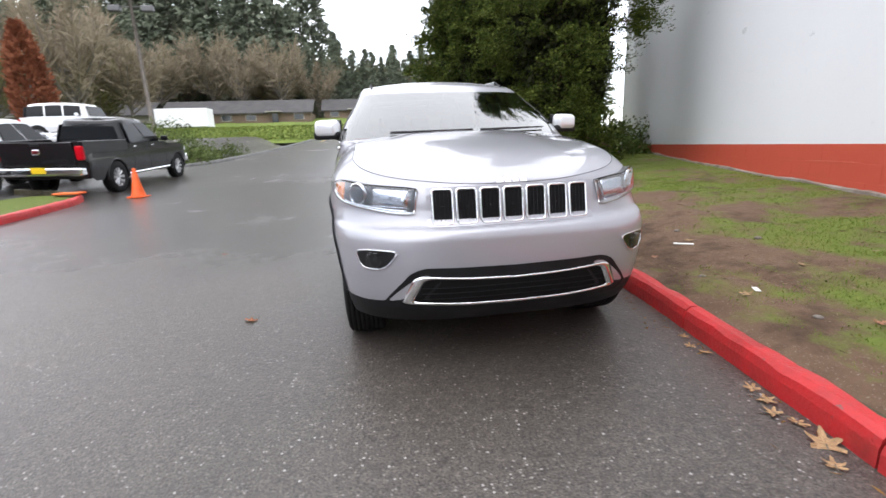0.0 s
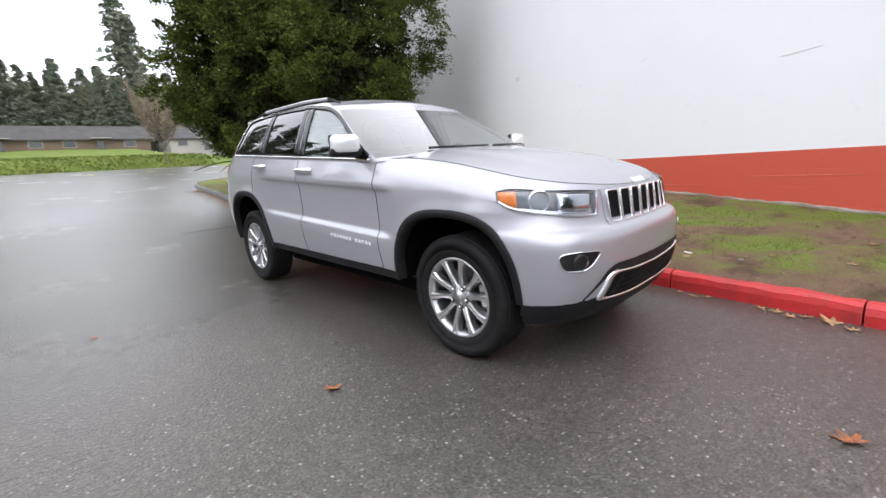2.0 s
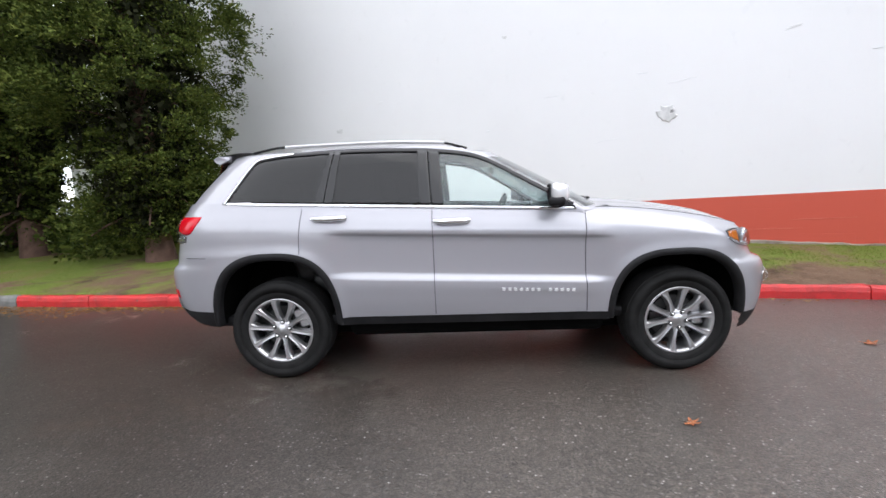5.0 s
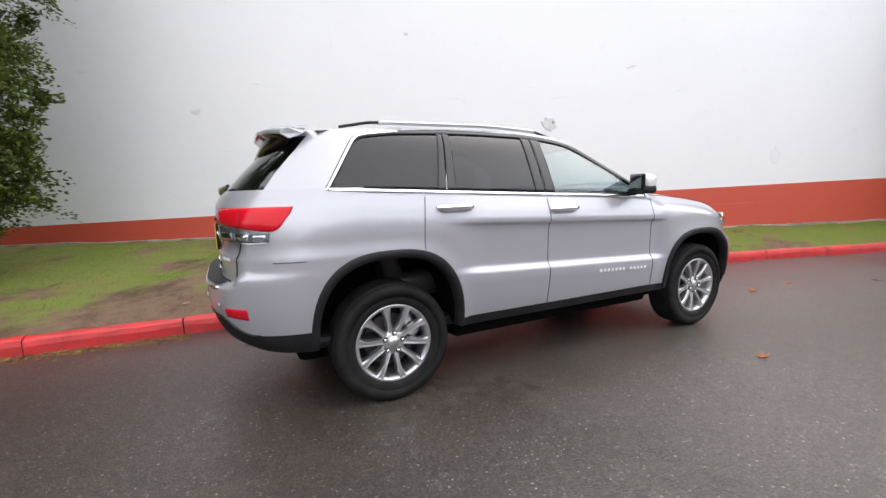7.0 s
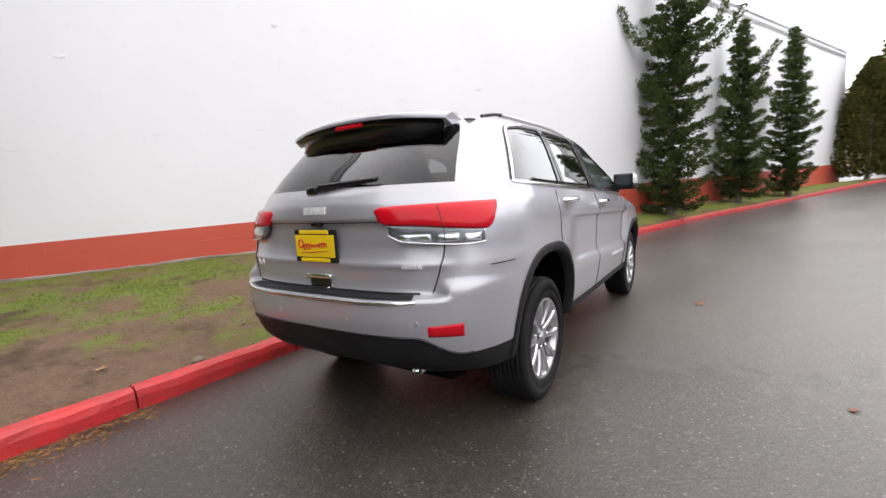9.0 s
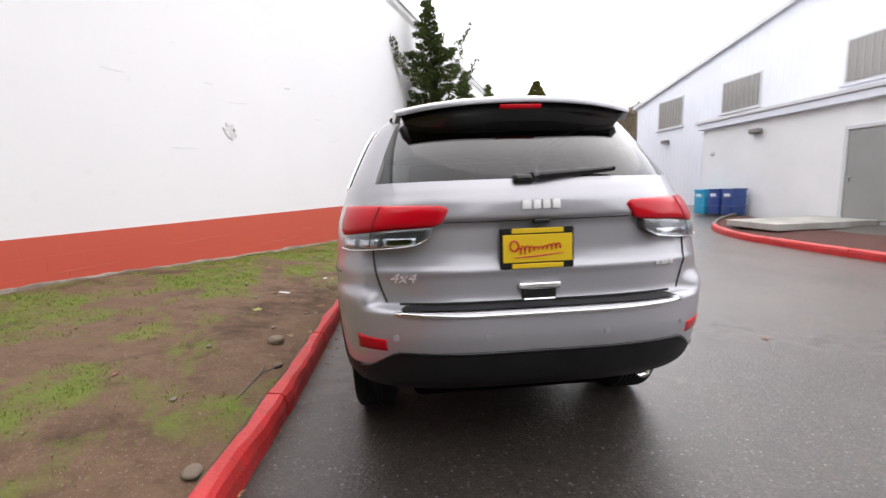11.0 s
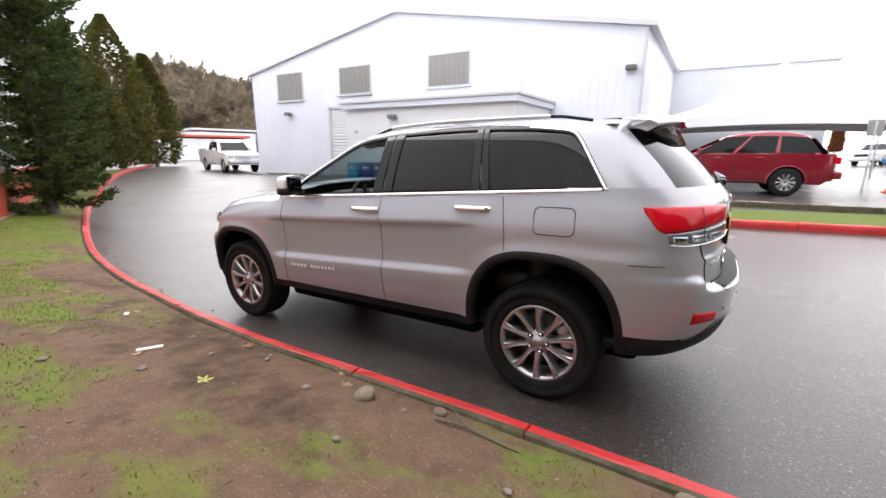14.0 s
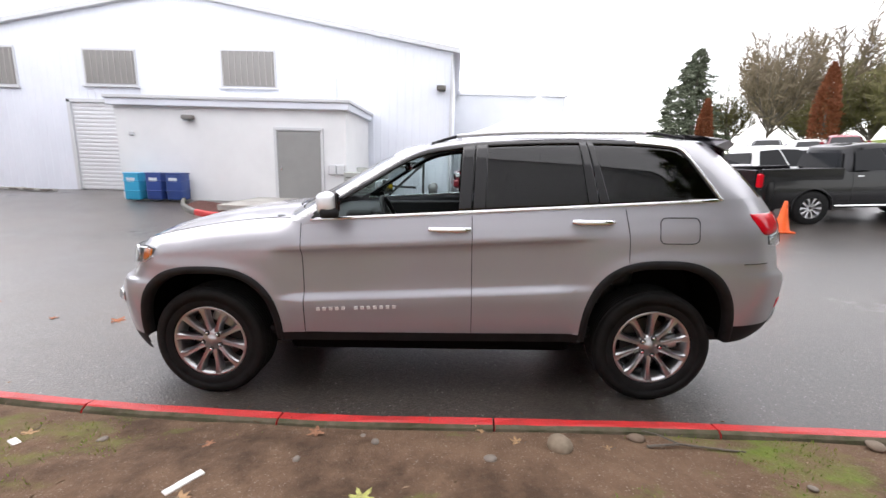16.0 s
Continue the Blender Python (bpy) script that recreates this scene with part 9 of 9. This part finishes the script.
paper2 = thing("paper_scrap", Matrix.Translation((1.72, -0.78 - 1.2, bank_height(1.72, -1.98) + 0.01)) @ Matrix.Rotation(1.1, 4, "Z"), "small white paper scrap on the earth", "paper")
part("sheet", box_bm((0.08, 0.035, 0.008), (0, 0, 0), 0.003, 1), material("litter_paper", (0.75, 0.74, 0.72), 0.8), paper2)
stick = thing("stick", Matrix.Translation((1.56, 1.37, bank_height(1.56, 1.37) + 0.008)), "thin forked dead stick on the earth", "stick")
mesh_object("main_stem", *tube([(0.02, -0.22, 0.0), (0.0, -0.05, 0.006), (0.02, 0.12, 0.004), (0.03, 0.26, 0.0)], (0.007, 0.006, 0.005, 0.004), 6), GREY_BARK, stick)
mesh_object("side_stem", *tube([(0.0, -0.05, 0.006), (-0.07, -0.14, 0.012), (-0.10, -0.20, 0.006)], (0.005, 0.004, 0.003), 6), GREY_BARK, stick)
plank = thing("white_board", Matrix.Translation((5.9, 9.2, bank_height(5.9, 9.2) + 0.05)) @ Matrix.Rotation(0.6, 4, "Z"), "pale board lying under the trees", "board")
part("board", box_bm((0.9, 0.16, 0.05), (0, 0, 0), 0.008, 1), CONCRETE, plank)

seam_pts = smooth_line([(-0.42, 6.33), (-0.1, 6.38), (0.25, 6.30), (0.60, 6.32)], 0.06)
seam_w = 0.022 + 0.010 * np.array([bumpy(x, y, 5.0, 2.0) for x, y in seam_pts])
rows = [[(x, y + d * w, float(road_z(x, y)) + 0.003 + (0.003 if abs(d) < 0.9 else -0.004)) for (x, y), w in zip(seam_pts, seam_w)] for d in (-1.0, -0.6, 0.6, 1.0)]
tagged(mesh_object("tar_seam", *grid(np.swapaxes(np.array(rows), 0, 1)), mottled("tar", (0.008, 0.008, 0.008), (0.014, 0.013, 0.012), 12, 0.5, 60, 0.4, 0.004)), "dark tar seam across the wet asphalt", "road seam", kind="structure")

# scars, patches and tie ends on the painted wall
SCAR = mottled("bare_plaster", (0.56, 0.56, 0.56), (0.70, 0.70, 0.70), 14, 0.9, 60, 0.5, 0.006)
PATCH = mottled("repaint_patch", (0.77, 0.77, 0.78), (0.73, 0.74, 0.75), 4, 0.6, 30, 0.2, 0.004)
TURN = math.atan2(WALL_D[1], WALL_D[0])


def wall_mark(s, z, w, h, mat, seed, label, tilt=0.0, thick=0.004, out=0.001):
    """An irregular thin scab of plaster standing on the wall."""
    g = np.random.default_rng(seed)
    n = 18
    a = np.linspace(0, 2 * math.pi, n, endpoint=False)
    r = 1 + g.uniform(-0.30, 0.22, n)
    ring = [(math.cos(t) * w / 2 * q, 0, math.sin(t) * h / 2 * q) for t, q in zip(a, r)]
    v = [(x, 0.0, zz) for x, _, zz in ring] + [(x * 0.86, thick, zz * 0.86) for x, _, zz in ring] + [(0, thick * 1.1, 0)]
    f = [(i, (i + 1) % n, n + (i + 1) % n, n + i) for i in range(n)] + [(n + i, n + (i + 1) % n, 2 * n) for i in range(n)]
    p = wall_at(s, out)
    root = thing("wall_scar", Matrix.Translation((p[0], p[1], z)) @ Matrix.Rotation(TURN, 4, "Z") @ Matrix.Rotation(tilt, 4, "Y"), label, "wall mark", "marks on the white wall")
    mesh_object("patch", v, f, mat, root)
    return root


wall_mark(0.0, 2.37, 0.30, 0.27, SCAR, 1, "round grey plaster scar with a hole in the white wall", thick=0.014)
hole = wall_mark(-0.07, 2.40, 0.06, 0.06, mottled("hole_grey", (0.20, 0.20, 0.20), (0.30, 0.30, 0.30), 20, 0.9), 2, "small grey hole in the wall scar", thick=0.018)
for n, (s, z, w, h, t) in enumerate(((-1.6, 3.35, 0.22, 0.035, 0.2), (0.35, 3.05, 0.16, 0.03, 0.0), (-0.2, 2.85, 0.45, 0.02, 0.1), (-3.2, 2.5, 0.55, 0.025, 0.15), (-2.6, 2.9, 0.3, 0.02, 0.1), (2.6, 4.05, 0.09, 0.06, 0.0), (6.4, 2.85, 0.20, 0.10, 0.0), (4.4, 2.35, 0.12, 0.05, 0.0), (5.3, 3.3, 0.14, 0.05, 0.0), (3.0, 2.45, 0.10, 0.04, 0.0), (-4.6, 1.55, 0.22, 0.42, 0.0), (0.9, 2.05, 0.4, 0.02, 0.05), (1.8, 2.9, 0.3, 0.015, 0.0), (7.4, 2.1, 0.5, 0.015, 0.0), (6.0, 2.15, 0.35, 0.012, 0.0), (-5.6, 3.4, 0.3, 0.02, 0.1), (8.2, 3.6, 0.2, 0.06, 0.0), (-3.6, 4.3, 0.3, 0.02, 0.0))):
    wall_mark(s, z, w, h, SCAR if n in (0, 5, 6) else PATCH, 30 + n, "small chip or repair in the white painted wall", t)


def build_footing():
    """Broken pale footing showing below the red band, with a few bricks' worth of rubble."""
    rows = []
    for s in np.arange(-14, 14, 0.12):
        p0, p1 = wall_at(s, 0.0), wall_at(s, 0.05 + 0.035 * bumpy(s, 0, 2.2))
        zb = bank_height(p1[0], p1[1])
        top = zb + 0.018 + 0.05 * max(0, bumpy(s, 3, 1.1)) + 0.015 * bumpy(s, 5, 6.0)
        rows.append([(p0[0], p0[1], top + 0.012), (p1[0] + WALL_N[0] * -0.015, p1[1], top), (p1[0], p1[1], zb - 0.1)])
    v, f = grid(np.array(rows))
    tagged(mesh_object("trim_footing", v, f, mottled("chalky_footing", (0.33, 0.30, 0.26), (0.17, 0.13, 0.10), 3.0, 0.9, 30, 0.6, 0.01)), "broken pale footing along the foot of the wall", "footing", kind="structure")


build_footing()
for n, (s, w, z) in enumerate(((-2.0, 0.9, 0.62), (-1.1, 1.4, 0.48), (0.8, 1.1, 0.72), (2.4, 0.8, 0.60), (-4.0, 1.3, 0.66), (3.6, 1.2, 0.80))):
    wall_mark(s, z, w, 0.014, mottled("scuff_pink", (0.60, 0.15, 0.10), (0.54, 0.10, 0.065), 5, 0.7), 60 + n, "pale scuff along the red painted band", 0.01, 0.003, 0.006)


def lay_blocks():
    """The painted concrete blocks of the red base band, courses with fine joints between."""
    turn = Matrix.Rotation(TURN, 4, "Z")
    inv = WALL.matrix_world.inverted()
    g = random.Random(4)
    shapes = []
    for n in range(3):
        bm = box_bm((0.391, 0.012, 0.191), (0, 0, 0), 0.004, 1)
        for v in bm.verts:
            v.co.y += 0.0016 * noise.noise(v.co * 9 + Vector((n * 5, 0, 0)))
        me = bpy.data.meshes.new("block")
        bm.to_mesh(me)
        bm.free()
        me.materials.append(RED_WALL)
        shapes.append(me)
    for row in range(4):
        for n in range(-23, 23):
            p = wall_at(n * 0.40 + (0.2 if row % 2 else 0.0), -0.0015 + g.uniform(-0.0008, 0.0008))
            ob = new("block", shapes[g.randrange(3)])
            ob.parent = WALL
            ob.matrix_local = inv @ (Matrix.Translation((p[0], p[1], 0.9 - 0.2 * row)) @ turn)


lay_blocks()
